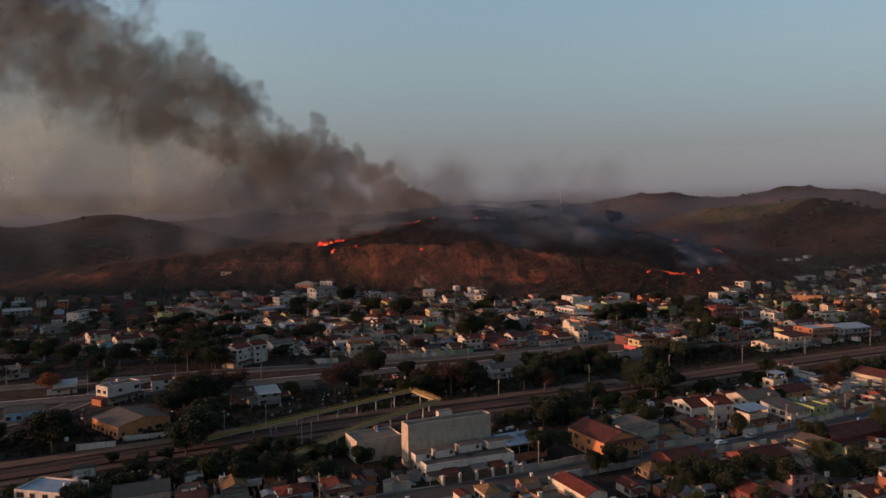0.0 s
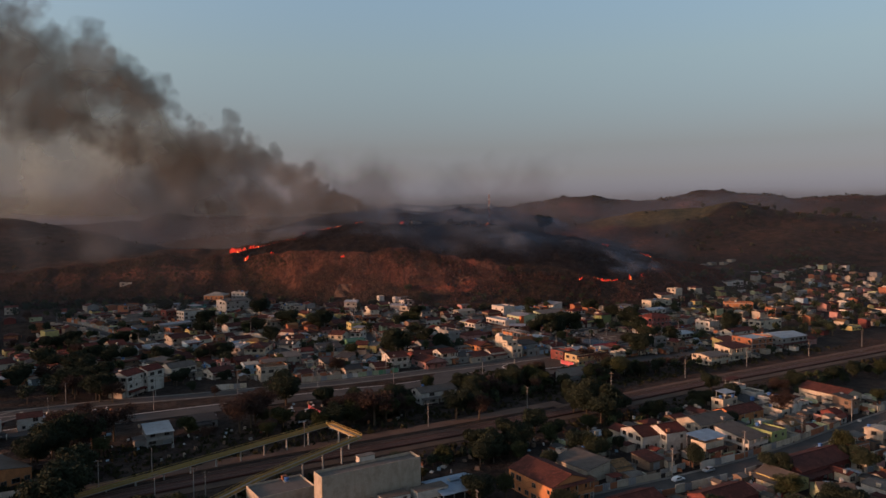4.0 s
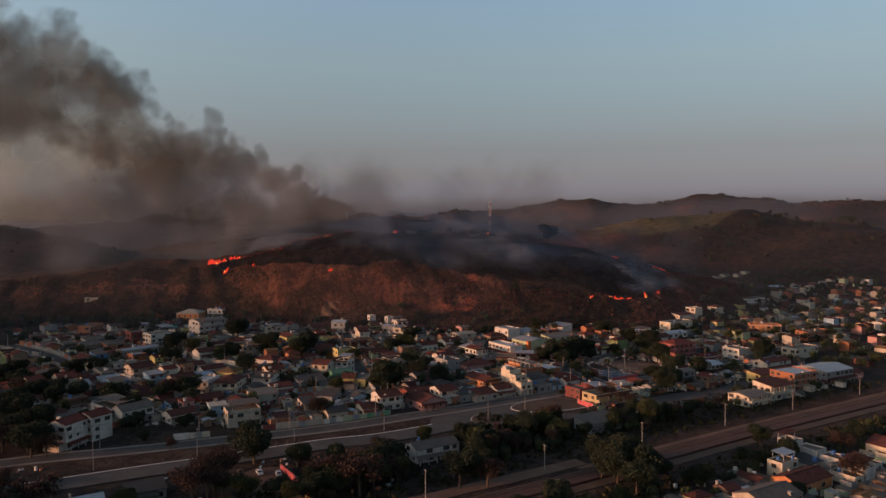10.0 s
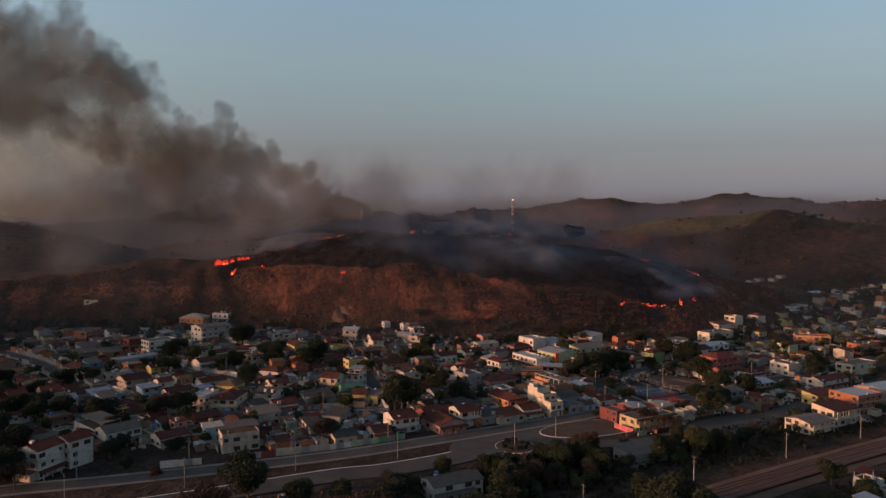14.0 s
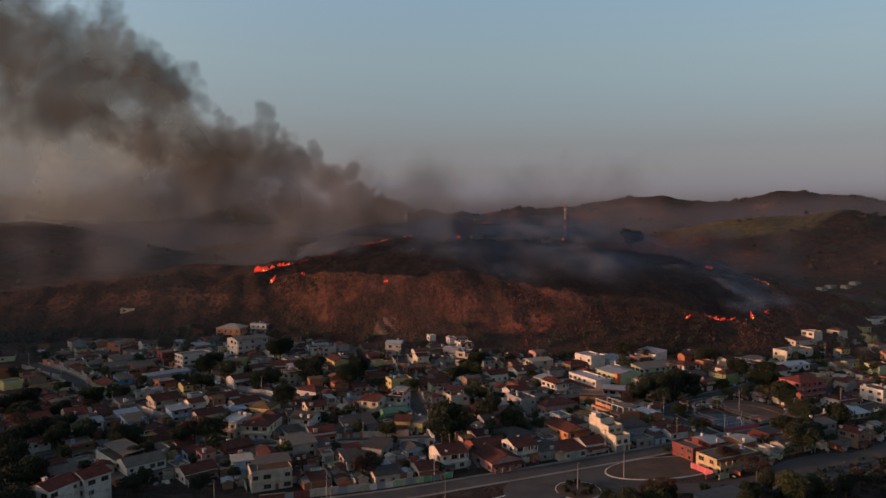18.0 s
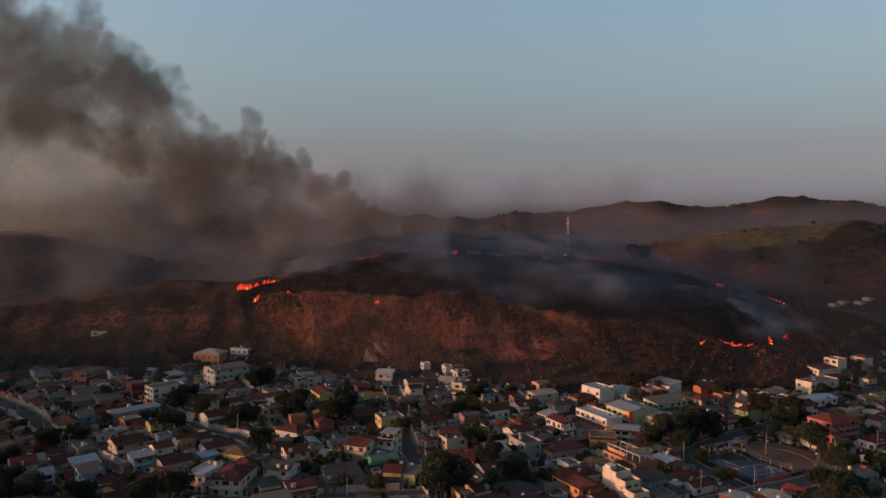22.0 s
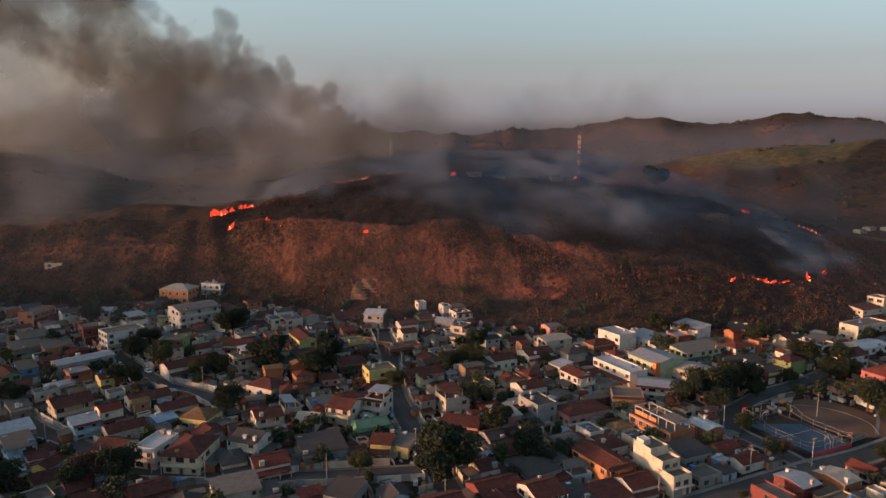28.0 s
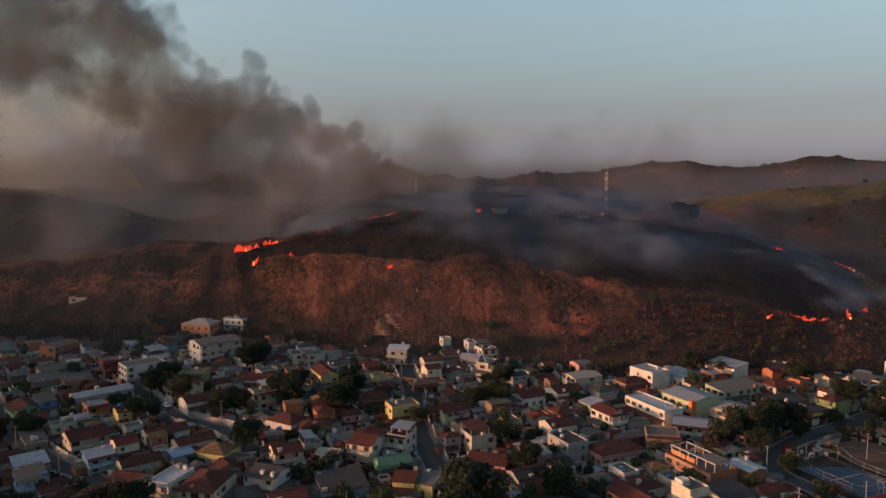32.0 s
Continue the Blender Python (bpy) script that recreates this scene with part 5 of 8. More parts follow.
lot(68.4, 537.8, 24, 13.5, 10.0, 5.0, "metal", "beige", "cream")
lot(74.0, 525.5, 22, 8.8, 9.0, 4.0, "hip", "grey", "dark")
lot(67.4, 514.2, -61, 6.7, 7.0, 3.5, "shed", "ltgreen", "metal")
lot(50.7, 492.6, 24, 10.6, 9.0, 4.5, "gable", "white", "terra")
lot(88.2, 533.6, 23, 11.7, 8.0, 4.0, "hip", "brown", "terra")
lot(110.9, 540.0, -64, 13.6, 9.0, 4.0, "shed", "white", "metal")
lot(100.2, 491.9, -21, 14.6, 12.0, 5.0, "metal", "white", "metal")
lot(127.9, 523.8, 25, 22.0, 10.0, 5.0, "shed", "ltgreen", "grey")
lot(146.6, 526.4, 24, 11.6, 8.0, 5.0, "hip", "white", "red")
lot(124.7, 538.1, 22, 7.1, 8.0, 5.0, "flat", "brick", "metal")
lot(135.0, 549.0, -61, 14.1, 9.0, 5.0, "shed", "white", "metal")
lot(158.6, 550.8, -30, 10.4, 8.0, 3.5, "shed", "brick", "dark")
shop = lot(151.6, 505.6, 23, 14.0, 8.0, 3.9, "flat", "red", "dark", "X")
bm = bmesh.new()
box(bm, -6.9, -4.16, 2.7, 4.6, -4.0, 3.9)
part("sign_board", bm, "wall_yellow", shop, "plain yellow sign board over the shop front")
bm = bmesh.new()
box(bm, -6.6, -4.9, 2.45, 6.8, -4.0, 2.6)
part("canopy", bm, "roof_dark", shop, "dark thin canopy over the shop front")
lot(138.6, 503.6, 23, 9.0, 9.0, 3.6, "shed", "grey", "dark", "X")
lot(143.6, 513.6, 23, 17.0, 7.6, 3.8, "shed", "brown", "dark", "X")
lot(23.5, 461.9, -17, 12.4, 10.0, 4.0, "gable", "pink", "terra")
lot(45.8, 458.3, 21, 7.2, 5.6, 4.0, "shed", "white", "dark")
lot(66.0, 471.5, 24, 17.2, 10.0, 4.0, "hip", "pink", "terra")
lot(91.4, 438.9, 23, 10.7, 9.0, 4.0, "shed", "grey", "dark")
lot(99.2, 433.4, -62, 3.6, 2.8, 3.4, "shed", "blue", "blueroof")
lot(107.4, 434.6, 24, 9.0, 6.6, 3.0, "gable", "white", "red")
lot(27.8, 431.8, 24, 6.4, 8.0, 3.5, "gable", "white", "terra")
lot(41.9, 430.7, -62, 12.6, 12.0, 4.0, "hip", "grey", "dark")
lot(29.7, 419.0, 25, 13.3, 10.0, 4.0, "gable", "red", "terra")
lot(69.4, 420.5, 22, 9.2, 9.0, 4.0, "gable", "white", "terra")
lot(-100.0, 437.8, -17, 5.7, 9.0, 3.5, "gabley", "yellow", "terra")
lot(-103.7, 408.5, -46, 19.4, 10.0, 4.5, "flat", "white", "slab")
lot(-73.1, 397.4, 41, 11.4, 9.0, 3.5, "gable", "white", "terra")
lot(-32.2, 418.4, 24, 5.2, 6.3, 4.0, "shed", "pink", "dark")
lot(-19.8, 402.4, 24, 6.3, 9.0, 5.0, "shed", "beige", "dark")
lot(-11.6, 417.6, -25, 8.4, 9.0, 4.0, "shed", "grey", "dark")
lot(-7.9, 393.2, 22, 8.7, 9.0, 3.5, "gable", "beige", "dark")
lot(6.1, 397.4, 21, 7.2, 9.0, 3.5, "gable", "beige", "terra")
lot(32.4, 407.5, 25, 12.4, 15.0, 3.5, "gabley", "pink", "terra")
lot(50.8, 414.5, 24, 8.4, 9.0, 3.5, "shed", "grey", "dark")
lot(60.5, 415.5, 24, 9.9, 9.0, 3.2, "shed", "beige", "terra")
lot(115.3, 419.2, 24, 7.2, 9.6, 4.3, "metal", "red", "metal", "X")
lot(128.6, 422.2, 25, 7.4, 9.6, 3.6, "metal", "brick", "cream", "X")
lot(140.2, 427.8, 25, 6.0, 7.6, 3.0, "gabley", "pink", "red", "X")
lot(144.2, 417.8, 25, 7.2, 7.0, 3.0, "gable", "grey", "fibro", "X")
lot(120.2, 411.4, 25, 8.0, 4.6, 3.6, "shed", "brown", "dark", "X")
lot(104.4, 442.6, 24, 8.6, 5.6, 3.2, "gable", "brown", "red", "X")
lot(91.0, 426.4, 24, 8.4, 6.6, 2.9, "flat", "grey", "slab", "X")
lot(98.2, 428.2, 24, 5.2, 4.8, 2.7, "shed", "ltblue", "dark", "X")
lot(115.6, 435.2, 24, 6.0, 3.6, 2.4, "shed", "brick", "dark", "X")
lot(126.6, 475.0, 24, 3.0, 2.6, 2.6, "shed", "red", "red", "X")
lot(202.0, 478.6, 22, 12.4, 8.0, 3.5, "hip", "white", "red")
lot(189.2, 452.6, 23, 13.6, 12.0, 5.0, "metal", "beige", "metal")
lot(99.4, 366.0, 24, 16.6, 10.0, 4.0, "shed", "grey", "fibro")
lot(29.1, 341.6, 23, 17.3, 9.0, 5.0, "gable", "white", "fibro")
lot(179.5, 393.2, 24, 13.5, 11.0, 4.8, "metal", "cream", "grey")
lot(207.5, 428.5, 20, 13.1, 9.0, 5.0, "shed", "yellow", "terra")
lot(228.4, 455.1, 24, 20.8, 9.0, 5.0, "gable", "white", "terra")
lot(6.0, 223.4, 23, 30.0, 11.0, 4.5, "flat", "white", "slab")
lot(67.3, 252.9, -61, 15.3, 10.0, 4.0, "shed", "beige", "fibro")
lot(114.9, 264.6, 25, 9.2, 6.0, 4.5, "flat", "cream", "slab")
lot(129.4, 270.4, 25, 10.5, 12.0, 5.0, "shed", "white", "fibro")
lot(140.6, 272.4, 25, 8.4, 10.0, 5.2, "flat", "lime", "slab", "X")
for x, y, w, h in ((160.0, 330.0, 6.4, 5.2), (163.4, 322.6, 7.6, 4.4), (167.0, 315.0, 7.4, 3.8), (170.6, 307.6, 8.0, 3.3)):
    lot(x, y, -64, w, 6.0, h, "flat", "white", "slab", "X")
lot(196.6, 319.3, -68, 20.3, 12.0, 4.5, "gable", "cream", "terra")
lot(145.5, 300.8, 25, 17.9, 10.0, 3.5, "gable", "orange", "terra")
lot(37.8, 199.1, 25, 7.2, 16.0, 4.5, "gabley", "cream", "red")
lot(131.3, 221.8, -17, 9.6, 12.0, 4.0, "gable", "ltgreen", "fibro")
lot(124.2, 235.9, -68, 11.2, 9.0, 3.5, "gable", "yellow", "fibro")
lot(139.1, 245.6, 24, 25.0, 12.0, 4.0, "gable", "red", "terra")
lot(99.3, 223.9, 24, 17.4, 10.0, 4.0, "gable", "red", "terra")
lot(73.9, 223.4, 24, 13.1, 10.0, 4.0, "gable", "red", "terra")
lot(-118.6, 267.9, -41, 21.1, 20.0, 4.5, "metal", "orange", "fibro", "X")
lot(-166.3, 280.5, 26, 13.4, 8.0, 4.0, "gable", "ltblue", "fibro")
lot(-128.9, 323.2, 25, 8.4, 7.0, 5.0, "gable", "white", "terra")
lot(-212.8, 346.0, 29, 10.8, 9.0, 5.0, "flat", "beige", "fibro")
lot(-170.8, 319.6, 27, 9.3, 8.0, 4.0, "shed", "white", "metal")
lot(-75.2, 300.7, 25, 8.9, 9.0, 5.0, "shed", "grey", "whiteroof")
lot(-63.8, 316.7, 24, 11.4, 8.0, 3.0, "shed", "grey", "dark")
lot(-111.6, 200.1, -13, 16.1, 10.0, 5.0, "flat", "white", "blueroof")
lot(-86.3, 200.5, 24, 14.5, 10.0, 4.0, "gable", "beige", "fibro")
lot(-253.2, 469.5, 38, 22.0, 10.0, 4.0, "shed", "grey", "fibro")
lot(-315.5, 526.8, 36, 18.3, 14.0, 5.0, "metal", "grey", "metal")

# ---------- the rest of the town, row by row ----------
LINES = [(STREET_N, 4.5), (STREET_L, 5), (STREET_LL, 4), (STREET_C, 3.8), (STREET_R, 4), (STREET_H, 3), (STREET_S, 5), (STREET_W, 5), (SIDE, 6), (ROAD, 8), (RAIL, 20), (EAST, 5.5)]


def clear(x, y, w, d, rot, gap=0.15):
    """True where a w by d plot touches no house, road or court."""
    r = 0.5 * math.hypot(w, d)
    for ln, half in LINES:
        for px, py in ln:
            if abs(px - x) < half + r and abs(py - y) < half + r and math.hypot(px - x, py - y) < half + 0.62 * max(w, d) * 0.8:
                return False
    if abs(x - 147) < 28 and abs(y - 467) < 27 or on_paved(x, y, 3.5):
        return False
    c, s = math.cos(radians(rot)), math.sin(radians(rot))
    P = [(a * w / 2, b * d / 2) for a in (-1, 0, 1) for b in (-1, 0, 1)]
    P = [(x + a * c - b * s, y + a * s + b * c) for a, b in P]
    for hx, hy, hr, hw, hd in FOOT:
        if math.hypot(hx - x, hy - y) > r + 0.5 * math.hypot(hw, hd):
            continue
        ch, sh = math.cos(radians(hr)), math.sin(radians(hr))
        for px, py in P:
            u, v = (px - hx) * ch + (py - hy) * sh, -(px - hx) * sh + (py - hy) * ch
            if abs(u) < hw / 2 + gap and abs(v) < hd / 2 + gap:
                return False
        for a in (-0.5, 0, 0.5):
            for b in (-0.5, 0, 0.5):
                qx, qy = hx + a * hw * ch - b * hd * sh - x, hy + a * hw * sh + b * hd * ch - y
                if abs(qx * c + qy * s) < w / 2 + gap and abs(-qx * s + qy * c) < d / 2 + gap:
                    return False
    return True


def fill(x0, x1, y0, y1, rot, sx, sy, chance, near, inside=lambda x, y: True, tall=0.2):
    """Rows of plain small houses on the free plots of a turned grid."""
    c, s = math.cos(radians(rot)), math.sin(radians(rot))
    cx, cy = (x0 + x1) / 2, (y0 + y1) / 2
    R = 0.5 * math.hypot(x1 - x0, y1 - y0)
    made = 0
    for u in np.arange(-R, R, sx):
        for v in np.arange(-R, R, sy):
            uu, vv = u + rnd.uniform(-1.2, 1.2), v + rnd.uniform(-1.2, 1.2)
            x, y = cx + uu * c - vv * s, cy + uu * s + vv * c
            w, d = rnd.uniform(5.2, 9.6), rnd.uniform(5.0, 8.2)
            k = rnd.random()
            if not (x0 < x < x1 and y0 < y < y1) or not inside(x, y) or k > chance:
                continue
            turn = rot + (90 if rnd.random() < 0.3 else 0) + rnd.uniform(-3, 3)
            if not clear(x, y, w, d, turn):
                w, d = w * 0.72, d * 0.72
                if not clear(x, y, w, d, turn):
                    continue
            h = rnd.uniform(2.6, 3.4) if rnd.random() > tall else rnd.uniform(5.4, 6.2)
            kind = rnd.choice(("gable", "gable", "gabley", "shed", "hip", "flat", "shed", "metal"))
            wall = rnd.choice(("white", "white", "cream", "cream", "beige", "beige", "beige", "grey", "grey", "grey", "brown", "brown", "brown", "brick", "brick", "brick", "pink", "pink", "yellow", "ltgreen", "ltblue", "red"))
            roof = {"flat": rnd.choice(("slab", "slab", "grey")), "metal": rnd.choice(("metal", "grey", "cream", "fibro")), "shed": rnd.choice(("fibro", "terra", "terra", "dark", "red"))}.get(kind, rnd.choice(("terra", "terra", "terra", "red", "dark", "ltbrown")))
            if near and (y < 330 or (385 < y < 488 and -135 < x < 210)):
                lot(x, y, turn, w, d, h, kind, wall, roof, "", near)
            else:
                far_house(x, y, turn, w, d, h, kind, wall, roof)
            made += 1
    return made


below_hill = lambda x, y: y < np.interp(x, TOE_X, TOE_Y) - 4
east_town = lambda x, y: 388 + 0.43 * (x - 150) < y < np.interp(x, (250, 288, 344, 445, 520), (586, 614, 664, 770, 790))
made = [
    fill(-205, -60, 392, 592, 40, 10.5, 10.5, 0.97, True, below_hill),
    fill(-62, 120, 384, 585, 24, 10.5, 10.5, 0.97, True, below_hill),
    fill(120, 265, 398, 566, 24, 14, 13, 0.85, True, below_hill),
    fill(60, 215, 196, 320, 24, 14, 13, 0.75, True, lambda x, y: y < 252 + 0.42 * (x - 0)),
    fill(-130, 60, 176, 208, 24, 13, 12, 0.8, True),
    fill(-380, -200, 380, 585, 24, 16, 15, 0.75, False, below_hill),
    fill(252, 520, 430, 800, 24, 15, 14, 0.86, False, east_town, 0.4),
    fill(-260, -150, 268, 345, 24, 16, 15, 0.4, False),
]
for k in range(4):
    far_house(390 + 12 * k, 828 + 6 * (k % 2), 20, 7.5, 7, 3.2, "metal", "beige", "grey")
# sheds, lean-tos and yard roofs in the gaps between the houses
for x0, x1, y0, y1, turn, n in ((-205, -60, 395, 590, 40, 1500), (-62, 120, 386, 575, 24, 1900), (120, 255, 400, 560, 24, 700), (60, 210, 200, 320, 24, 500), (-130, 40, 180, 215, 24, 160)):
    for k in range(n):
        x, y = rnd.uniform(x0, x1), rnd.uniform(y0, y1)
        w, d, tn = rnd.uniform(2.4, 5.2), rnd.uniform(2.2, 4.2), turn + rnd.choice((0, 90)) + rnd.uniform(-3, 3)
        if y0 > 300 and not below_hill(x, y) or y0 < 300 and y > 250 + 0.42 * x or not clear(x, y, w, d, tn, 0.02):
            continue
        far_house(x, y, tn, w, d, rnd.uniform(2.1, 2.9), rnd.choice(("shed", "metal", "gable", "flat")), rnd.choice(("grey", "beige", "white", "brick", "brown", "cream")), rnd.choice(("fibro", "fibro", "dark", "terra", "grey", "slab", "red", "metal")))
me = bpy.data.meshes.new("far_houses")
me.from_pydata(FAR_V, [], FAR_F)
for k in FAR_MATS:
    me.materials.append(MATS[k])
me.polygons.foreach_set("material_index", FAR_M)
tagged(new("far_houses", me), "close-packed small houses, sheds and yard roofs", "houses", kind="stuff")
for x, y, z, k in TANKS_AT:
    copy_thing(TANK[0 if k < 0.45 else 1], pose(x, y, z, 0, 0, 360 * k))
for t in TANK:
    for o in list(t.children):
        bpy.data.objects.remove(o)
    bpy.data.objects.remove(t)


# ---------- trees ----------
def crown_mesh(name, mat, seed, count, rx, rz, size, lobes=9, thin=0.0):
    """A crown of many small leaf sprays on uneven lobes, with gaps between them."""
    r = random.Random(seed)
    L = []
    for k in range(lobes):
        a, q = r.uniform(0, 2 * math.pi), r.uniform(0.25, 0.72)
        L.append((Vector((q * math.cos(a) * rx, q * math.sin(a) * rx, r.uniform(-0.5, 0.62) * rz)), r.uniform(0.32, 0.55)))
    V, F = [], []
    for k in range(count):
        c, q = r.choice(L)
        d = Vector((r.gauss(0, 1), r.gauss(0, 1), r.gauss(0, 1))).normalized() * (r.random() ** (0.42 + thin)) * q * 1.12
        p = c + Vector((d.x * rx, d.y * rx, d.z * rz))
        n = Vector((r.gauss(0, 1), r.gauss(0, 1), r.gauss(0, 1) + 0.6)).normalized()
        t = n.orthogonal().normalized()
        b = n.cross(t)
        s = size * r.uniform(0.6, 1.4)
        i = len(V)
        V += [tuple(p + t * s), tuple(p + b * s * 0.6 + n * s * 0.25), tuple(p - t * s), tuple(p - b * s * 0.6 + n * s * 0.2)]
        F += [(i, i + 1, i + 2), (i, i + 2, i + 3)]
    me = bpy.data.meshes.new(name)
    me.from_pydata(V, [], F)
    me.materials.append(MATS[mat])
    return me


def tree_thing(name, label, mat, seed, h, rx, rz, count, size, thin=0.0):
    r = random.Random(seed + 100)
    ob = thing(name, pose(0, 0, -60), label, "tree", "trees of the valley")
    bm = bmesh.new()
    fork = h - 1.15 * rz
    tube(bm, (0, 0, -0.6), (0.1, 0, fork), 0.26, 0.18, 7)
    for k in range(6):
        a = k * 1.05 + r.uniform(-0.3, 0.3)
        mid = Vector((math.cos(a) * rx * 0.3, math.sin(a) * rx * 0.3, fork + rz * 0.45))
        tube(bm, (0.1, 0, fork - 0.2), mid, 0.13, 0.08, 5)
        tube(bm, mid, mid + Vector((math.cos(a) * rx * 0.36, math.sin(a) * rx * 0.36, rz * r.uniform(0.2, 0.7))), 0.08, 0.03, 5)
    part("trunk", bm, "bark", ob)
    me = crown_mesh("crown", mat, seed, count, rx, rz, size, 10, thin)
    shared("crown", me, ob, pose(0, 0, h - rz * 0.75))
    return ob


TREES = {
    "dark": [tree_thing("tree", "dark green broad-leaved tree with a full crown", "leaf_dark", s, 8, 4.2, 3.4, 7500, 0.24) for s in (1, 2, 3)],
    "olive": [tree_thing("tree", "olive green tree with an uneven crown", "leaf_olive", s, 7.5, 3.8, 3.0, 5200, 0.23, 0.1) for s in (4, 5)],
    "dry": [tree_thing("tree", "half-bare brown tree in the dry season", "leaf_dry", s, 8, 4.0, 3.2, 3600, 0.2, 0.25) for s in (6, 7)],
    "rust": [tree_thing("tree", "orange-brown leaved tree on a dry slope", "leaf_rust", 8, 7, 4.0, 2.8, 2600, 0.24, 0.2)],
}


def tree(x, y, h, kind="dark", spread=1.15):
    src = rnd.choice(TREES[kind])
    k = h / 8.0
    copy_thing(src, pose(x, y, zat(x, y) - 0.1, 0, 0, rnd.uniform(0, 360)) @ Matrix.Diagonal((k * spread, k * spread, k, 1)))


FT_V, FT_F, FT_M = [], [], []
FT_MATS = ["leaf_dark", "leaf_olive", "leaf_dry", "bark"]


def far_tree(x, y, h, kind):
    """A tree out of reach of the camera, joined with the others."""
    z = zat(x, y)
    mi = {"dark": 0, "olive": 1, "dry": 2, "rust": 2}[kind]
    k = len(FT_V)
    FT_V.extend((x + a, y + b, z + q) for a, b, q in ((-0.25, 0, -0.3), (0.25, 0, -0.3), (0, 0.3, -0.3), (0.1, 0.1, h * 0.6)))
    FT_F.extend(((k, k + 1, k + 3), (k + 1, k + 2, k + 3), (k + 2, k, k + 3)))
    FT_M.extend((3, 3, 3))
    R = h * 0.5
    lobes = [(rnd.uniform(-0.5, 0.5) * R, rnd.uniform(-0.5, 0.5) * R, h * 0.62 + rnd.uniform(-0.4, 0.55) * R * 0.7, rnd.uniform(0.35, 0.6) * R) for _ in range(7)]
    near = y < 560
    for n in range(420 if near else 150):
        lx, ly, lz, lr = rnd.choice(lobes)
        d = Vector((rnd.gauss(0, 1), rnd.gauss(0, 1), rnd.gauss(0, 1))).normalized() * lr * rnd.random() ** 0.35
        t = Vector((rnd.gauss(0, 1), rnd.gauss(0, 1), rnd.gauss(0, 0.6))).normalized() * (0.42 if near else 0.75)
        b = t.orthogonal().normalized() * (0.3 if near else 0.5)
        p = Vector((x + lx, y + ly, z + lz)) + d
        k = len(FT_V)
        FT_V.extend((tuple(p + t), tuple(p + b), tuple(p - t), tuple(p - b)))
        FT_F.append((k, k + 1, k + 2, k + 3))
        FT_M.append(mi)


FOOT_NOW = {}


def free(x, y, gap=1.0, roads=True):
    if FOOT_NOW.get("n") != len(FOOT):
        FOOT_NOW["n"], FOOT_NOW["a"] = len(FOOT), np.array([(hx, hy, math.cos(radians(hr)), math.sin(radians(hr)), hw / 2, hd / 2) for hx, hy, hr, hw, hd in FOOT]).T
        FOOT_NOW["r"] = np.array([(px, py, half * 0.9) for ln, half in LINES for px, py in ln]).T
    hx, hy, c, s, w, d = FOOT_NOW["a"]
    dx, dy = x - hx, y - hy
    if ((np.abs(dx * c + dy * s) < w + gap) & (np.abs(-dx * s + dy * c) < d + gap)).any():
        return False
    if roads:
        px, py, half = FOOT_NOW["r"]
        if ((np.abs(px - x) < half) & (np.abs(py - y) < half)).any():
            return False
    if any(math.hypot(x - cx, y - cy) < r for cx, cy, r in ((90, 259, 10), (-116, 255, 14), (6, 212, 12), (-24, 226, 9), (27, 329, 11), (-27, 326, 10))):
        return False
    return not (abs(x - 135) < 14 and abs(y - 456) < 16) and not on_paved(x, y)


# low walls between the yards
YW_V, YW_F, YW_M = [], [], []
YW_MATS = ["wall_" + k for k in ("white", "cream", "grey", "grey", "beige", "brick", "brick", "pink", "ltgreen", "brown")]
for x0, x1, y0, y1, turn, n in ((-205, -60, 395, 590, 40, 2200), (-62, 120, 386, 575, 24, 2600), (120, 255, 400, 560, 24, 1500), (60, 215, 200, 325, 24, 1300), (-130, 40, 180, 215, 24, 300)):
    for k in range(n):
        x, y, tn, L = rnd.uniform(x0, x1), rnd.uniform(y0, y1), radians(turn + rnd.choice((0, 90)) + rnd.uniform(-2, 2)), rnd.uniform(1.2, 3.6)
        if y0 > 300 and not below_hill(x, y) or y0 < 300 and y > 250 + 0.42 * x:
            continue
        c, s = math.cos(tn), math.sin(tn)
        if not all(free(x + f * L * c, y + f * L * s, 0.0) for f in (-1, -0.3, 0.4, 1)):
            continue
        z, h = zat(x, y), rnd.uniform(1.1, 2.3)
        i = len(YW_V)
        YW_V.extend((x + a * L * c - b * s, y + a * L * s + b * c, z + q) for q in (-0.6, h) for a, b in ((-1, -0.09), (1, -0.09), (1, 0.09), (-1, 0.09)))
        YW_F.extend((i + p, i + q, i + r, i + t) for p, q, r, t in ((4, 5, 6, 7), (0, 1, 5, 4), (1, 2, 6, 5), (2, 3, 7, 6), (3, 0, 4, 7)))
        YW_M.extend([rnd.randrange(len(YW_MATS))] * 5)
me = bpy.data.meshes.new("yard_walls")
me.from_pydata(YW_V, [], YW_F)
for k in YW_MATS:
    me.materials.append(MATS[k])
me.polygons.foreach_set("material_index", YW_M)
tagged(new("yard_walls", me), "low plastered and brick walls between the yards", "walls", kind="stuff")


def grove(x0, x1, y0, y1, n, kinds, lo=5, hi=9, inside=lambda x, y: True, gap=1.5, far=False):
    k = tries = 0
    while k < n and tries < n * 30:
        tries += 1
        x, y = rnd.uniform(x0, x1), rnd.uniform(y0, y1)
        if inside(x, y) and free(x, y, gap):
            if far:
                far_tree(x, y, rnd.uniform(lo, hi), rnd.choice(kinds))
            else:
                tree(x, y, rnd.uniform(lo, hi), rnd.choice(kinds), rnd.uniform(0.85, 1.2))
            k += 1


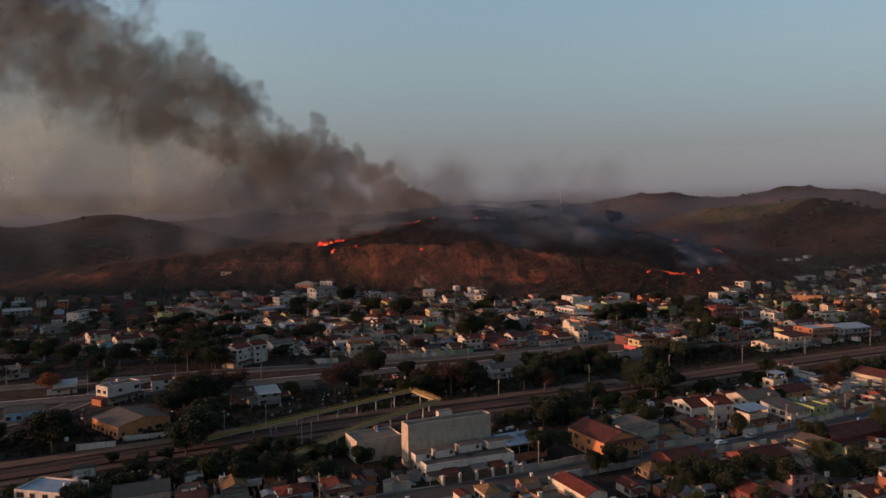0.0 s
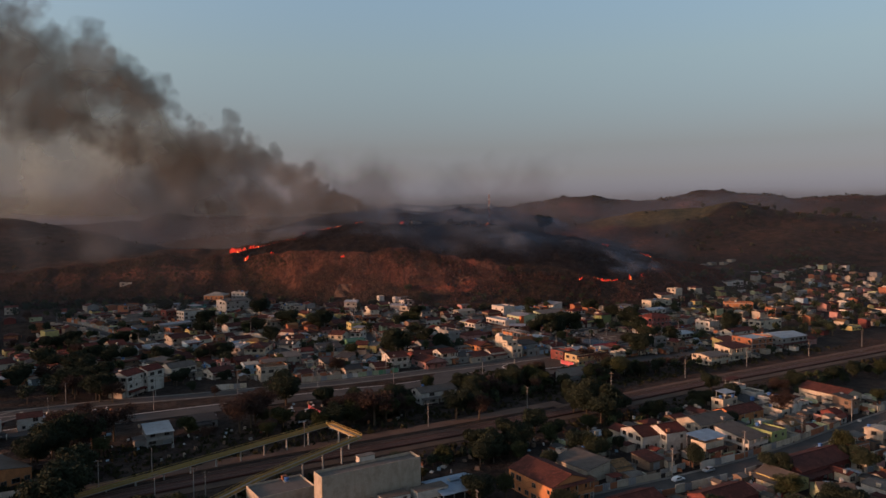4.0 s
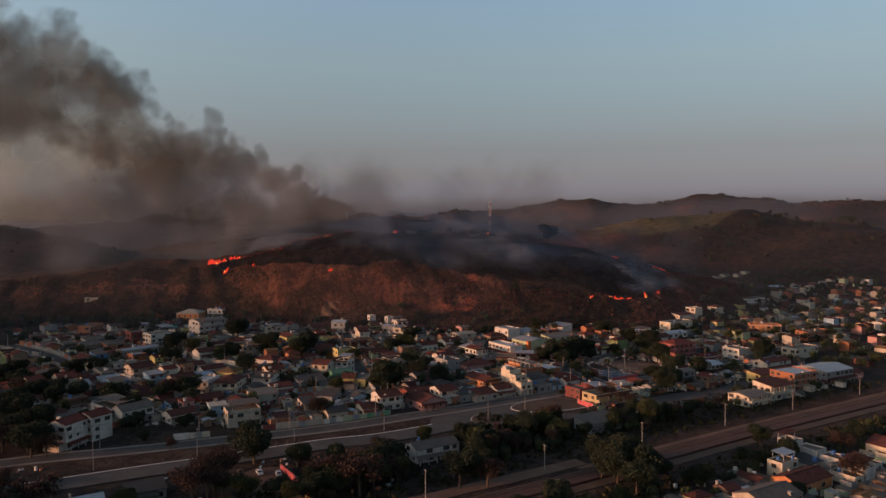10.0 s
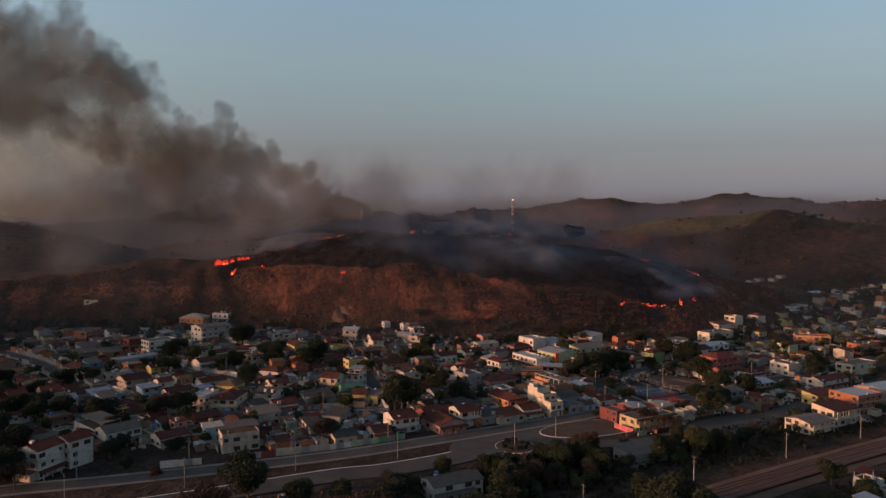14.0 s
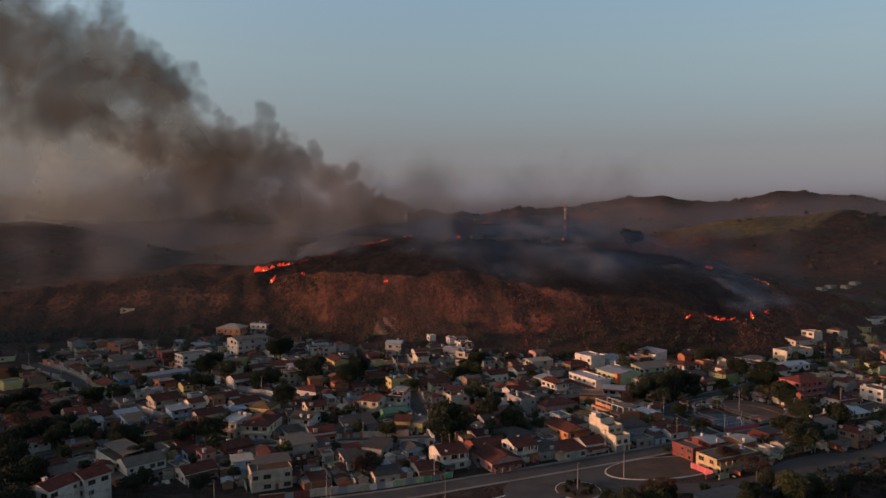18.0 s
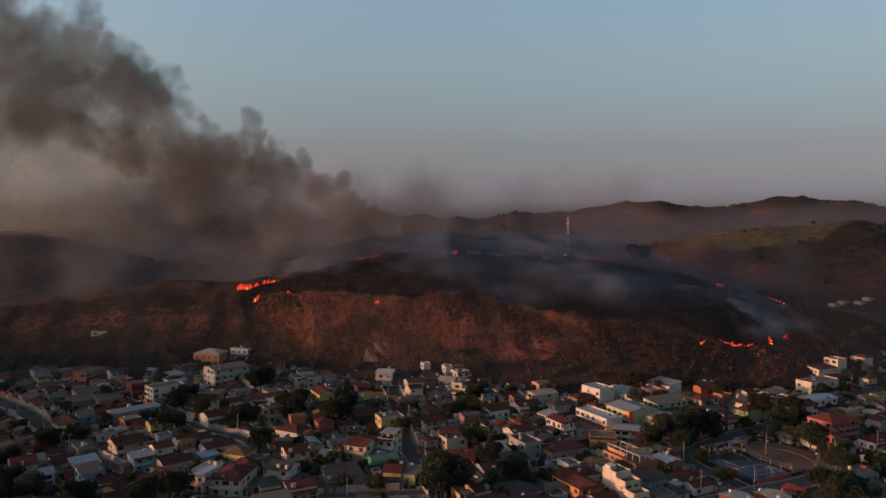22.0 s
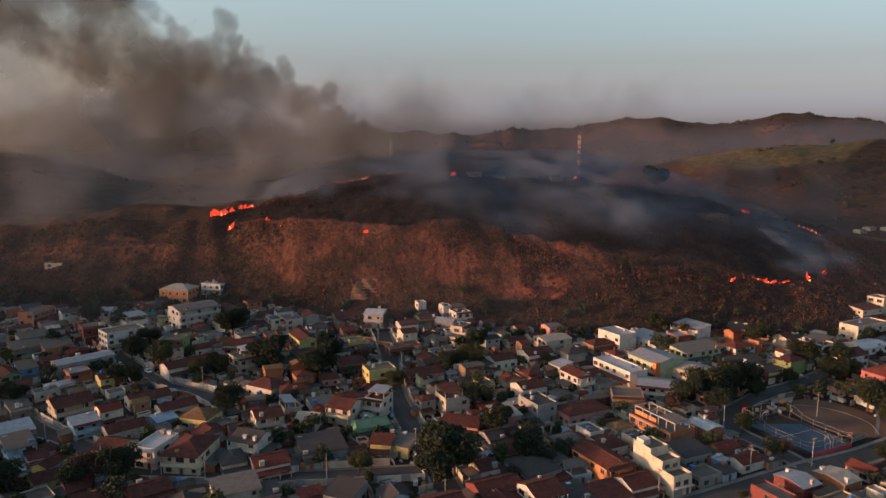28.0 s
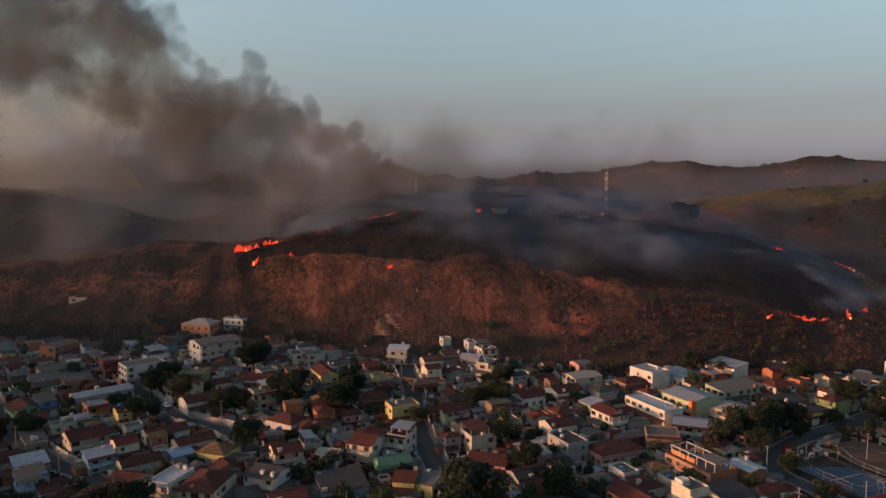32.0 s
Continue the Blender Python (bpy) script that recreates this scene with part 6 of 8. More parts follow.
tree(-59, 477, 10.1, "dark")
for x, y, h, k in ((-109, 355, 9, "dry"), (-118, 361, 11, "dark"), (-124, 383, 11, "dark"), (-140, 403, 12, "dark"), (-143, 430, 10, "dark"), (-126, 428, 10, "dark"), (-148, 457, 9, "dark"), (-159, 448, 11, "dark"),
                   (-108, 423, 10, "dark"), (-89, 381, 6, "dark"), (-67, 359, 5, "dry"), (-79, 368, 5, "dark"), (-173, 473, 11, "dark"), (-95, 407, 8, "dark"), (-132, 372, 12, "dark"), (-150, 388, 11, "dry"), (-165, 420, 12, "dark"),
                   (-108, 229, 4, "dark"), (-98, 228, 4.5, "olive"), (-91, 230, 5, "dark"), (-61, 212, 7, "dark"), (-53, 214, 7.5, "dark"), (-86, 252, 9, "dark"), (-88, 262, 11, "dark"), (-104, 283, 10, "dark"),
                   (-168, 368, 11, "dark"), (-159, 380, 12, "dark"), (-159, 327, 8, "olive"), (-107, 318, 10, "dry"), (-114, 310, 9, "dark"), (-230, 383, 11, "dark"), (-212, 378, 12, "dark"), (-196, 372, 11, "dark"), (-44, 232, 6, "dark"),
                   (75, 209, 8, "dark"), (81, 204, 9, "dark"), (91, 213, 7, "dark"), (97, 204, 9, "dark"), (113, 208, 8, "dark"), (120, 226, 7, "olive"), (128, 210, 8, "dark"), (66, 211, 6, "olive"), (72, 268, 8, "dark"), (76, 262, 7, "dark"), (58, 256, 6, "dark")):
    tree(x, y, h, k)
tree(-53, 518, 12.3, "dark")
tree(-51, 526, 10.1, "dark")
tree(-30, 509, 12.3, "dark")
tree(-28, 526, 10.1, "dark")
tree(0, 499, 7.8, "olive")
tree(-103, 501, 10.1, "dark")
tree(-110, 527, 10.1, "dark")
tree(-96, 519, 10.1, "olive")
tree(-109, 543, 7.8, "dark")
tree(-71, 512, 9.0, "dark")
tree(-78, 510, 7.8, "olive")
tree(30, 517, 10.1, "olive")
tree(23, 514, 9.0, "dark")
tree(34, 456, 10.1, "dark")
tree(30, 479, 9.0, "dark")
tree(19, 431, 14.6, "dark")
tree(15, 438, 12.3, "dark")
tree(13, 424, 11.2, "dark")
tree(-9, 431, 7.8, "olive")
tree(-83, 427, 10.1, "dry")
tree(-78, 430, 10.1, "dark")
tree(-88, 426, 9.0, "dark")
tree(106, 479, 10.1, "dark")
tree(116, 484, 12.3, "dark")
tree(127, 489, 11.2, "dark")
tree(136, 494, 10.1, "dark")
tree(115, 472, 9.0, "dark")
tree(121.6, 439.4, 6.4, "dry")
tree(149.5, 429.6, 9.5, "dark")
tree(149.6, 413.8, 10.5, "dark")
tree(155.0, 419.0, 9.5, "dark")
tree(171.0, 463.0, 7.0, "olive")
tree(151.6, 486.0, 5.5, "olive")
tree(136.5, 487.5, 6.0, "dark")
tree(117.6, 457.6, 6.5, "olive")
tree(98.0, 415.6, 2.8, "olive", 1.3)
tree(169, 515, 10.1, "dark")
tree(182, 512, 10.1, "dark")
tree(182, 504, 7.8, "olive")
tree(159, 535, 10.1, "dark")
tree(121, 553, 7.8, "dark")
tree(5, 569, 6.7, "dark")
tree(155, 499, 5.6, "olive")
tree(175, 478, 10.1, "dark")
tree(-75, 553, 11.2, "dark")
tree(-73, 563, 10.1, "dark")
tree(-174, 601, 7.8, "dark")
tree(-144, 568, 9.0, "dark")
tree(34, 536, 9.0, "dark")
tree(42, 569, 7.8, "dark")
tree(-34, 341, 13.4, "dark")
tree(129, 494, 11.2, "dark")
tree(171, 474, 11.2, "dark")
tree(167, 446, 10.1, "dark")
tree(234, 475, 11.2, "dark")
tree(349, 615, 10.1, "dark")
tree(-67, 384, 5.6, "dark")
tree(174, 502, 9.0, "dark")
tree(41, 438, 10.1, "dark")
tree(-15, 393, 9.0, "dry")
tree(-87, 385, 6.7, "dark")
tree(-134, 423, 10.1, "dark")
tree(-145, 424, 10.1, "dark")
tree(156, 422, 10.1, "dark")
tree(179, 442, 10.1, "dark")
tree(115, 400, 7.8, "dry")
tree(120, 389, 7.8, "dry")
for x, y, h in ((87, 310, 12), (94, 306, 12.5), (91, 316, 13), (85, 321, 11), (97, 314, 11), (92, 300, 10), (100, 307, 9), (83, 314, 9)):
    tree(x, y, h, "dark", 0.95)
tree(-43, 317, 12.3, "dry")
tree(-42, 328, 11.2, "dry")
tree(-178, 319, 10.1, "rust")
tree(-99, 294, 12.3, "dry")
tree(-102, 286, 13.4, "dark")
tree(-107, 275, 11.2, "dark")
tree(-84, 246, 12.3, "dark")
tree(-86, 235, 11.2, "dark")
tree(-4, 317, 10.1, "dry")
tree(9, 326, 10.1, "dark")
tree(37, 274, 7.8, "dark")
tree(61, 289, 9.0, "dark")
tree(50, 281, 9.0, "dark")
tree(-38, 210, 7.8, "dark")
tree(-32, 210, 6.7, "dark")
tree(-46, 215, 7.8, "dark")
tree(125, 240, 7.8, "dark")
tree(164, 302, 9.0, "dry")
tree(72, 204, 6.7, "dark")
tree(69, 209, 6.7, "dark")
tree(81, 201, 6.7, "dark")
tree(98, 204, 7.8, "dark")
tree(125, 211, 9.0, "dark")
tree(8, 223, 4.5, "olive")
tree(47, 217, 6.7, "dark")
tree(54, 221, 6.7, "dark")
tree(-26, 224, 6.7, "dark")
tree(171, 713, 15.7, "dark")
tree(-137, 604, 7.8, "rust")
tree(31, 578, 6.7, "olive")
tree(112, 586, 6.7, "olive")
tree(-105, 299, 12.3, "dry")
tree(-96, 296, 11.2, "dark")
tree(-91, 303, 12.3, "dry")
tree(-44, 312, 11.2, "dry")
tree(-47, 306, 12.3, "dry")
tree(-7, 312, 12.3, "dry")
tree(3, 309, 13.4, "dry")
tree(35, 312, 11.2, "dark")
tree(44, 311, 10.1, "dry")
tree(90, 301, 10.1, "dark")
tree(41, 269, 9.0, "dark")
tree(51, 274, 9.0, "dark")
tree(31, 232, 9.0, "dark")
tree(40, 236, 6.7, "olive")
tree(153, 338, 7.8, "dark")
tree(178, 327, 7.8, "dry")
tree(-134, 241, 13.4, "dark")
tree(-154, 412, 10.1, "dark")
tree(-139, 396, 11.2, "dark")
tree(-125, 387, 10.1, "dark")
tree(-128, 364, 10.1, "dry")
tree(-115, 357, 11.2, "dark")
tree(-140, 440, 9.0, "dark")
tree(-180, 465, 10.1, "dark")
tree(-154, 440, 10.1, "dry")
tree(-147, 482, 9.0, "dark")
tree(-137, 485, 9.0, "dark")

grove(-205, 110, 395, 580, 75, ("dark", "dark", "olive", "dry"), 5, 8.5, below_hill, 0.0, True)
grove(110, 265, 400, 560, 28, ("dark", "dark", "olive"), 5, 8, below_hill, 0.6, True)
KNOLL_TREES = ((507, 963), (522, 962), (636, 966), (645, 957), (564, 955), (583, 933), (461, 965), (458, 918), (412, 939))
north_belt = lambda x, y: 15 < (y - 281 - 0.44 * x) * 0.915 < 54
grove(-20, 150, 285, 400, 75, ("dark", "dark", "dry", "olive"), 5, 10, north_belt)
grove(-230, -20, 190, 330, 32, ("dark", "dry", "olive"), 5, 9, lambda x, y: 22 < (y - 281 - 0.44 * x) * 0.915 < 50)
south_belt = lambda x, y: -34 < (y - 281 - 0.44 * x) * 0.915 < -11
grove(-140, 260, 190, 400, 45, ("dark", "dark", "olive"), 4, 8, south_belt, 0.8)
grove(-130, 240, 165, 330, 40, ("dark", "olive", "dark"), 5, 9, lambda x, y: (y - 281 - 0.44 * x) < -40, 0.8)
grove(12, 250, 290, 420, 120, ("dark", "dark", "olive", "dry"), 2.5, 5, north_belt, 0.5, True)
grove(-160, 270, 190, 410, 110, ("dark", "dark", "olive"), 2.5, 4.5, south_belt, 0.5, True)
grove(-190, -30, 170, 262, 90, ("dark", "dark", "olive"), 2.5, 5.5, south_belt, 0.4, True)
grove(-210, -118, 205, 268, 60, ("dark", "olive", "dry"), 1.8, 3.6, lambda x, y: 10 < (y - 281 - 0.44 * x) * 0.915 < 40, 0.6, True)
grove(-260, -90, 330, 400, 60, ("dark", "dark", "dry"), 6, 10, lambda x, y: y > 352 + 0.3 * (x + 112), 1, True)
grove(-400, -205, 360, 590, 150, ("dark", "olive", "dry"), 5, 9, below_hill, 0.5, True)
grove(-205, 265, 395, 580, 150, ("dark", "dark", "olive"), 3, 5.5, below_hill, 0.2, True)
grove(252, 530, 430, 830, 330, ("dark", "dark", "olive"), 4, 9, lambda x, y: 388 + 0.43 * (x - 150) < y < np.interp(x, (250, 288, 344, 445, 520), (592, 626, 680, 815, 840)), 0.4, True)
grove(-330, 40, 560, 618, 130, ("dark", "dark", "olive", "dry"), 3, 6.5, lambda x, y: -0.2 < hill_s(x, y) < 0.03 + 0.05 * (x < -60), 0.6, True)
grove(40, 330, 535, 640, 70, ("dark", "olive", "dry"), 2.5, 5.5, lambda x, y: -0.2 < hill_s(x, y) < 0.05, 0.6, True)
grove(55, 175, 556, 610, 26, ("dry", "dry", "olive"), 2, 4.5, lambda x, y: 0.05 < hill_s(x, y) < 0.2, 1, True)
grove(420, 760, 850, 1150, 60, ("dark", "dark", "olive"), 6, 12, lambda x, y: y > 1500 - 0.8 * x, 1, True)
grove(56, 112, 722, 752, 18, ("dark", "dark", "dry"), 4, 8, lambda x, y: True, 1.5, True)
for x, y in KNOLL_TREES:
    for k in range(3):
        far_tree(x + rnd.uniform(-9, 9), y + rnd.uniform(-9, 9), rnd.uniform(9, 15), "dark")
me = bpy.data.meshes.new("far_trees")
me.from_pydata(FT_V, [], FT_F)
for k in FT_MATS:
    me.materials.append(MATS[k])
me.polygons.foreach_set("material_index", FT_M)
tagged(new("far_trees", me), "dark bushes and small trees among the outer houses and slopes", "trees", kind="stuff")

# small clutter in the yards: crates, tarpaulins, tubs, stacks of blocks
CL_V, CL_F, CL_M = [], [], []
CL_MATS = ["wall_white", "wall_grey", "wall_brown", "roof_dark", "roof_fibro", "wall_beige", "wall_brick", "roof_whiteroof", "roof_terra", "wall_ltblue"]
for x0, x1, y0, y1, n in ((-205, 120, 390, 580, 5200), (120, 255, 400, 560, 1500), (55, 215, 195, 325, 1100), (-170, 40, 178, 345, 700)):
    for k in range(n):
        x, y = rnd.uniform(x0, x1), rnd.uniform(y0, y1)
        if y0 > 300 and not below_hill(x, y) or not free(x, y, 0.35):
            continue
        a, b, h, tn, z = rnd.uniform(0.25, 0.9), rnd.uniform(0.25, 0.7), rnd.uniform(0.3, 1.3), rnd.uniform(0, 3.14), zat(x, y)
        c, q, i, g = math.cos(tn), math.sin(tn), len(CL_V), rnd.uniform(0.6, 1.0)
        CL_V.extend((x + u * a * c - v * b * q, y + u * a * q + v * b * c, z + w) for w, f in ((-0.2, 1.0), (h, g)) for u, v in ((-f, -f), (f, -f), (f, f), (-f, f)))
        CL_F.extend((i + e, i + f, i + r, i + t) for e, f, r, t in ((4, 5, 6, 7), (0, 1, 5, 4), (1, 2, 6, 5), (2, 3, 7, 6), (3, 0, 4, 7)))
        CL_M.extend([rnd.randrange(len(CL_MATS))] * 5)
TB_V, TB_F, TB_M = [], [], []
TB_MATS = ["wall_white", "wall_white", "wall_grey", "wall_beige", "tank_blue", "wall_brick"]
tb = random.Random(61)
for x, y, rot, w, d, z in TOPS:
    for k in range(tb.choice((0, 0, 1, 1, 2)) if z < 80 else 0):
        c, q = math.cos(radians(rot)), math.sin(radians(rot))
        u, v, a, b, h = tb.uniform(-0.5, 0.5) * (w - 1.2), tb.choice((-1, 1, 1)) * (d / 2 - 0.7), tb.uniform(0.3, 0.75), tb.uniform(0.3, 0.6), tb.uniform(0.7, 1.6)
        for lo, hi, e in ((-0.6, h, 0.0), (h, h + 0.12, 0.12)):
            j = len(TB_V)
            TB_V.extend((x + (u + m * (a + e)) * c - (v + n * (b + e)) * q, y + (u + m * (a + e)) * q + (v + n * (b + e)) * c, z + t) for t in (lo, hi) for m, n in ((-1, -1), (1, -1), (1, 1), (-1, 1)))
            TB_F.extend(tuple(j + p for p in g) for g in ((4, 5, 6, 7), (3, 2, 1, 0), (0, 1, 5, 4), (1, 2, 6, 5), (2, 3, 7, 6), (3, 0, 4, 7)))
        TB_M.extend([tb.randrange(len(TB_MATS))] * 12)
me = bpy.data.meshes.new("rooftop_turrets")
me.from_pydata(TB_V, [], TB_F)
for k in TB_MATS:
    me.materials.append(MATS[k])
me.polygons.foreach_set("material_index", TB_M)
tagged(new("rooftop_turrets", me), "small capped chimneys and tank boxes on the house roofs", "rooftop clutter", kind="stuff")
me = bpy.data.meshes.new("yard_clutter")
me.from_pydata(CL_V, [], CL_F)
for k in CL_MATS:
    me.materials.append(MATS[k])
me.polygons.foreach_set("material_index", CL_M)
tagged(new("yard_clutter", me), "crates, tubs, tarpaulins and block stacks in the yards", "clutter", kind="stuff")

# ---------- scrub and dry grass on the slopes ----------
def brush(name, mat, label, spots, size, blades, height, seed):
    r = random.Random(seed)
    V, F = [], []
    for x, y, z, k in spots:
        for b in range(blades):
            a = r.uniform(0, 2 * math.pi)
            q = size * k * r.random() ** 0.6
            p = Vector((x + math.cos(a) * q, y + math.sin(a) * q, z - 0.2))
            hgt = height * k * r.uniform(0.45, 1.1) * (1.15 - 0.6 * q / (size * k + 0.01))
            a2 = r.uniform(0, math.pi)
            t = Vector((math.cos(a2), math.sin(a2), 0)) * size * k * r.uniform(0.22, 0.5)
            lean = Vector((r.uniform(-0.4, 0.4), r.uniform(-0.4, 0.4), 0)) * hgt
            i = len(V)
            V += [tuple(p - t), tuple(p + t), tuple(p + t * 0.5 + lean + Vector((0, 0, hgt))), tuple(p - t * 0.7 + lean * 0.6 + Vector((0, 0, hgt * 0.8)))]
            F += [(i, i + 1, i + 2), (i, i + 2, i + 3)]
    me = bpy.data.meshes.new(name)
    me.from_pydata(V, [], F)
    me.materials.append(MATS[mat])
    return tagged(new(name, me), label, "scrub", kind="stuff")


def spots(n, x0, x1, y0, y1, seed, keep):
    r = np.random.RandomState(seed)
    x, y = r.uniform(x0, x1, n), r.uniform(y0, y1, n)
    s = hill_s(x, y)
    ok = keep(x, y, s)
    x, y = x[ok], y[ok]
    return list(zip(x, y, land(x, y), r.uniform(0.5, 1.5, len(x))))


patchy = lambda x, y, k, cut: fbm(x, y, k, 4, 40) > cut
low_edge = lambda x: np.interp(x, BURN_X, BURN_LOW)
brush("dry_scrub", "brush_dry", "dry orange-brown brush on the hillside", spots(110000, -130, 330, 545, 700, 3, lambda x, y, s: (s > 0.0) & (s < low_edge(x) + 0.05) & patchy(x, y, 61, -0.1)), 0.36, 3, 0.6, 5)
brush("red_scrub", "brush_red", "withered dark red brush on the hillside", spots(190000, -330, 330, 545, 720, 13, lambda x, y, s: (s > -0.02) & (s < low_edge(x) + 0.05) & patchy(x, y, 66, -0.3)), 0.38, 2, 0.62, 15)
brush("withered_scrub", "brush_red", "withered knee-high shrubs on the hillside", spots(26000, -130, 330, 545, 690, 33, lambda x, y, s: (s > 0.0) & (s < low_edge(x) + 0.03) & (patchy(x, y, 67, 0.12) | (x > 60) & patchy(x, y, 68, -0.1))), 0.8, 4, 1.5, 34)
brush("pale_grass", "brush_pale", "pale dry grass tussocks on the hillside", spots(60000, -130, 330, 545, 690, 35, lambda x, y, s: (s > 0.0) & (s < low_edge(x)) & patchy(x, y * 0.6, 70, 0.1)), 0.3, 3, 0.75, 36)
brush("green_scrub", "brush_green", "grey-green brush in the gullies", spots(40000, -330, 330, 540, 700, 4, lambda x, y, s: (s > -0.1) & (s < low_edge(x)) & (patchy(x, y, 62, 0.27) | ((x < -60) & patchy(x, y, 65, -0.2)) | ((x > 95) & (s < 0.16) & patchy(x, y, 64, 0.05)) | ((s < 0.07) & patchy(x, y, 71, -0.05)))), 0.6, 4, 1.1, 6)
brush("burnt_scrub", "brush_black", "charred stalks on the burnt slope", spots(5000, -110, 290, 560, 740, 7, lambda x, y, s: (s > low_edge(x) + 0.04) & (s < 1.05)), 0.8, 3, 1.2, 7)
brush("verge_grass", "brush_dry", "dry grass and weeds on the railway verge", spots(110000, -20, 330, 270, 440, 21, lambda x, y, s: (np.abs((y - 281 - 0.44 * x) * 0.915 - 11.5) < np.where(x > 84, 5.0, 0.0)) | (np.abs((y - 281 - 0.44 * x) * 0.915 - 22) < 6) & patchy(x, y, 74, 0.05)), 0.32, 2, 0.4, 22)
brush("valley_scrub", "brush_green", "low dark brush on rough ground", spots(15000, -240, 300, 190, 420, 9, lambda x, y, s: (np.abs((y - 281 - 0.44 * x) * 0.915 - 32) < 16) | (np.abs((y - 281 - 0.44 * x) * 0.915 + 17) < 6)), 1.3, 5, 1.5, 9)
brush("far_scrub", "brush_green", "bushes dotted over the far slopes", spots(9000, -1500, 1900, 760, 2600, 8, lambda x, y, s: patchy(x, y, 63, 0.15) & (land(x, y) > 14)), 3.2, 7, 4.2, 8)


brush("ridge_scrub", "brush_green", "dark scrub dotted over the distant ridge", spots(7000, -700, 2300, 1900, 3150, 18, lambda x, y, s: patchy(x * 0.3, y * 0.3, 69, 0.0) & (land(x, y) > 60)), 6.0, 5, 6.0, 18)


def rock_face(x, y, w, h, layers):
    """Pale bedded rock laid bare in the slope: uneven slabs stepping back uphill."""
    r = random.Random(77)
    ob = thing("rock_face", pose(x, y, zat(x, y), 0, 0, -6), "pale bedded rock face laid bare in the dry slope", "rock")
    for k in range(layers):
        z0, back = h * k / layers - 0.4, 0.80 * h * k / layers
        bm = bmesh.new()
        n, half = 13, w / 2 * (1 - 0.5 * (k / layers) ** 2)
        front = [(-half + 2 * half * i / (n - 1), back + 0.5 * math.sin(i * 0.9 + k) + r.uniform(-0.12, 0.12), z0) for i in range(n)]
        t = h / layers * r.uniform(0.92, 1.0)
        lo, hi = [bm.verts.new(p) for p in front], [bm.verts.new((p[0] * 0.985, p[1] + 0.25, p[2] + t)) for p in front]
        rear = [bm.verts.new((p[0], back + 7, p[2] + t)) for p in front]
        for i in range(n - 1):
            bm.faces.new((lo[i], lo[i + 1], hi[i + 1], hi[i]))
            bm.faces.new((hi[i], hi[i + 1], rear[i + 1], rear[i]))
        part("rock_layer", bm, "rock_pale", ob)
    return ob


rock_face(-17, 587, 16, 9.5, 7)


# ---------- towers on the crest ----------
def lattice(x, y, h, w0, w1, bands, label):
    z = zat(x, y) - 0.3
    ob = thing("radio_tower", pose(x, y, z), label, "radio tower")
    n = 9
    for k in range(n):
        bm = bmesh.new()
        a, b = w0 + (w1 - w0) * k / n, w0 + (w1 - w0) * (k + 1) / n
        z0, z1 = h * k / n, h * (k + 1) / n
        cs = ((-1, -1), (1, -1), (1, 1), (-1, 1))
        for i, (p, q) in enumerate(cs):
            tube(bm, (p * a, q * a, z0), (p * b, q * b, z1), 0.075, n=4)
            p2, q2 = cs[(i + 1) % 4]
            tube(bm, (p * a, q * a, z0), (p2 * b, q2 * b, z1), 0.04, n=3)
            tube(bm, (p2 * a, q2 * a, z0), (p * b, q * b, z1), 0.04, n=3)
        part("lattice_section", bm, bands[k % len(bands)], ob)
    for k, (zz, r) in enumerate(((h - 1.5, 0.9), (h - 4.5, 0.9), (h - 8, 0.7))):
        for a in range(3):
            bm = bmesh.new()
            c = Vector((math.cos(a * 2.1 + k) * r, math.sin(a * 2.1 + k) * r, zz))
            box(bm, c.x - 0.18, c.y - 0.12, zz - 1.0, c.x + 0.18, c.y + 0.12, zz + 1.0)
            part("antenna_panel", bm, "tower_white", ob)
    bm = bmesh.new()
    tube(bm, (0, 0, h), (0, 0, h + 2.5), 0.05, 0.02, 4)
    part("lightning_rod", bm, "steel", ob)
    return ob


lattice(117, 709, 29.5, 0.85, 0.5, ("tower_red", "tower_white"), "tall slim red and white lattice radio tower on the ridge")
lattice(-10, 790, 23, 1.0, 0.7, ("steel",), "grey lattice radio mast behind the ridge")
tower_hut = [house(x, y, r, w, d, 2.5, k, c, rf, "", False) for x, y, r, w, d, k, c, rf in
             ((48, 716, 10, 9, 6, "metal", "white", "metal"), (62, 719, 5, 13, 6, "shed", "beige", "fibro"), (84, 722, -5, 15, 6, "gable", "green", "fibro"), (104, 716, 0, 8, 5, "flat", "grey", "slab"), (-193, 636, 5, 9, 5, "flat", "beige", "slab"))]


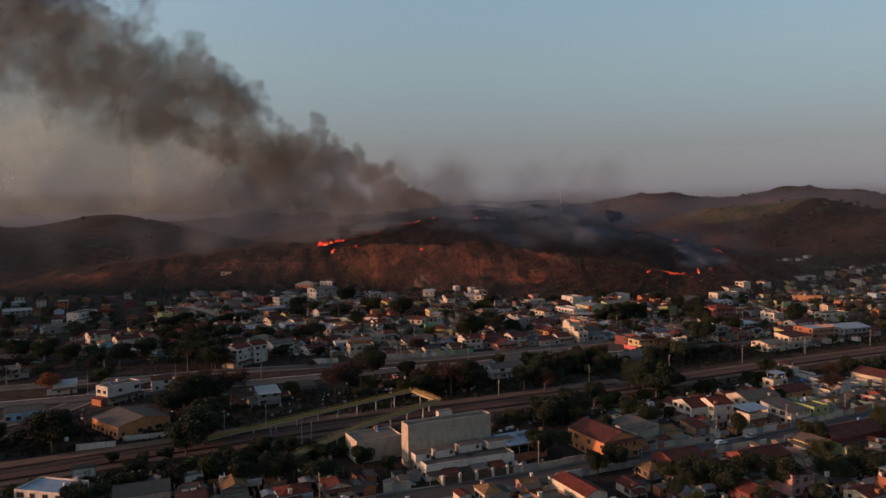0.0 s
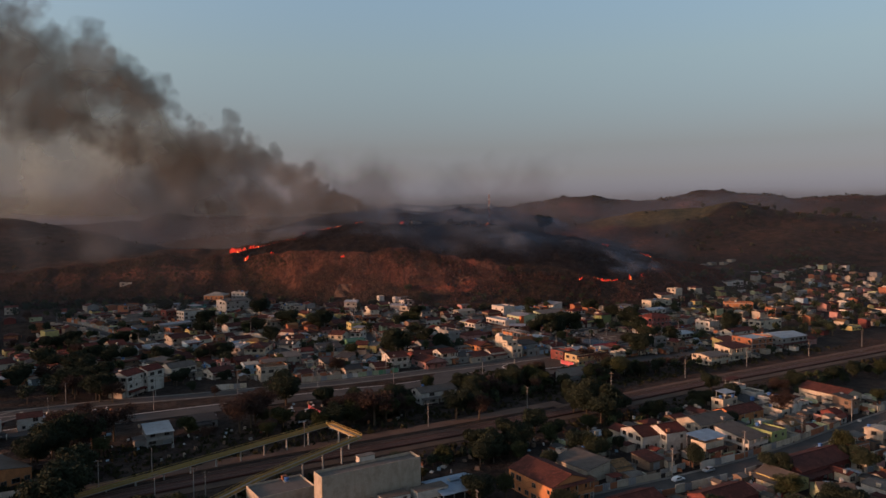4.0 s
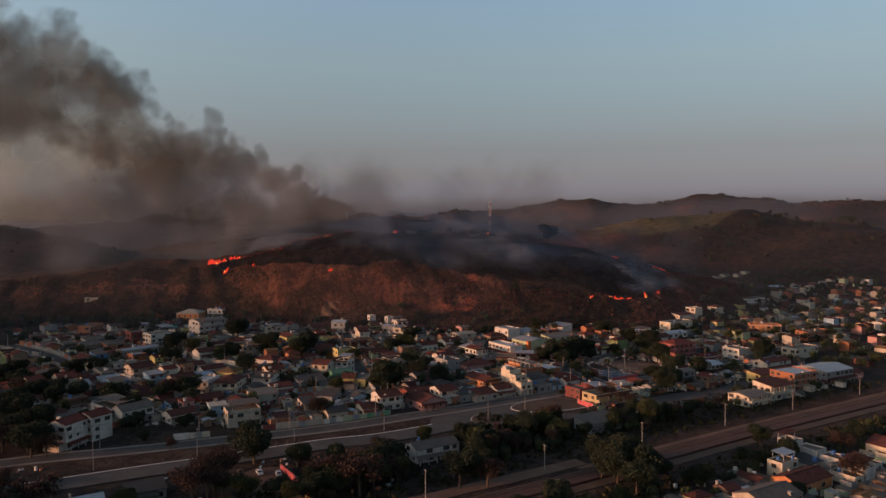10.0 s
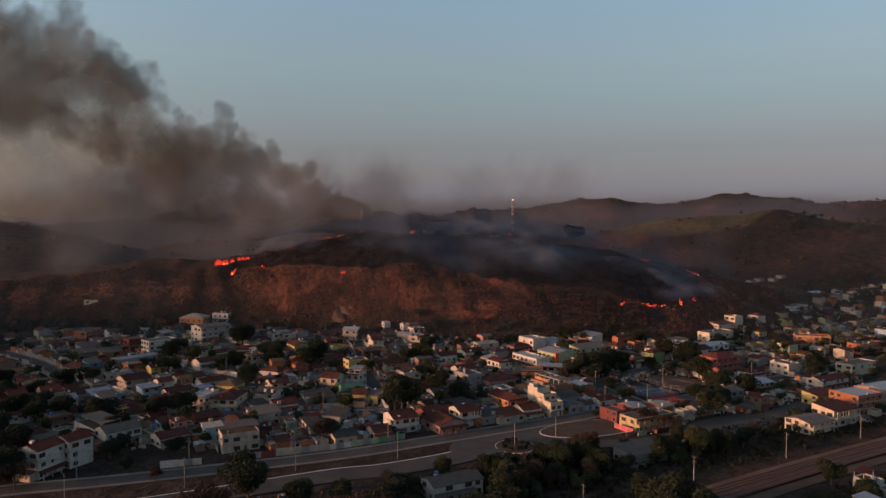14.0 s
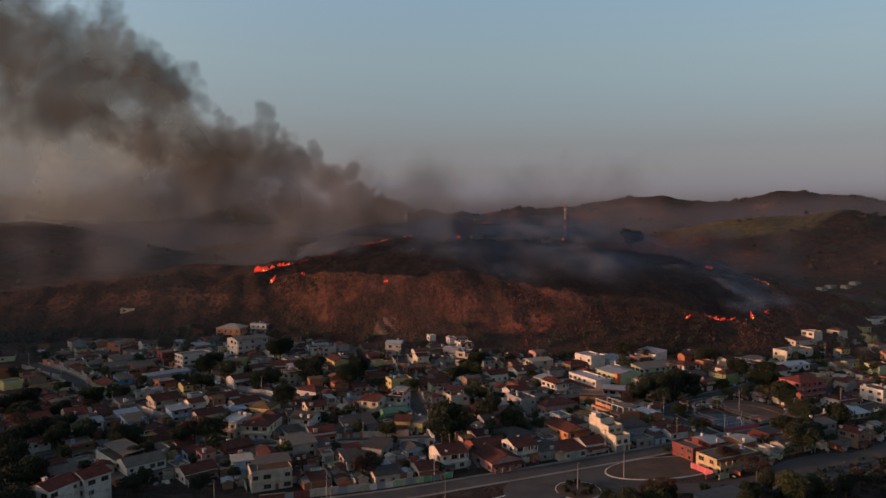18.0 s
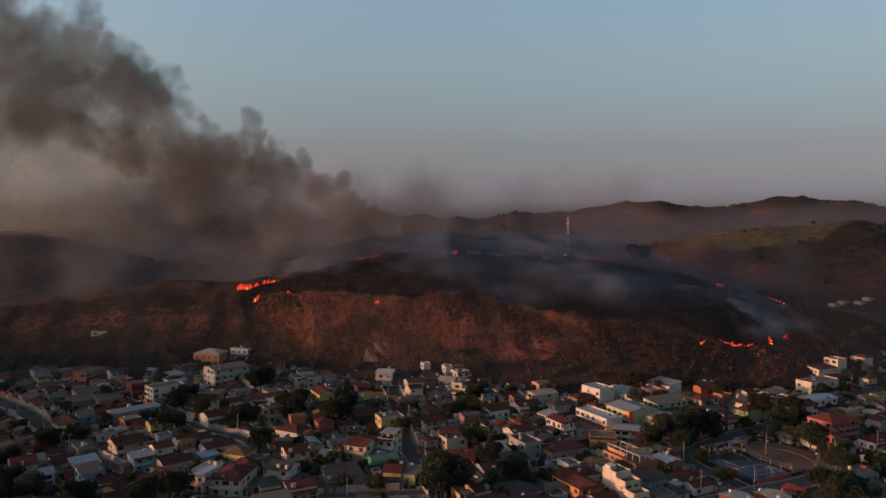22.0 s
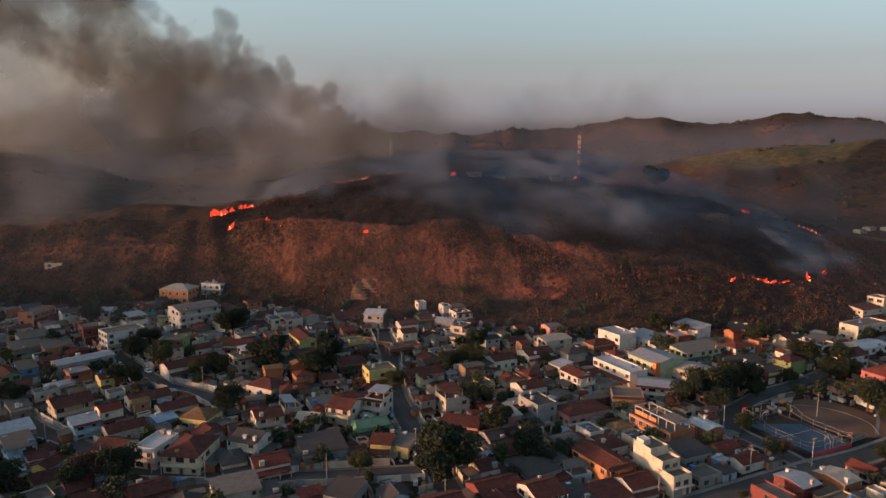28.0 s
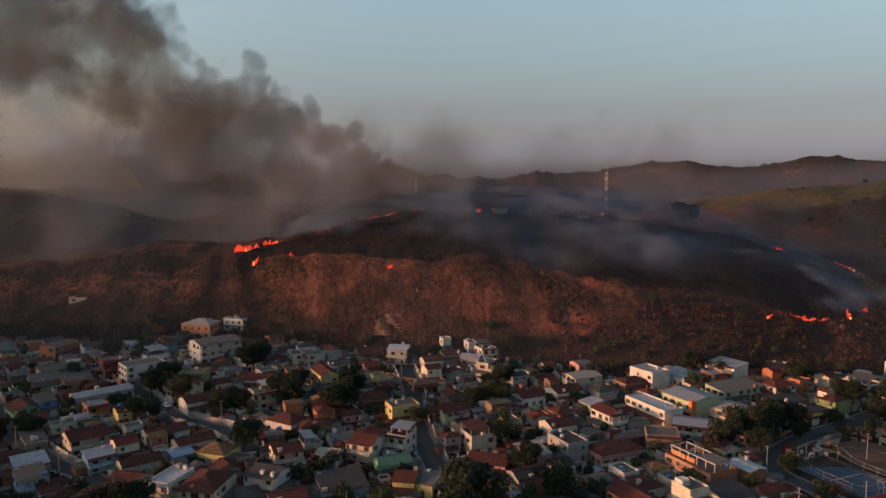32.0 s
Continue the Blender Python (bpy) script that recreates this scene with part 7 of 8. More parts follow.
# ---------- fire and smoke ----------
def flames(name, line, n, hgt, width, seed, label):
    """Tongues of flame along a line on the ground."""
    r = random.Random(seed)
    ob = thing(name, pose(line[0][0], line[0][1], zat(*line[0])), label, "fire", "fires on the hillside")
    inv = ob.matrix_world.inverted()
    for mat, k, q in (("flame_edge", 1.0, 1.0), ("flame_core", 0.55, 0.3)):
        for i in range(int(n * q)):
            bm = bmesh.new()
            u = r.random() * (len(line) - 1)
            a, b = line[int(u)], line[min(int(u) + 1, len(line) - 1)]
            f = u - int(u)
            x, y = a[0] + (b[0] - a[0]) * f + r.uniform(-1, 1) * width, a[1] + (b[1] - a[1]) * f + r.uniform(-1, 1) * width
            z = zat(x, y)
            hh = hgt * k * (0.25 + 0.85 * r.random() ** 1.8)
            lean = Vector((r.uniform(-0.4, 0.8), r.uniform(-0.2, 0.2), 0)) * hh
            p = inv @ Vector((x, y, z - 0.1))
            rr = hh * r.uniform(0.13, 0.3)
            mid = p + lean * 0.3 + Vector((0, 0, hh * 0.45))
            tube(bm, p, mid, rr * 0.7, rr, 5)
            tube(bm, mid, p + lean + Vector((0, 0, hh)), rr, 0.03, 5)
            part("flame" if mat == "flame_edge" else "flame_core", bm, mat, ob)
    return ob


flames("fire", [(-119, 687), (-116, 691), (-109, 698)], 44, 4.2, 1.9, 1, "tall orange flames on the end of the ridge")
flames("fire", [(-106, 703), (-99, 707)], 24, 3.0, 1.0, 14, "red flames at the head of the fire line")
flames("fire", [(-104.5, 668), (-103, 670)], 9, 4.6, 0.7, 2, "small orange fire on the slope")
flames("fire", [(-100, 707), (-82, 709), (-62, 712)], 36, 0.8, 0.4, 3, "creeping red fire line")
flames("fire", [(-62, 712), (-43, 716), (-34, 716), (-20, 716)], 54, 0.95, 0.5, 4, "red fire line along the crest")
flames("fire", [(-10, 717), (-2, 718)], 18, 0.9, 0.5, 5, "thin red fire line along the crest")
flames("fire", [(8, 718), (24, 718), (33, 718)], 34, 0.7, 0.4, 6, "thin red fire line along the crest")
flames("fire", [(33, 717), (35, 717)], 12, 2.8, 0.8, 7, "bright fire on the crest")
flames("fire", [(-83, 671), (-80, 670)], 6, 2.2, 0.6, 15, "small red fire on the slope")
flames("fire", [(-72, 656), (-69, 654)], 4, 1.4, 0.5, 16, "small red fire on the slope")
flames("fire", [(-20, 625), (-18, 625)], 5, 1.8, 0.5, 17, "small red fire on the slope")
flames("fire", [(178, 582), (186, 582), (199, 584)], 40, 1.3, 0.6, 8, "orange flames at the foot of the burnt slope")
flames("fire", [(184, 581), (189, 582)], 18, 1.9, 0.8, 18, "bright orange flames at the foot of the burnt slope")
flames("fire", [(209, 586), (211, 589)], 12, 2.6, 0.8, 9, "bright orange flames at the foot of the burnt slope")
flames("fire", [(221, 594), (225, 597)], 10, 1.8, 0.8, 10, "small flames at the edge of the burn")
flames("fire", [(222, 700), (232, 700)], 12, 1.8, 0.6, 11, "small flames high on the burnt slope")
flames("fire", [(256, 690), (262, 682), (262, 670)], 16, 2.0, 0.9, 12, "small flames high on the burnt slope")
flames("fire", [(165, 578), (167, 579)], 5, 2.2, 0.4, 13, "small flames at the edge of the burn")
flames("fire", [(114, 712), (117, 712)], 7, 2.4, 0.8, 19, "red flames at the foot of the radio tower")


def smoke_sheet(name, mat, o, ux, uz, nx, nz, dens, relief, seed, label):
    """One billowing veil of smoke or painted haze: a sheet from o along ux and uz, swelling in and out, thick where
    dens(u, v) is high.
    """
    u, v = np.meshgrid(np.linspace(0, 1, nx), np.linspace(0, 1, nz))
    o, ux, uz = (np.array(q, float) for q in (o, ux, uz))
    n = np.cross(ux, uz)
    n = n / np.linalg.norm(n)
    P = o + u[..., None] * ux + v[..., None] * uz
    a, b = u * np.linalg.norm(ux), v * np.linalg.norm(uz)
    P[..., 2] += SLOPE * P[..., 1]
    P = P + n * (relief * fbm(a, b, seed, 2, 70.0))[..., None]
    i = np.arange(nx * nz).reshape(nz, nx)
    quads = np.stack([i[:-1, :-1], i[:-1, 1:], i[1:, 1:], i[1:, :-1]], -1).reshape(-1, 4)
    me = bpy.data.meshes.new(name)
    me.from_pydata(P.reshape(-1, 3).tolist(), [], quads.tolist())
    me.polygons.foreach_set("use_smooth", [True] * len(me.polygons))
    at = me.attributes.new("smoke_amount", "FLOAT", "POINT")
    at.data.foreach_set("value", np.clip(dens(u, v, a, b), 0, 1.2).reshape(-1).astype(np.float32))
    me.materials.append(MATS[mat])
    return tagged(new(name, me), label, "smoke", kind="stuff")


PLUME_X = (-560, -420, -316, -272, -232, -206, -152, -105, -63, -47, -30, -12, 0)
PLUME_TOP = (420, 350, 302, 282, 252, 214, 186, 160, 137, 128, 121, 114, 104)
PLUME_LOW = (230, 185, 142, 118, 102, 95, 92, 91, 92, 94, 96, 97, 98)


def plume(gain, seed, up):
    """Amount of smoke in the dense plume: rolled-up puffs on its upper side, a soft underside."""
    r = random.Random(seed)
    puffs = []
    x = -8.0
    while x > -610:
        top, low = float(np.interp(x, PLUME_X, PLUME_TOP)) + up * min(1.0, -x / 100), float(np.interp(x, PLUME_X, PLUME_LOW))
        R = (5.5 + 0.10 * -x) * r.uniform(0.45, 1.35)
        puffs.append((x, top - R * r.uniform(0.75, 1.3), R))
        if r.random() < 0.25:
            puffs.append((x + 2, top + R * r.uniform(-0.35, 0.2), R * r.uniform(0.55, 0.85)))
        for k in range(2):
            R2 = (6 + 0.10 * -x) * r.uniform(0.7, 1.3)
            puffs.append((x + r.uniform(-8, 8), r.uniform(low + 0.3 * R2, max(low + 0.4 * R2, top - R2)), R2))
        x -= 0.8 * R + 1.0
    def dens(u, v, a, b):
        x, z, a = -590 + 602 * u, 60 + 400 * v + 23.8, a - 90
        s = np.clip(-x, 0, 500)
        k = 1.2 + 0.035 * s
        xw = x + k * 1.6 * fbm(a, b, seed + 11, 3, 40) + k * fbm(a, b, seed + 12, 3, 13)
        zw = z + k * 1.6 * fbm(a, b, seed + 13, 3, 40) + k * fbm(a, b, seed + 14, 3, 13)
        body = np.zeros_like(x)
        for px, pz, R in puffs:
            q = np.clip((1 - np.hypot(xw - px, zw - pz) / R) / 0.55, 0, 1)
            body = 1 - (1 - body) * (1 - 0.55 * q * q * (3 - 2 * q))
        low = np.interp(x, PLUME_X, PLUME_LOW)
        body = body * smooth((z - low + 18 + 0.2 * s) / (20 + 0.4 * s))
        thin = 0.78 + 0.32 * smooth((300 - s) / 190)
        return gain * body * thin * (0.85 + 0.5 * fbm(a, b, seed + 17, 4, 70)) * smooth((z - 78) / 24) * smooth((1 - u) / 0.02)
    return dens


def fallout(gain, seed):
    """Amount of smoke in the thin haze that hangs under the plume."""
    def dens(u, v, a, b):
        x, z = -560 + 560 * u, 50 + 420 * v + 26.0
        s = np.clip(-x, 0, 500)
        top = np.interp(x, PLUME_X, PLUME_TOP) + 12 * fbm(a, b, seed, 3, 60)
        return gain * smooth((top - z) / 50) * smooth((z - 88) / 16) * smooth((s - 30) / 110) * (1.05 + 0.3 * fbm(a, b, seed + 2, 4, 90))
    return dens


def veil(gain, seed, size):
    def dens(u, v, a, b):
        end = smooth(u / 0.2) * smooth((1 - u) / 0.2) * smooth(v / 0.12) * smooth((1 - v) / 0.5)
        return gain * end * (0.75 + 0.6 * fbm(a, b, seed, 4, size))
    return dens


def drift(name, mat, x0, x1, s0, s1, lift, gain, seed, size, label, fade=0.14):
    """A veil of smoke that hangs over the burnt slope and follows its shape."""
    nx, nz = 110, 46
    u, v = np.meshgrid(np.linspace(0, 1, nx), np.linspace(0, 1, nz))
    X = x0 + u * (x1 - x0)
    toe = np.interp(X, TOE_X, TOE_Y)
    S = s0 + v * (s1 - s0)
    Y = toe + S * (716 - toe)
    Z = SLOPE * Y + np.interp(X, CREST_X, CREST_Z) * np.interp(S, RISE_S, RISE_F) + lift + 3.0 + 0.4 * lift * fbm(X, Y, seed, 3, 30) + 3.5 * smooth((v - 0.6) / 0.4)
    i = np.arange(nx * nz).reshape(nz, nx)
    me = bpy.data.meshes.new(name)
    me.from_pydata(np.stack([X, Y, Z], -1).reshape(-1, 3).tolist(), [], np.stack([i[:-1, :-1], i[:-1, 1:], i[1:, 1:], i[1:, :-1]], -1).reshape(-1, 4).tolist())
    me.polygons.foreach_set("use_smooth", [True] * len(me.polygons))
    amount = gain * smooth(u / fade) * smooth((1 - u) / fade) * smooth(v / 0.25) * smooth((1 - v) / 0.3) * (0.8 + 0.5 * fbm(X, Y, seed + 3, 4, size))
    at = me.attributes.new("smoke_amount", "FLOAT", "POINT")
    at.data.foreach_set("value", np.clip(amount, 0, 1.2).reshape(-1).astype(np.float32))
    me.materials.append(MATS[mat])
    return tagged(new(name, me), label, "smoke", kind="stuff")


for k, (dy, seed, up) in enumerate(((0, 71, 0.0), (22, 74, 5.0), (44, 78, 12.0))):
    smoke_sheet("smoke_plume", "smoke_brown", (-590, 800 + dy, 60), (602, -10, 0), (0, 8, 400), 235, 150, plume(1.0, seed, up), 2.5, seed, "brown rolling smoke plume drifting off the burning ridge")
smoke_sheet("smoke_haze", "smoke_pale", (-560, 880, 50), (560, -10, 0), (0, 8, 420), 110, 80, fallout(1.0, 83), 2, 83, "pale yellowish smoke spread behind the plume")
smoke_sheet("smoke_wisps", "smoke_thin", (-60, 780, 58), (320, 0, 0), (0, 5, 105), 110, 50, veil(0.85, 86, 45), 7, 86, "faint grey wisps rising behind the ridge")
smoke_sheet("smoke_bank", "smoke_dark", (-300, 738, 26), (370, 0, 14), (0, 8, 112), 110, 50, veil(1.15, 92, 50), 7, 92, "dark grey smoke rolling behind the end of the ridge")
drift("smoke_drift", "smoke_blue", -95, 236, 0.32, 1.3, 7, 1.1, 89, 50, "blue-grey smoke drifting low over the burnt slope", 0.32)
drift("smoke_drift", "smoke_blue", -118, 75, 0.42, 1.45, 9, 1.0, 93, 38, "blue-grey smoke drifting low over the burnt slope", 0.25)
drift("smoke_drift", "smoke_blue", -30, 222, 0.10, 1.2, 13, 0.95, 97, 40, "blue-grey smoke drifting low over the burnt slope", 0.3)
drift("smoke_puff", "smoke_white", 168, 262, 0.04, 0.72, 8, 0.92, 95, 26, "pale blue smoke rising from the flames", 0.5)
# added sheet whose colour stands in for aerial haze on the far hills
smoke_sheet("haze", "smoke_veil", (-2300, 1280, -20), (4600, 0, 0), (0, 10, 330), 60, 24, lambda u, v, a, b: 0.9 * smooth((0.43 - v) / 0.24) * smooth(v / 0.05), 2, 99, "thin bluish sheet painted as evening haze before the far hills")
smoke_sheet("smoke_haze", "smoke_slate", (-760, 700, 4), (700, 0, 0), (0, 8, 135), 70, 30, veil(0.85, 101, 60), 3, 101, "thin blue-grey smoke haze before the hills beside the ridge")
# added upright sheet that tints the ridge to imitate haze in the air
smoke_sheet("haze", "smoke_mauve", (-700, 548, -5), (1400, 0, 0), (0, 40, 120), 60, 24, lambda u, v, a, b: smooth((1 - v) / 0.7) * smooth(u / 0.1) * smooth((1 - u) / 0.1), 1, 105, "thin mauve sheet painted as evening haze before the ridge")
smoke_sheet("smoke_bank", "smoke_blue", (30, 738, 24), (330, 0, -16), (0, 8, 84), 90, 40, veil(1.1, 111, 45), 5, 111, "blue-grey smoke hanging behind the burnt ridge")


# ---------- railway footbridge ----------
def bridge_leg(parent, a, b, name):
    """A covered walkway leg from a to b: deck, two lattice sides, posts to the ground."""
    a, b = Vector(a), Vector(b)
    d = (b - a)
    flat = Vector((d.x, d.y, 0)).normalized()
    n = Vector((-flat.y, flat.x, 0)) * 1.1
    bm = bmesh.new()
    vs = [bm.verts.new(p + q + Vector((0, 0, h))) for h in (-0.25, 0.0) for p, q in ((a, -n), (b, -n), (b, n), (a, n))]
    for f in ((3, 2, 1, 0), (4, 5, 6, 7), (0, 1, 5, 4), (1, 2, 6, 5), (2, 3, 7, 6), (3, 0, 4, 7)):
        bm.faces.new([vs[i] for i in f])
    part("deck", bm, "concrete", parent, "grey concrete walkway deck")
    steps = max(4, int(d.length / 2.4))
    for s in (-1, 1):
        for hh in (0.1, 0.65, 1.25):
            bm = bmesh.new()
            tube(bm, a + n * s + Vector((0, 0, hh)), b + n * s + Vector((0, 0, hh)), 0.07, n=4)
            part("rail", bm, "bridge_yellow", parent)
        bm = bmesh.new()
        p, q = a + n * s * 0.98, b + n * s * 0.98
        v = [bm.verts.new(w) for w in (p, q, q + Vector((0, 0, 0.62)), p + Vector((0, 0, 0.62)))]
        v2 = [bm.verts.new(w.co + n * s * 0.03) for w in v]
        bm.faces.new(v)
        bm.faces.new(v2[::-1])
        for k in range(4):
            bm.faces.new((v[k], v[(k + 1) % 4], v2[(k + 1) % 4], v2[k]))
        part("side_panel", bm, "bridge_yellow", parent)
        for k in range(steps + 1):
            c = a.lerp(b, k / steps) + n * s
            bm = bmesh.new()
            tube(bm, c - Vector((0, 0, 0.2)), c + Vector((0, 0, 1.3)), 0.055, n=4)
            part("baluster", bm, "bridge_yellow", parent)
    for k in range(1, int(d.length / 9) + 1):
        c = a.lerp(b, k / (int(d.length / 9) + 1))
        g0 = zat(c.x, c.y) - 0.5 - parent.matrix_world.translation.z
        if c.z - g0 < 1.4:
            continue
        bm = bmesh.new()
        tube(bm, (c.x, c.y, g0), (c.x, c.y, c.z - 0.2), 0.28, n=8)
        part("pier", bm, "concrete", parent)


B0 = zat(-3, 278)
bridge = thing("footbridge", pose(0, 0, B0), "long yellow railed footbridge with ramps across the railway", "footbridge")
bridge_leg(bridge, (-84, 250, 0.2), (-13.5, 294, 6.2), "ramp")
bridge_leg(bridge, (-13.5, 294, 6.2), (-2.5, 277, 6.2), "landing")
bridge_leg(bridge, (-2.5, 277, 6.2), (-31, 242.5, 5.6), "span")
bridge_leg(bridge, (-31, 242.5, 5.6), (-52, 222, 1.2), "ramp")


# ---------- sports court ----------
def court_thing():
    x, y, rot = 134.4, 456.0, 23
    z = zat(x, y) + 0.15
    ob = thing("sports_court", pose(x, y, z, 0, 0, rot), "blue fenced sports court with low dark walls and steel hoops", "sports court")
    W, L = 9.0, 13.9
    bm = bmesh.new()
    box(bm, -W, -L, -1.0, W, L, 0.1)
    part("playing_surface", bm, "court_blue", ob, "worn blue court surface")
    for a, b, c, e in ((-W - 0.2, -L - 0.2, -W, L + 0.2), (W, -L - 0.2, W + 0.2, L + 0.2), (-W, -L - 0.2, W, -L), (-W, L, W, L + 0.2)):
        bm = bmesh.new()
        box(bm, a, b, -1.0, c, e, 0.95)
        part("low_wall", bm, "mural_red" if e == -L else "car_dark", ob)
    # the mesh fence stands high behind the far goal and dips in a curve along the sides
    top = lambda u, v: 3.4 + 2.2 * float(smooth((v - 0.15 * L) / (0.5 * L))) + 1.0 * float(smooth((-v - 0.8 * L) / (0.2 * L)))
    posts = [(-W, v) for v in np.linspace(-L, L, 7)] + [(W, v) for v in np.linspace(-L, L, 7)] + [(u, s * L) for u in (-4, 0, 4) for s in (-1, 1)]
    for u, v in posts:
        bm = bmesh.new()
        tube(bm, (u, v, 0.9), (u, v, top(u, v)), 0.06, n=5)
        part("fence_post", bm, "fence_paint", ob)
    for k in (0.5, 1.0):
        for (ax, ay), (bx, by) in (((-W, -L), (-W, L)), ((W, -L), (W, L)), ((-W, -L), (W, -L)), ((-W, L), (W, L))):
            bm = bmesh.new()
            run = [(ax + (bx - ax) * i / 14, ay + (by - ay) * i / 14) for i in range(15)]
            for p, q in zip(run[:-1], run[1:]):
                tube(bm, (*p, 0.9 + k * (top(*p) - 0.9)), (*q, 0.9 + k * (top(*q) - 0.9)), 0.05, n=4)
            part("fence_rail", bm, "fence_paint", ob)
    for s in (-1, 1):
        bm = bmesh.new()
        pts = [Vector((0, s * (L - 0.9), 0.1)), Vector((0, s * (L - 0.9), 2.4)), Vector((0, s * (L - 1.3), 3.3)), Vector((0, s * (L - 2.3), 3.6))]
        for p, q in zip(pts[:-1], pts[1:]):
            tube(bm, p, q, 0.11, n=6)
        hoop = part("hoop_post", bm, "tower_white", ob, "white curved steel hoop post")
        bm = bmesh.new()
        box(bm, -0.9, s * (L - 2.3) - 0.04, 3.2, 0.9, s * (L - 2.3) + 0.04, 4.2)
        part("backboard", bm, "tower_white", hoop)
        for u in (-1.6, 1.6):
            bm = bmesh.new()
            tube(bm, (u, s * (L - 1.2), 0.1), (u, s * (L - 1.2), 2.1), 0.06, n=5)
            part("goal_post", bm, "tower_white", ob)
        bm = bmesh.new()
        tube(bm, (-1.6, s * (L - 1.2), 2.1), (1.6, s * (L - 1.2), 2.1), 0.06, n=5)
        part("crossbar", bm, "tower_white", ob)
    for u, v, w, l in ((0, 0, W - 0.6, 0.06), (-W + 0.6, 0, 0.06, L - 0.8), (W - 0.6, 0, 0.06, L - 0.8), (0, -L + 0.8, W - 0.6, 0.06), (0, L - 0.8, W - 0.6, 0.06)):
        bm = bmesh.new()
        box(bm, u - w, v - l, 0.1, u + w, v + l, 0.106)
        part("court_line", bm, "lane_paint", ob)


court_thing()


# ---------- roundabout and islands ----------
def disc(name, x, y, a, b, rot, mat, lift, label, category, thick=0.3, n=40):
    bm = bmesh.new()
    c, s = math.cos(radians(rot)), math.sin(radians(rot))
    top, low = [], []
    for k in range(n):
        u, v = a * math.cos(2 * math.pi * k / n), b * math.sin(2 * math.pi * k / n)
        p = (x + u * c - v * s, y + u * s + v * c)
        z = SLOPE * p[1] + lift
        top.append(bm.verts.new((*p, z)))
        low.append(bm.verts.new((*p, z - thick)))
    bm.faces.new(top)
    for k in range(n):
        bm.faces.new((top[(k + 1) % n], top[k], low[k], low[(k + 1) % n]))
    return tagged(new(name, mesh(bm, name, mat)), label, category, kind="structure")


disc("junction", 58, 387, 27, 17, 22, "asphalt", 0.14, "wide asphalt junction round the traffic island", "road")
disc("kerb", 57, 382, 7.6, 7.6, 0, "kerb_stone", 0.32, "pale round kerb", "kerb")
disc("island", 57, 382, 7.2, 7.2, 0, "earth", 0.40, "planted earth of the roundabout", "traffic island")
disc("kerb", 92, 401, 23, 9.8, 14, "kerb_stone", 0.32, "pale kerb of a long island", "kerb")
disc("island", 92, 401, 22.5, 9.3, 14, "earth", 0.40, "bare earth of a long traffic island", "traffic island")
disc("parking", 150, 400, 26, 11, 24, "asphalt", 0.12, "broad asphalt forecourt", "road")
disc("forecourt", -27, 326, 9, 12, 24, "sand", 0.16, "bare reddish earth forecourt beside the footbridge", "open ground")
strip("kerb", curve_pts([(146, 480), (154, 478.5), (161, 473), (165, 464), (163, 455)]), 0.22, "pavement_slab", 0.36, "pale curved kerb round the sandy square", "kerb", 0.15)
disc("square", 157, 469, 13, 17, 24, "sand", 0.2, "sandy open square beside the court", "open ground")
for k in range(9):
    a = k * 0.7
    tree(57 + 4.5 * math.cos(a), 382 + 4.5 * math.sin(a), rnd.uniform(1.4, 2.2), "dark", 1.2)


# ---------- poles, lamps ----------
def pole_thing():
    ob = thing("utility_pole", pose(0, 0, -80), "grey concrete utility pole with a cross arm", "utility pole", "street poles")
    bm = bmesh.new()
    tube(bm, (0, 0, -0.5), (0, 0, 9.2), 0.17, 0.10, 7)
    part("shaft", bm, "pole_concrete", ob)
    for zz in (8.7, 7.2):
        bm = bmesh.new()
        box(bm, -0.95, -0.06, zz, 0.95, 0.06, zz + 0.12)
        part("cross_arm", bm, "bark", ob)
    for u in (-0.85, -0.3, 0.3, 0.85):
        bm = bmesh.new()
        tube(bm, (u, 0, 8.82), (u, 0, 9.05), 0.05, 0.03, 5)
        part("insulator", bm, "tower_white", ob)
    return ob


def lamp_thing():
    ob = thing("street_lamp", pose(0, 0, -80), "tall grey steel street lamp with a curved arm", "street lamp", "street lamps")
    bm = bmesh.new()
    tube(bm, (0, 0, -0.5), (0, 0, 9.5), 0.12, 0.07, 7)
    part("shaft", bm, "pole_concrete", ob)
    bm = bmesh.new()
    pts = [Vector((0, 0, 9.4)), Vector((0.5, 0, 10.0)), Vector((1.7, 0, 10.2))]
    for p, q in zip(pts[:-1], pts[1:]):
        tube(bm, p, q, 0.05, n=5)
    arm = part("arm", bm, "pole_concrete", ob)
    bm = bmesh.new()
    box(bm, 1.5, -0.14, 10.12, 2.2, 0.14, 10.26)
    part("lamp_head", bm, "gate_metal", arm)
    return ob


POLE, LAMP = pole_thing(), lamp_thing()
CABLES = []


def row_of(src, ln, off, gap, cables=False, first=0.0):
    P = offset_line(ln, off)
    run, last = gap * first, None
    for a, b in zip(P[:-1], P[1:]):
        run += math.hypot(b[0] - a[0], b[1] - a[1])
        if run >= gap:
            run = 0
            if not free(a[0], a[1], 0.2, False):
                continue
            turn = math.degrees(math.atan2(b[1] - a[1], b[0] - a[0])) - 90
            z = zat(*a)
            copy_thing(src, pose(a[0], a[1], z, 0, 0, turn + (0 if off > 0 else 180)))
            if cables and last:
                CABLES.append((last, Vector((a[0], a[1], z)), turn))
            last = Vector((a[0], a[1], z))


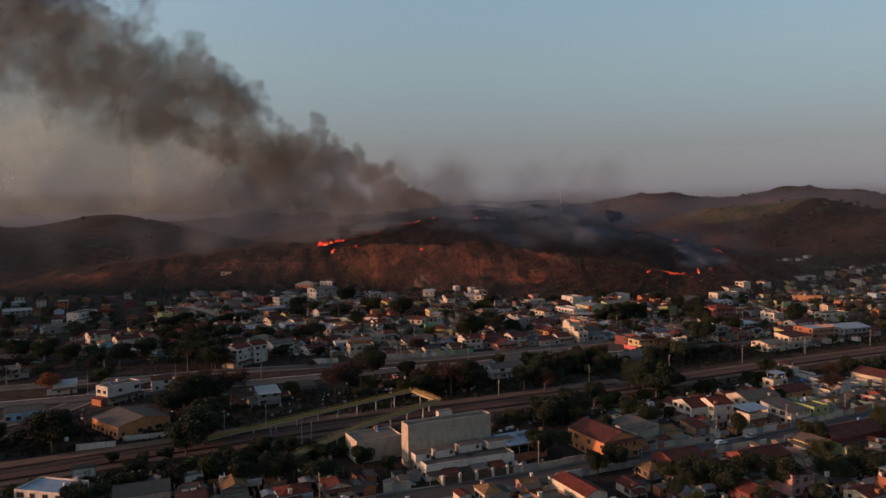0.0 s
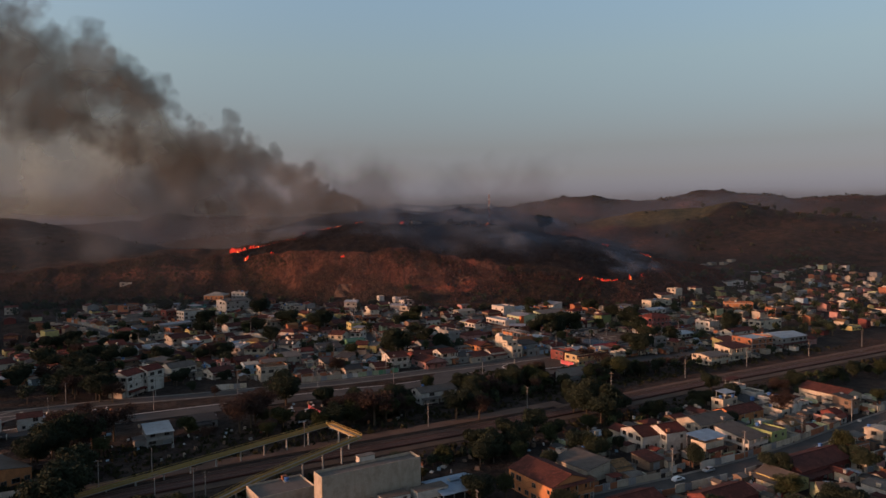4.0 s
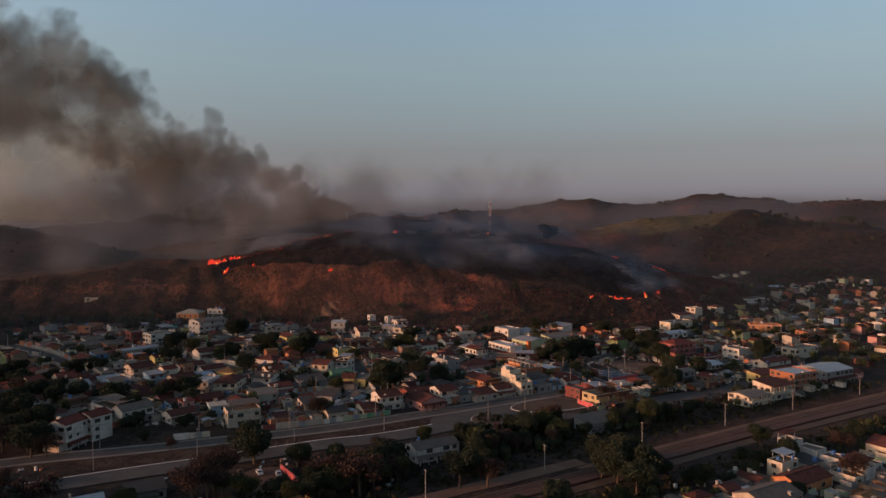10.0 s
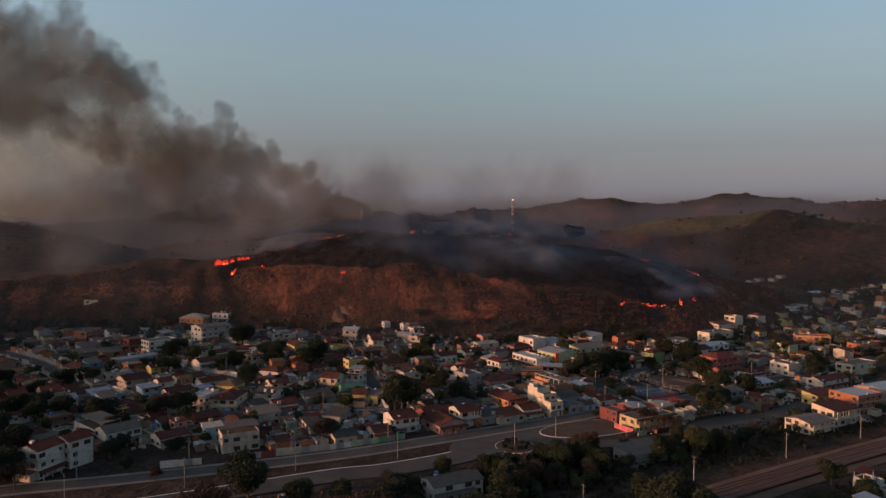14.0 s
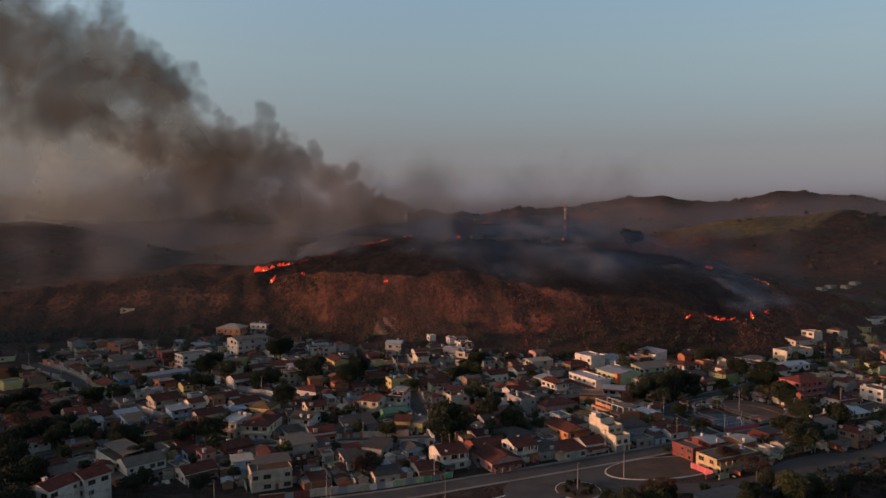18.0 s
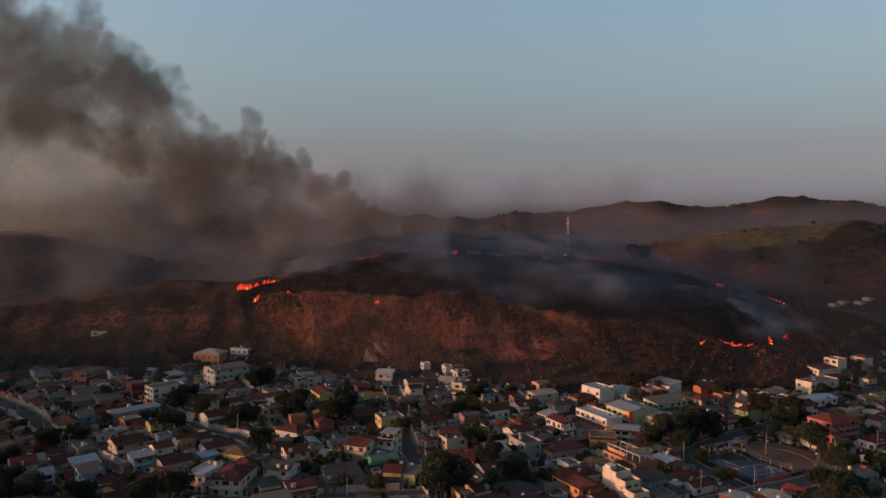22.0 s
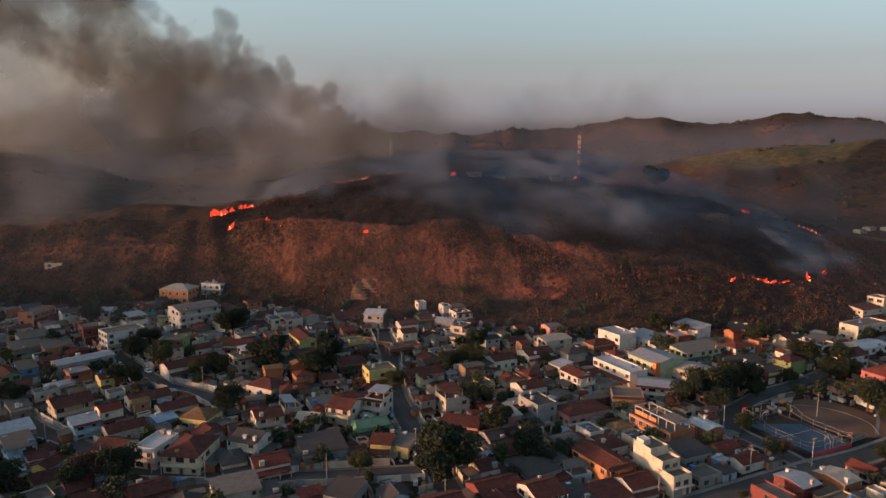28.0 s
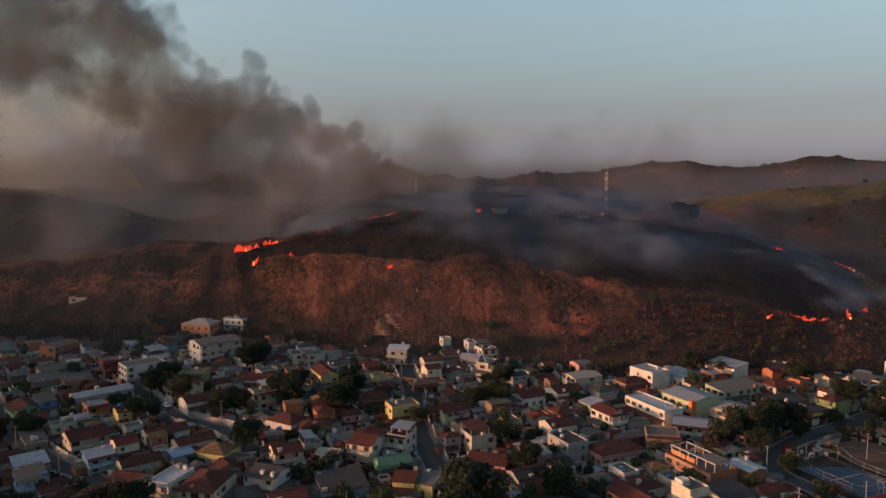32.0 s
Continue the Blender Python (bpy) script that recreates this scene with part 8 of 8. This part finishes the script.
row_of(LAMP, ROAD, 9.0, 34)
row_of(POLE, SIDE, 5.6, 33, True)
row_of(POLE, STREET_N, 4.0, 30, True, 0.5)
row_of(POLE, STREET_L, 4.2, 31, True)
row_of(POLE, STREET_LL, -3.6, 30, True)
row_of(POLE, STREET_S, 4.8, 32, True)
row_of(POLE, STREET_C, 4.2, 30, True)
row_of(POLE, offset_line(RAIL, 9), 0.5, 46)
for x, y in ((-80, 257), (-50, 247), (-46, 244), (-60, 244), (75, 392), (57, 383), (150, 470), (128, 434)):
    copy_thing(POLE, pose(x, y, zat(x, y), 0, 0, 24))
for t in (POLE, LAMP):
    for o in t.children_recursive:
        bpy.data.objects.remove(o)
    bpy.data.objects.remove(t)
bm = bmesh.new()
for a, b, turn in CABLES:
    side = Vector((math.cos(radians(turn)), math.sin(radians(turn)), 0))
    for u, zz in ((-0.85, 9.05), (0.3, 9.05), (0.85, 9.05), (0.0, 7.1)):
        p, q = a + side * u + Vector((0, 0, zz)), b + side * u + Vector((0, 0, zz))
        prev = p
        for k in range(1, 7):
            f = k / 6
            c = p.lerp(q, f) - Vector((0, 0, 2.4 * f * (1 - f)))
            tube(bm, prev, c, 0.022, n=3)
            prev = c
tagged(new("overhead_cables", mesh(bm, "overhead_cables", "rubber")), "thin dark overhead cables between the poles", "cables", kind="stuff")


# ---------- garden walls along the streets ----------
def garden_walls(ln, off, lo, hi, palette, start=0, stop=None):
    P = offset_line(ln, off)[start:stop]
    k, n = 0, len(P)
    while k < n - 2:
        m = min(n - 1, k + rnd.randint(2, 4))
        a, b = P[k], P[m]
        k = m
        L = math.hypot(b[0] - a[0], b[1] - a[1])
        if L < 3 or L > 40 or rnd.random() < 0.12:
            continue
        if not all(free(a[0] + (b[0] - a[0]) * f, a[1] + (b[1] - a[1]) * f, -0.4, False) for f in (0.05, 0.3, 0.5, 0.7, 0.95)):
            continue
        z = min(zat(*a), zat(*b))
        h = rnd.uniform(lo, hi) + abs(zat(*a) - zat(*b))
        col = rnd.choice(palette)
        ob = thing("garden_wall", pose(a[0], a[1], z, 0, 0, math.degrees(math.atan2(b[1] - a[1], b[0] - a[0]))), "%s garden wall along the street" % WORDS[col], "wall")
        bm = bmesh.new()
        gate = rnd.uniform(0.3, 0.6) * L if L > 7 else None
        if gate:
            box(bm, 0, -0.09, -0.8, gate - 1.4, 0.09, h)
            part("wall_panel", bm, "wall_" + col, ob)
            bm = bmesh.new()
            box(bm, gate + 1.4, -0.09, -0.8, L - 0.05, 0.09, h)
            part("wall_panel", bm, "wall_" + col, ob)
            shared("gate", DOOR["gate"], ob, pose(gate, -0.02, 0.0))
        else:
            box(bm, 0, -0.09, -0.8, L - 0.05, 0.09, h)
            part("wall_panel", bm, "wall_" + col, ob)
        bm = bmesh.new()
        box(bm, -0.02, -0.14, h, (gate - 1.36) if gate else L - 0.03, 0.14, h + 0.08)
        part("coping", bm, "concrete", ob)


garden_walls(SIDE, 6.6, 1.9, 2.5, ("white", "cream", "ltgreen", "red", "beige", "green"), 47, 75)
for ln, o in ((STREET_N, 4.7), (STREET_L, 5.0), (STREET_LL, 4.2), (STREET_S, 5.3)):
    for s in (-1, 1):
        garden_walls(ln, s * o, 1.8, 2.5, ("white", "beige", "grey", "cream", "grey", "brick"))


# ---------- vehicles ----------
def car(x, y, rot, mat, label, van=False):
    z = zat(x, y) + 0.12
    ob = thing("car", pose(x, y, z, 0, 0, rot), label, "car")
    h1, h2 = (0.95, 1.95) if van else (0.85, 1.45)
    prof = ((-2.1, 0.35), (-2.1, h1), (-1.0 if not van else -1.6, h1 + 0.05), (-0.5 if not van else -1.0, h2), (1.3 if not van else 2.0, h2), (1.75 if not van else 2.1, h1 + 0.05), (2.1, h1 - 0.05), (2.1, 0.35))
    bm = bmesh.new()
    l = [bm.verts.new((a, -0.84 + (0.12 if b > h1 + 0.2 else 0), b)) for a, b in prof]
    r = [bm.verts.new((a, 0.84 - (0.12 if b > h1 + 0.2 else 0), b)) for a, b in prof]
    bm.faces.new(l)
    bm.faces.new(r[::-1])
    for k in range(len(prof)):
        j = (k + 1) % len(prof)
        bm.faces.new((l[j], l[k], r[k], r[j]))
    bmesh.ops.bevel(bm, geom=bm.edges[:], offset=0.06, segments=1, affect="EDGES")
    bmesh.ops.recalc_face_normals(bm, faces=bm.faces)
    part("body", bm, mat, ob)
    for s in (-1, 1):
        bm = bmesh.new()
        box(bm, -0.7, s * 0.79 - 0.03, h1 + 0.08, 1.3, s * 0.79 + 0.03, h2 - 0.14)
        part("side_window", bm, "glass", ob)
    bm = bmesh.new()
    w = [bm.verts.new(p) for p in ((-0.98, -0.62, h1 + 0.1), (-0.98, 0.62, h1 + 0.1), (-0.58, 0.6, h2 - 0.08), (-0.58, -0.6, h2 - 0.08))]
    bm.faces.new(w)
    bmesh.ops.translate(bm, verts=w, vec=(-0.05 - (0.55 if van else 0), 0, 0.03))
    bmesh.ops.solidify(bm, geom=bm.faces[:], thickness=0.02)
    part("windscreen", bm, "glass", ob)
    for a in (-1.3, 1.3):
        for s in (-1, 1):
            bm = bmesh.new()
            tube(bm, (a, s * 0.68, 0.32), (a, s * 0.88, 0.32), 0.32, n=12)
            wheel = part("tyre", bm, "rubber", ob)
            bm = bmesh.new()
            tube(bm, (a, s * 0.84, 0.32), (a, s * 0.895, 0.32), 0.18, n=10)
            part("rim", bm, "steel", wheel)
    return ob


CARS = ((94.6, 242.5, 204, "car_white", "white hatchback parked at the kerb", False), (107.4, 248.6, 24, "car_silver", "silver car on the street", False), (118.5, 226.5, 24, "car_red", "dark red van parked by the trees", True),
        (-30.7, 331.0, 110, "car_white", "white car on the dirt forecourt", False), (-24.2, 329.0, 105, "car_silver", "silver car on the dirt forecourt", False), (-24.7, 315.7, 60, "car_white", "white van beside the footbridge", True),
        (-100.0, 516.5, 132, "car_white", "white car parked under the trees", False), (14.0, 436.0, 105, "car_silver", "grey car in the narrow street", False), (-92.0, 444.5, 140, "car_dark", "dark car parked along the street", False))
for x, y, r, m, lab, v in CARS:
    car(x, y, r, m, lab, v)


# ---------- odd pieces of the near suburb and the junction ----------
def panel_wall(name, x0, y0, x1, y1, h, mat, label, category, posts=0.0, lift=0.0, thick=0.16):
    """An upright panel from one point to another, on posts where posts is more than nothing."""
    L = math.hypot(x1 - x0, y1 - y0)
    z = min(zat(x0, y0), zat(x1, y1))
    ob = thing(name, pose(x0, y0, z, 0, 0, math.degrees(math.atan2(y1 - y0, x1 - x0))), label, category)
    n = max(1, int(round(L / 3.0)))
    for k in range(n):
        bm = bmesh.new()
        box(bm, L * k / n + 0.06, -thick / 2, lift - (0 if lift else 0.5), L * (k + 1) / n - 0.06, thick / 2, lift + h)
        part("panel", bm, mat, ob)
    for k in range(n + 1):
        bm = bmesh.new()
        u = L * k / n
        box(bm, u - 0.1, -0.12, -0.6, u + 0.1, 0.12, lift + h + 0.06)
        part("post", bm, "concrete", ob)
    return ob


panel_wall("yard_wall", -126.6, 242.6, -114.8, 246.4, 2.2, "wall_white", "pale panelled yard wall beside the railway track", "wall")
panel_wall("yard_wall", -114.4, 251.7, -100.4, 256.2, 2.0, "wall_white", "pale panelled yard wall beside the railway track", "wall")
panel_wall("mural_wall", -24.1, 334.8, -16.1, 318.5, 2.4, "mural_red", "red painted mural wall at the foot of the bridge", "wall")
panel_wall("billboard", 119.9, 377.5, 126.6, 374.5, 3.6, "wall_cream", "cream billboard on posts at the junction", "billboard", 1.0, 1.4)
for k, (x, y, w, d) in enumerate(((-7.4, 219.0, 5.2, 3.6), (-0.6, 222.6, 6.4, 3.8), (7.4, 227.2, 8.0, 4.0), (17.4, 230.8, 9.6, 4.0))):
    ob = thing("roof_room", pose(x, y, zat(x, y) + 4.45, 0, 0, 24), "small white plastered room on the flat roof", "roof room")
    bm = bmesh.new()
    box(bm, -w / 2, -d / 2, 0, w / 2, d / 2, 2.4)
    part("wall", bm, "wall_white", ob)
    bm = bmesh.new()
    box(bm, -w / 2 - 0.15, -d / 2 - 0.15, 2.4, w / 2 + 0.15, d / 2 + 0.15, 2.52)
    part("roof", bm, "roof_slab", ob)
    shared("window", WIN["s"], ob, pose(w * 0.3, -d / 2 - 0.02, 1.35))

panel_wall("terrace_wall", -27, 549, -11, 543.5, 2.8, "wall_brick", "long bare brick terrace wall below the slope", "wall")
panel_wall("terrace_wall", -10.6, 543.3, 10, 534, 3.0, "wall_orange", "long raw orange brick terrace wall below the slope", "wall")

# walled front yards along the street side of the low white block
yards = thing("front_yards", pose(6.0, 223.4, zat(6.0, 223.4) - 0.15, 0, 0, 23), "white walled front yards with dark gates and small awnings", "front yard")
for u in (-11.5, -6.0, -0.5, 5.0, 10.0, 15.0):
    bm = bmesh.new()
    box(bm, u - 0.35, -10.6, -0.8, u + 0.35, -10.0, 2.9)
    part("pillar", bm, "wall_white", yards)
    bm = bmesh.new()
    box(bm, u - 0.1, -9.98, -0.8, u + 0.1, -5.55, 2.2)
    part("side_wall", bm, "wall_white", yards)
for u in (-8.75, -3.25, 2.25, 7.5, 12.5):
    bm = bmesh.new()
    box(bm, u - 2.1, -10.38, -0.3, u + 2.1, -10.26, 2.3)
    for k in range(7):
        box(bm, u - 2.0 + 0.62 * k, -10.46, -0.2, u - 1.9 + 0.62 * k, -10.39, 2.35)
    part("gate", bm, "door_wood", yards, "dark slatted metal gate")
for u, m in ((-7.6, "roof_terra"), (1.6, "roof_grey"), (7.8, "roof_red")):
    bm = bmesh.new()
    shell(bm, ((u - 2.6, -9.4, 2.5), (u + 2.6, -9.4, 2.5), (u + 2.6, -5.6, 3.2), (u - 2.6, -5.6, 3.2)), ((0, 1, 2, 3),), 0.1)
    part("awning", bm, m, yards)
    for a in (u - 2.4, u + 2.4):
        bm = bmesh.new()
        box(bm, a - 0.07, -9.3, -0.5, a + 0.07, -9.16, 2.45)
        part("awning_post", bm, "concrete", yards)

# pale blue sheet canopy on posts beside the white house
canopy = thing("canopy", pose(114.6, 264.9, zat(114.6, 264.9), 0, 0, 25), "pale blue metal sheet canopy on steel posts", "canopy")
for a in (-5.2, 0.0, 5.2):
    for b in (-3.6, 3.6):
        bm = bmesh.new()
        tube(bm, (a, b, -0.5), (a, b, 6.25 + 0.05 * b), 0.09, n=6)
        part("post", bm, "gate_metal", canopy)
for k in range(5):
    bm = bmesh.new()
    a = -5.7 + 2.28 * k
    shell(bm, ((a, -4.2, 6.1), (a + 2.26, -4.2, 6.1), (a + 2.26, 4.2, 6.6), (a, 4.2, 6.6)), ((0, 1, 2, 3),), 0.07)
    part("roof_sheet", bm, "roof_blueroof", canopy)

# numbered railway hut
hut = thing("railway_hut", pose(-112.4, 219.6, zat(-112.4, 219.6), 0, 0, 26), "small pale railway hut with a dark ribbed roof and painted number", "hut")
bm = bmesh.new()
box(bm, -3.4, -1.6, -0.6, 3.4, 1.6, 3.1)
part("wall", bm, "wall_grey", hut)
bm = bmesh.new()
box(bm, -3.7, -1.9, 3.1, 3.7, 1.9, 3.24)
part("roof", bm, "roof_dark", hut)
for k in range(12):
    bm = bmesh.new()
    box(bm, -3.55 + k * 0.62, -1.95, 3.24, -3.35 + k * 0.62, 1.95, 3.4)
    part("roof_rib", bm, "roof_dark", hut)
bm = bmesh.new()
box(bm, -2.9, -1.66, 0.5, 2.9, -1.61, 2.7)
sign = part("number_panel", bm, "wall_white", hut)
digits = bpy.data.curves.new("number", "FONT")
digits.body = "49"
digits.size, digits.extrude, digits.align_x = 2.2, 0.01, "CENTER"
ob = new("number", digits)
ob.data.materials.append(MATS["rubber"])
ob.parent = hut
ob.matrix_local = pose(0.9, -1.69, 0.85, 90, 0, 0)

# roof hatch and stairhead of the long concrete block
hatch = thing("stairhead", pose(0.0, 236.0, zat(0, 236) + 12.9, 0, 0, 26), "white stairhead box on the flat roof of the long block", "stairhead")
bm = bmesh.new()
box(bm, -2.6, -1.0, 0, 2.2, 1.2, 1.9)
part("wall", bm, "wall_white", hatch)
bm = bmesh.new()
box(bm, -2.8, -1.2, 1.9, 2.4, 1.4, 2.02)
part("roof", bm, "roof_grey", hatch)
panel_wall("shop_banner", 101.5, 400.2, 105.9, 391.8, 2.6, "mural_red", "red painted shop hoarding at the junction", "hoarding")



for lst in TREES.values():
    for t in lst:
        for o in list(t.children):
            bpy.data.objects.remove(o)
        bpy.data.objects.remove(t)
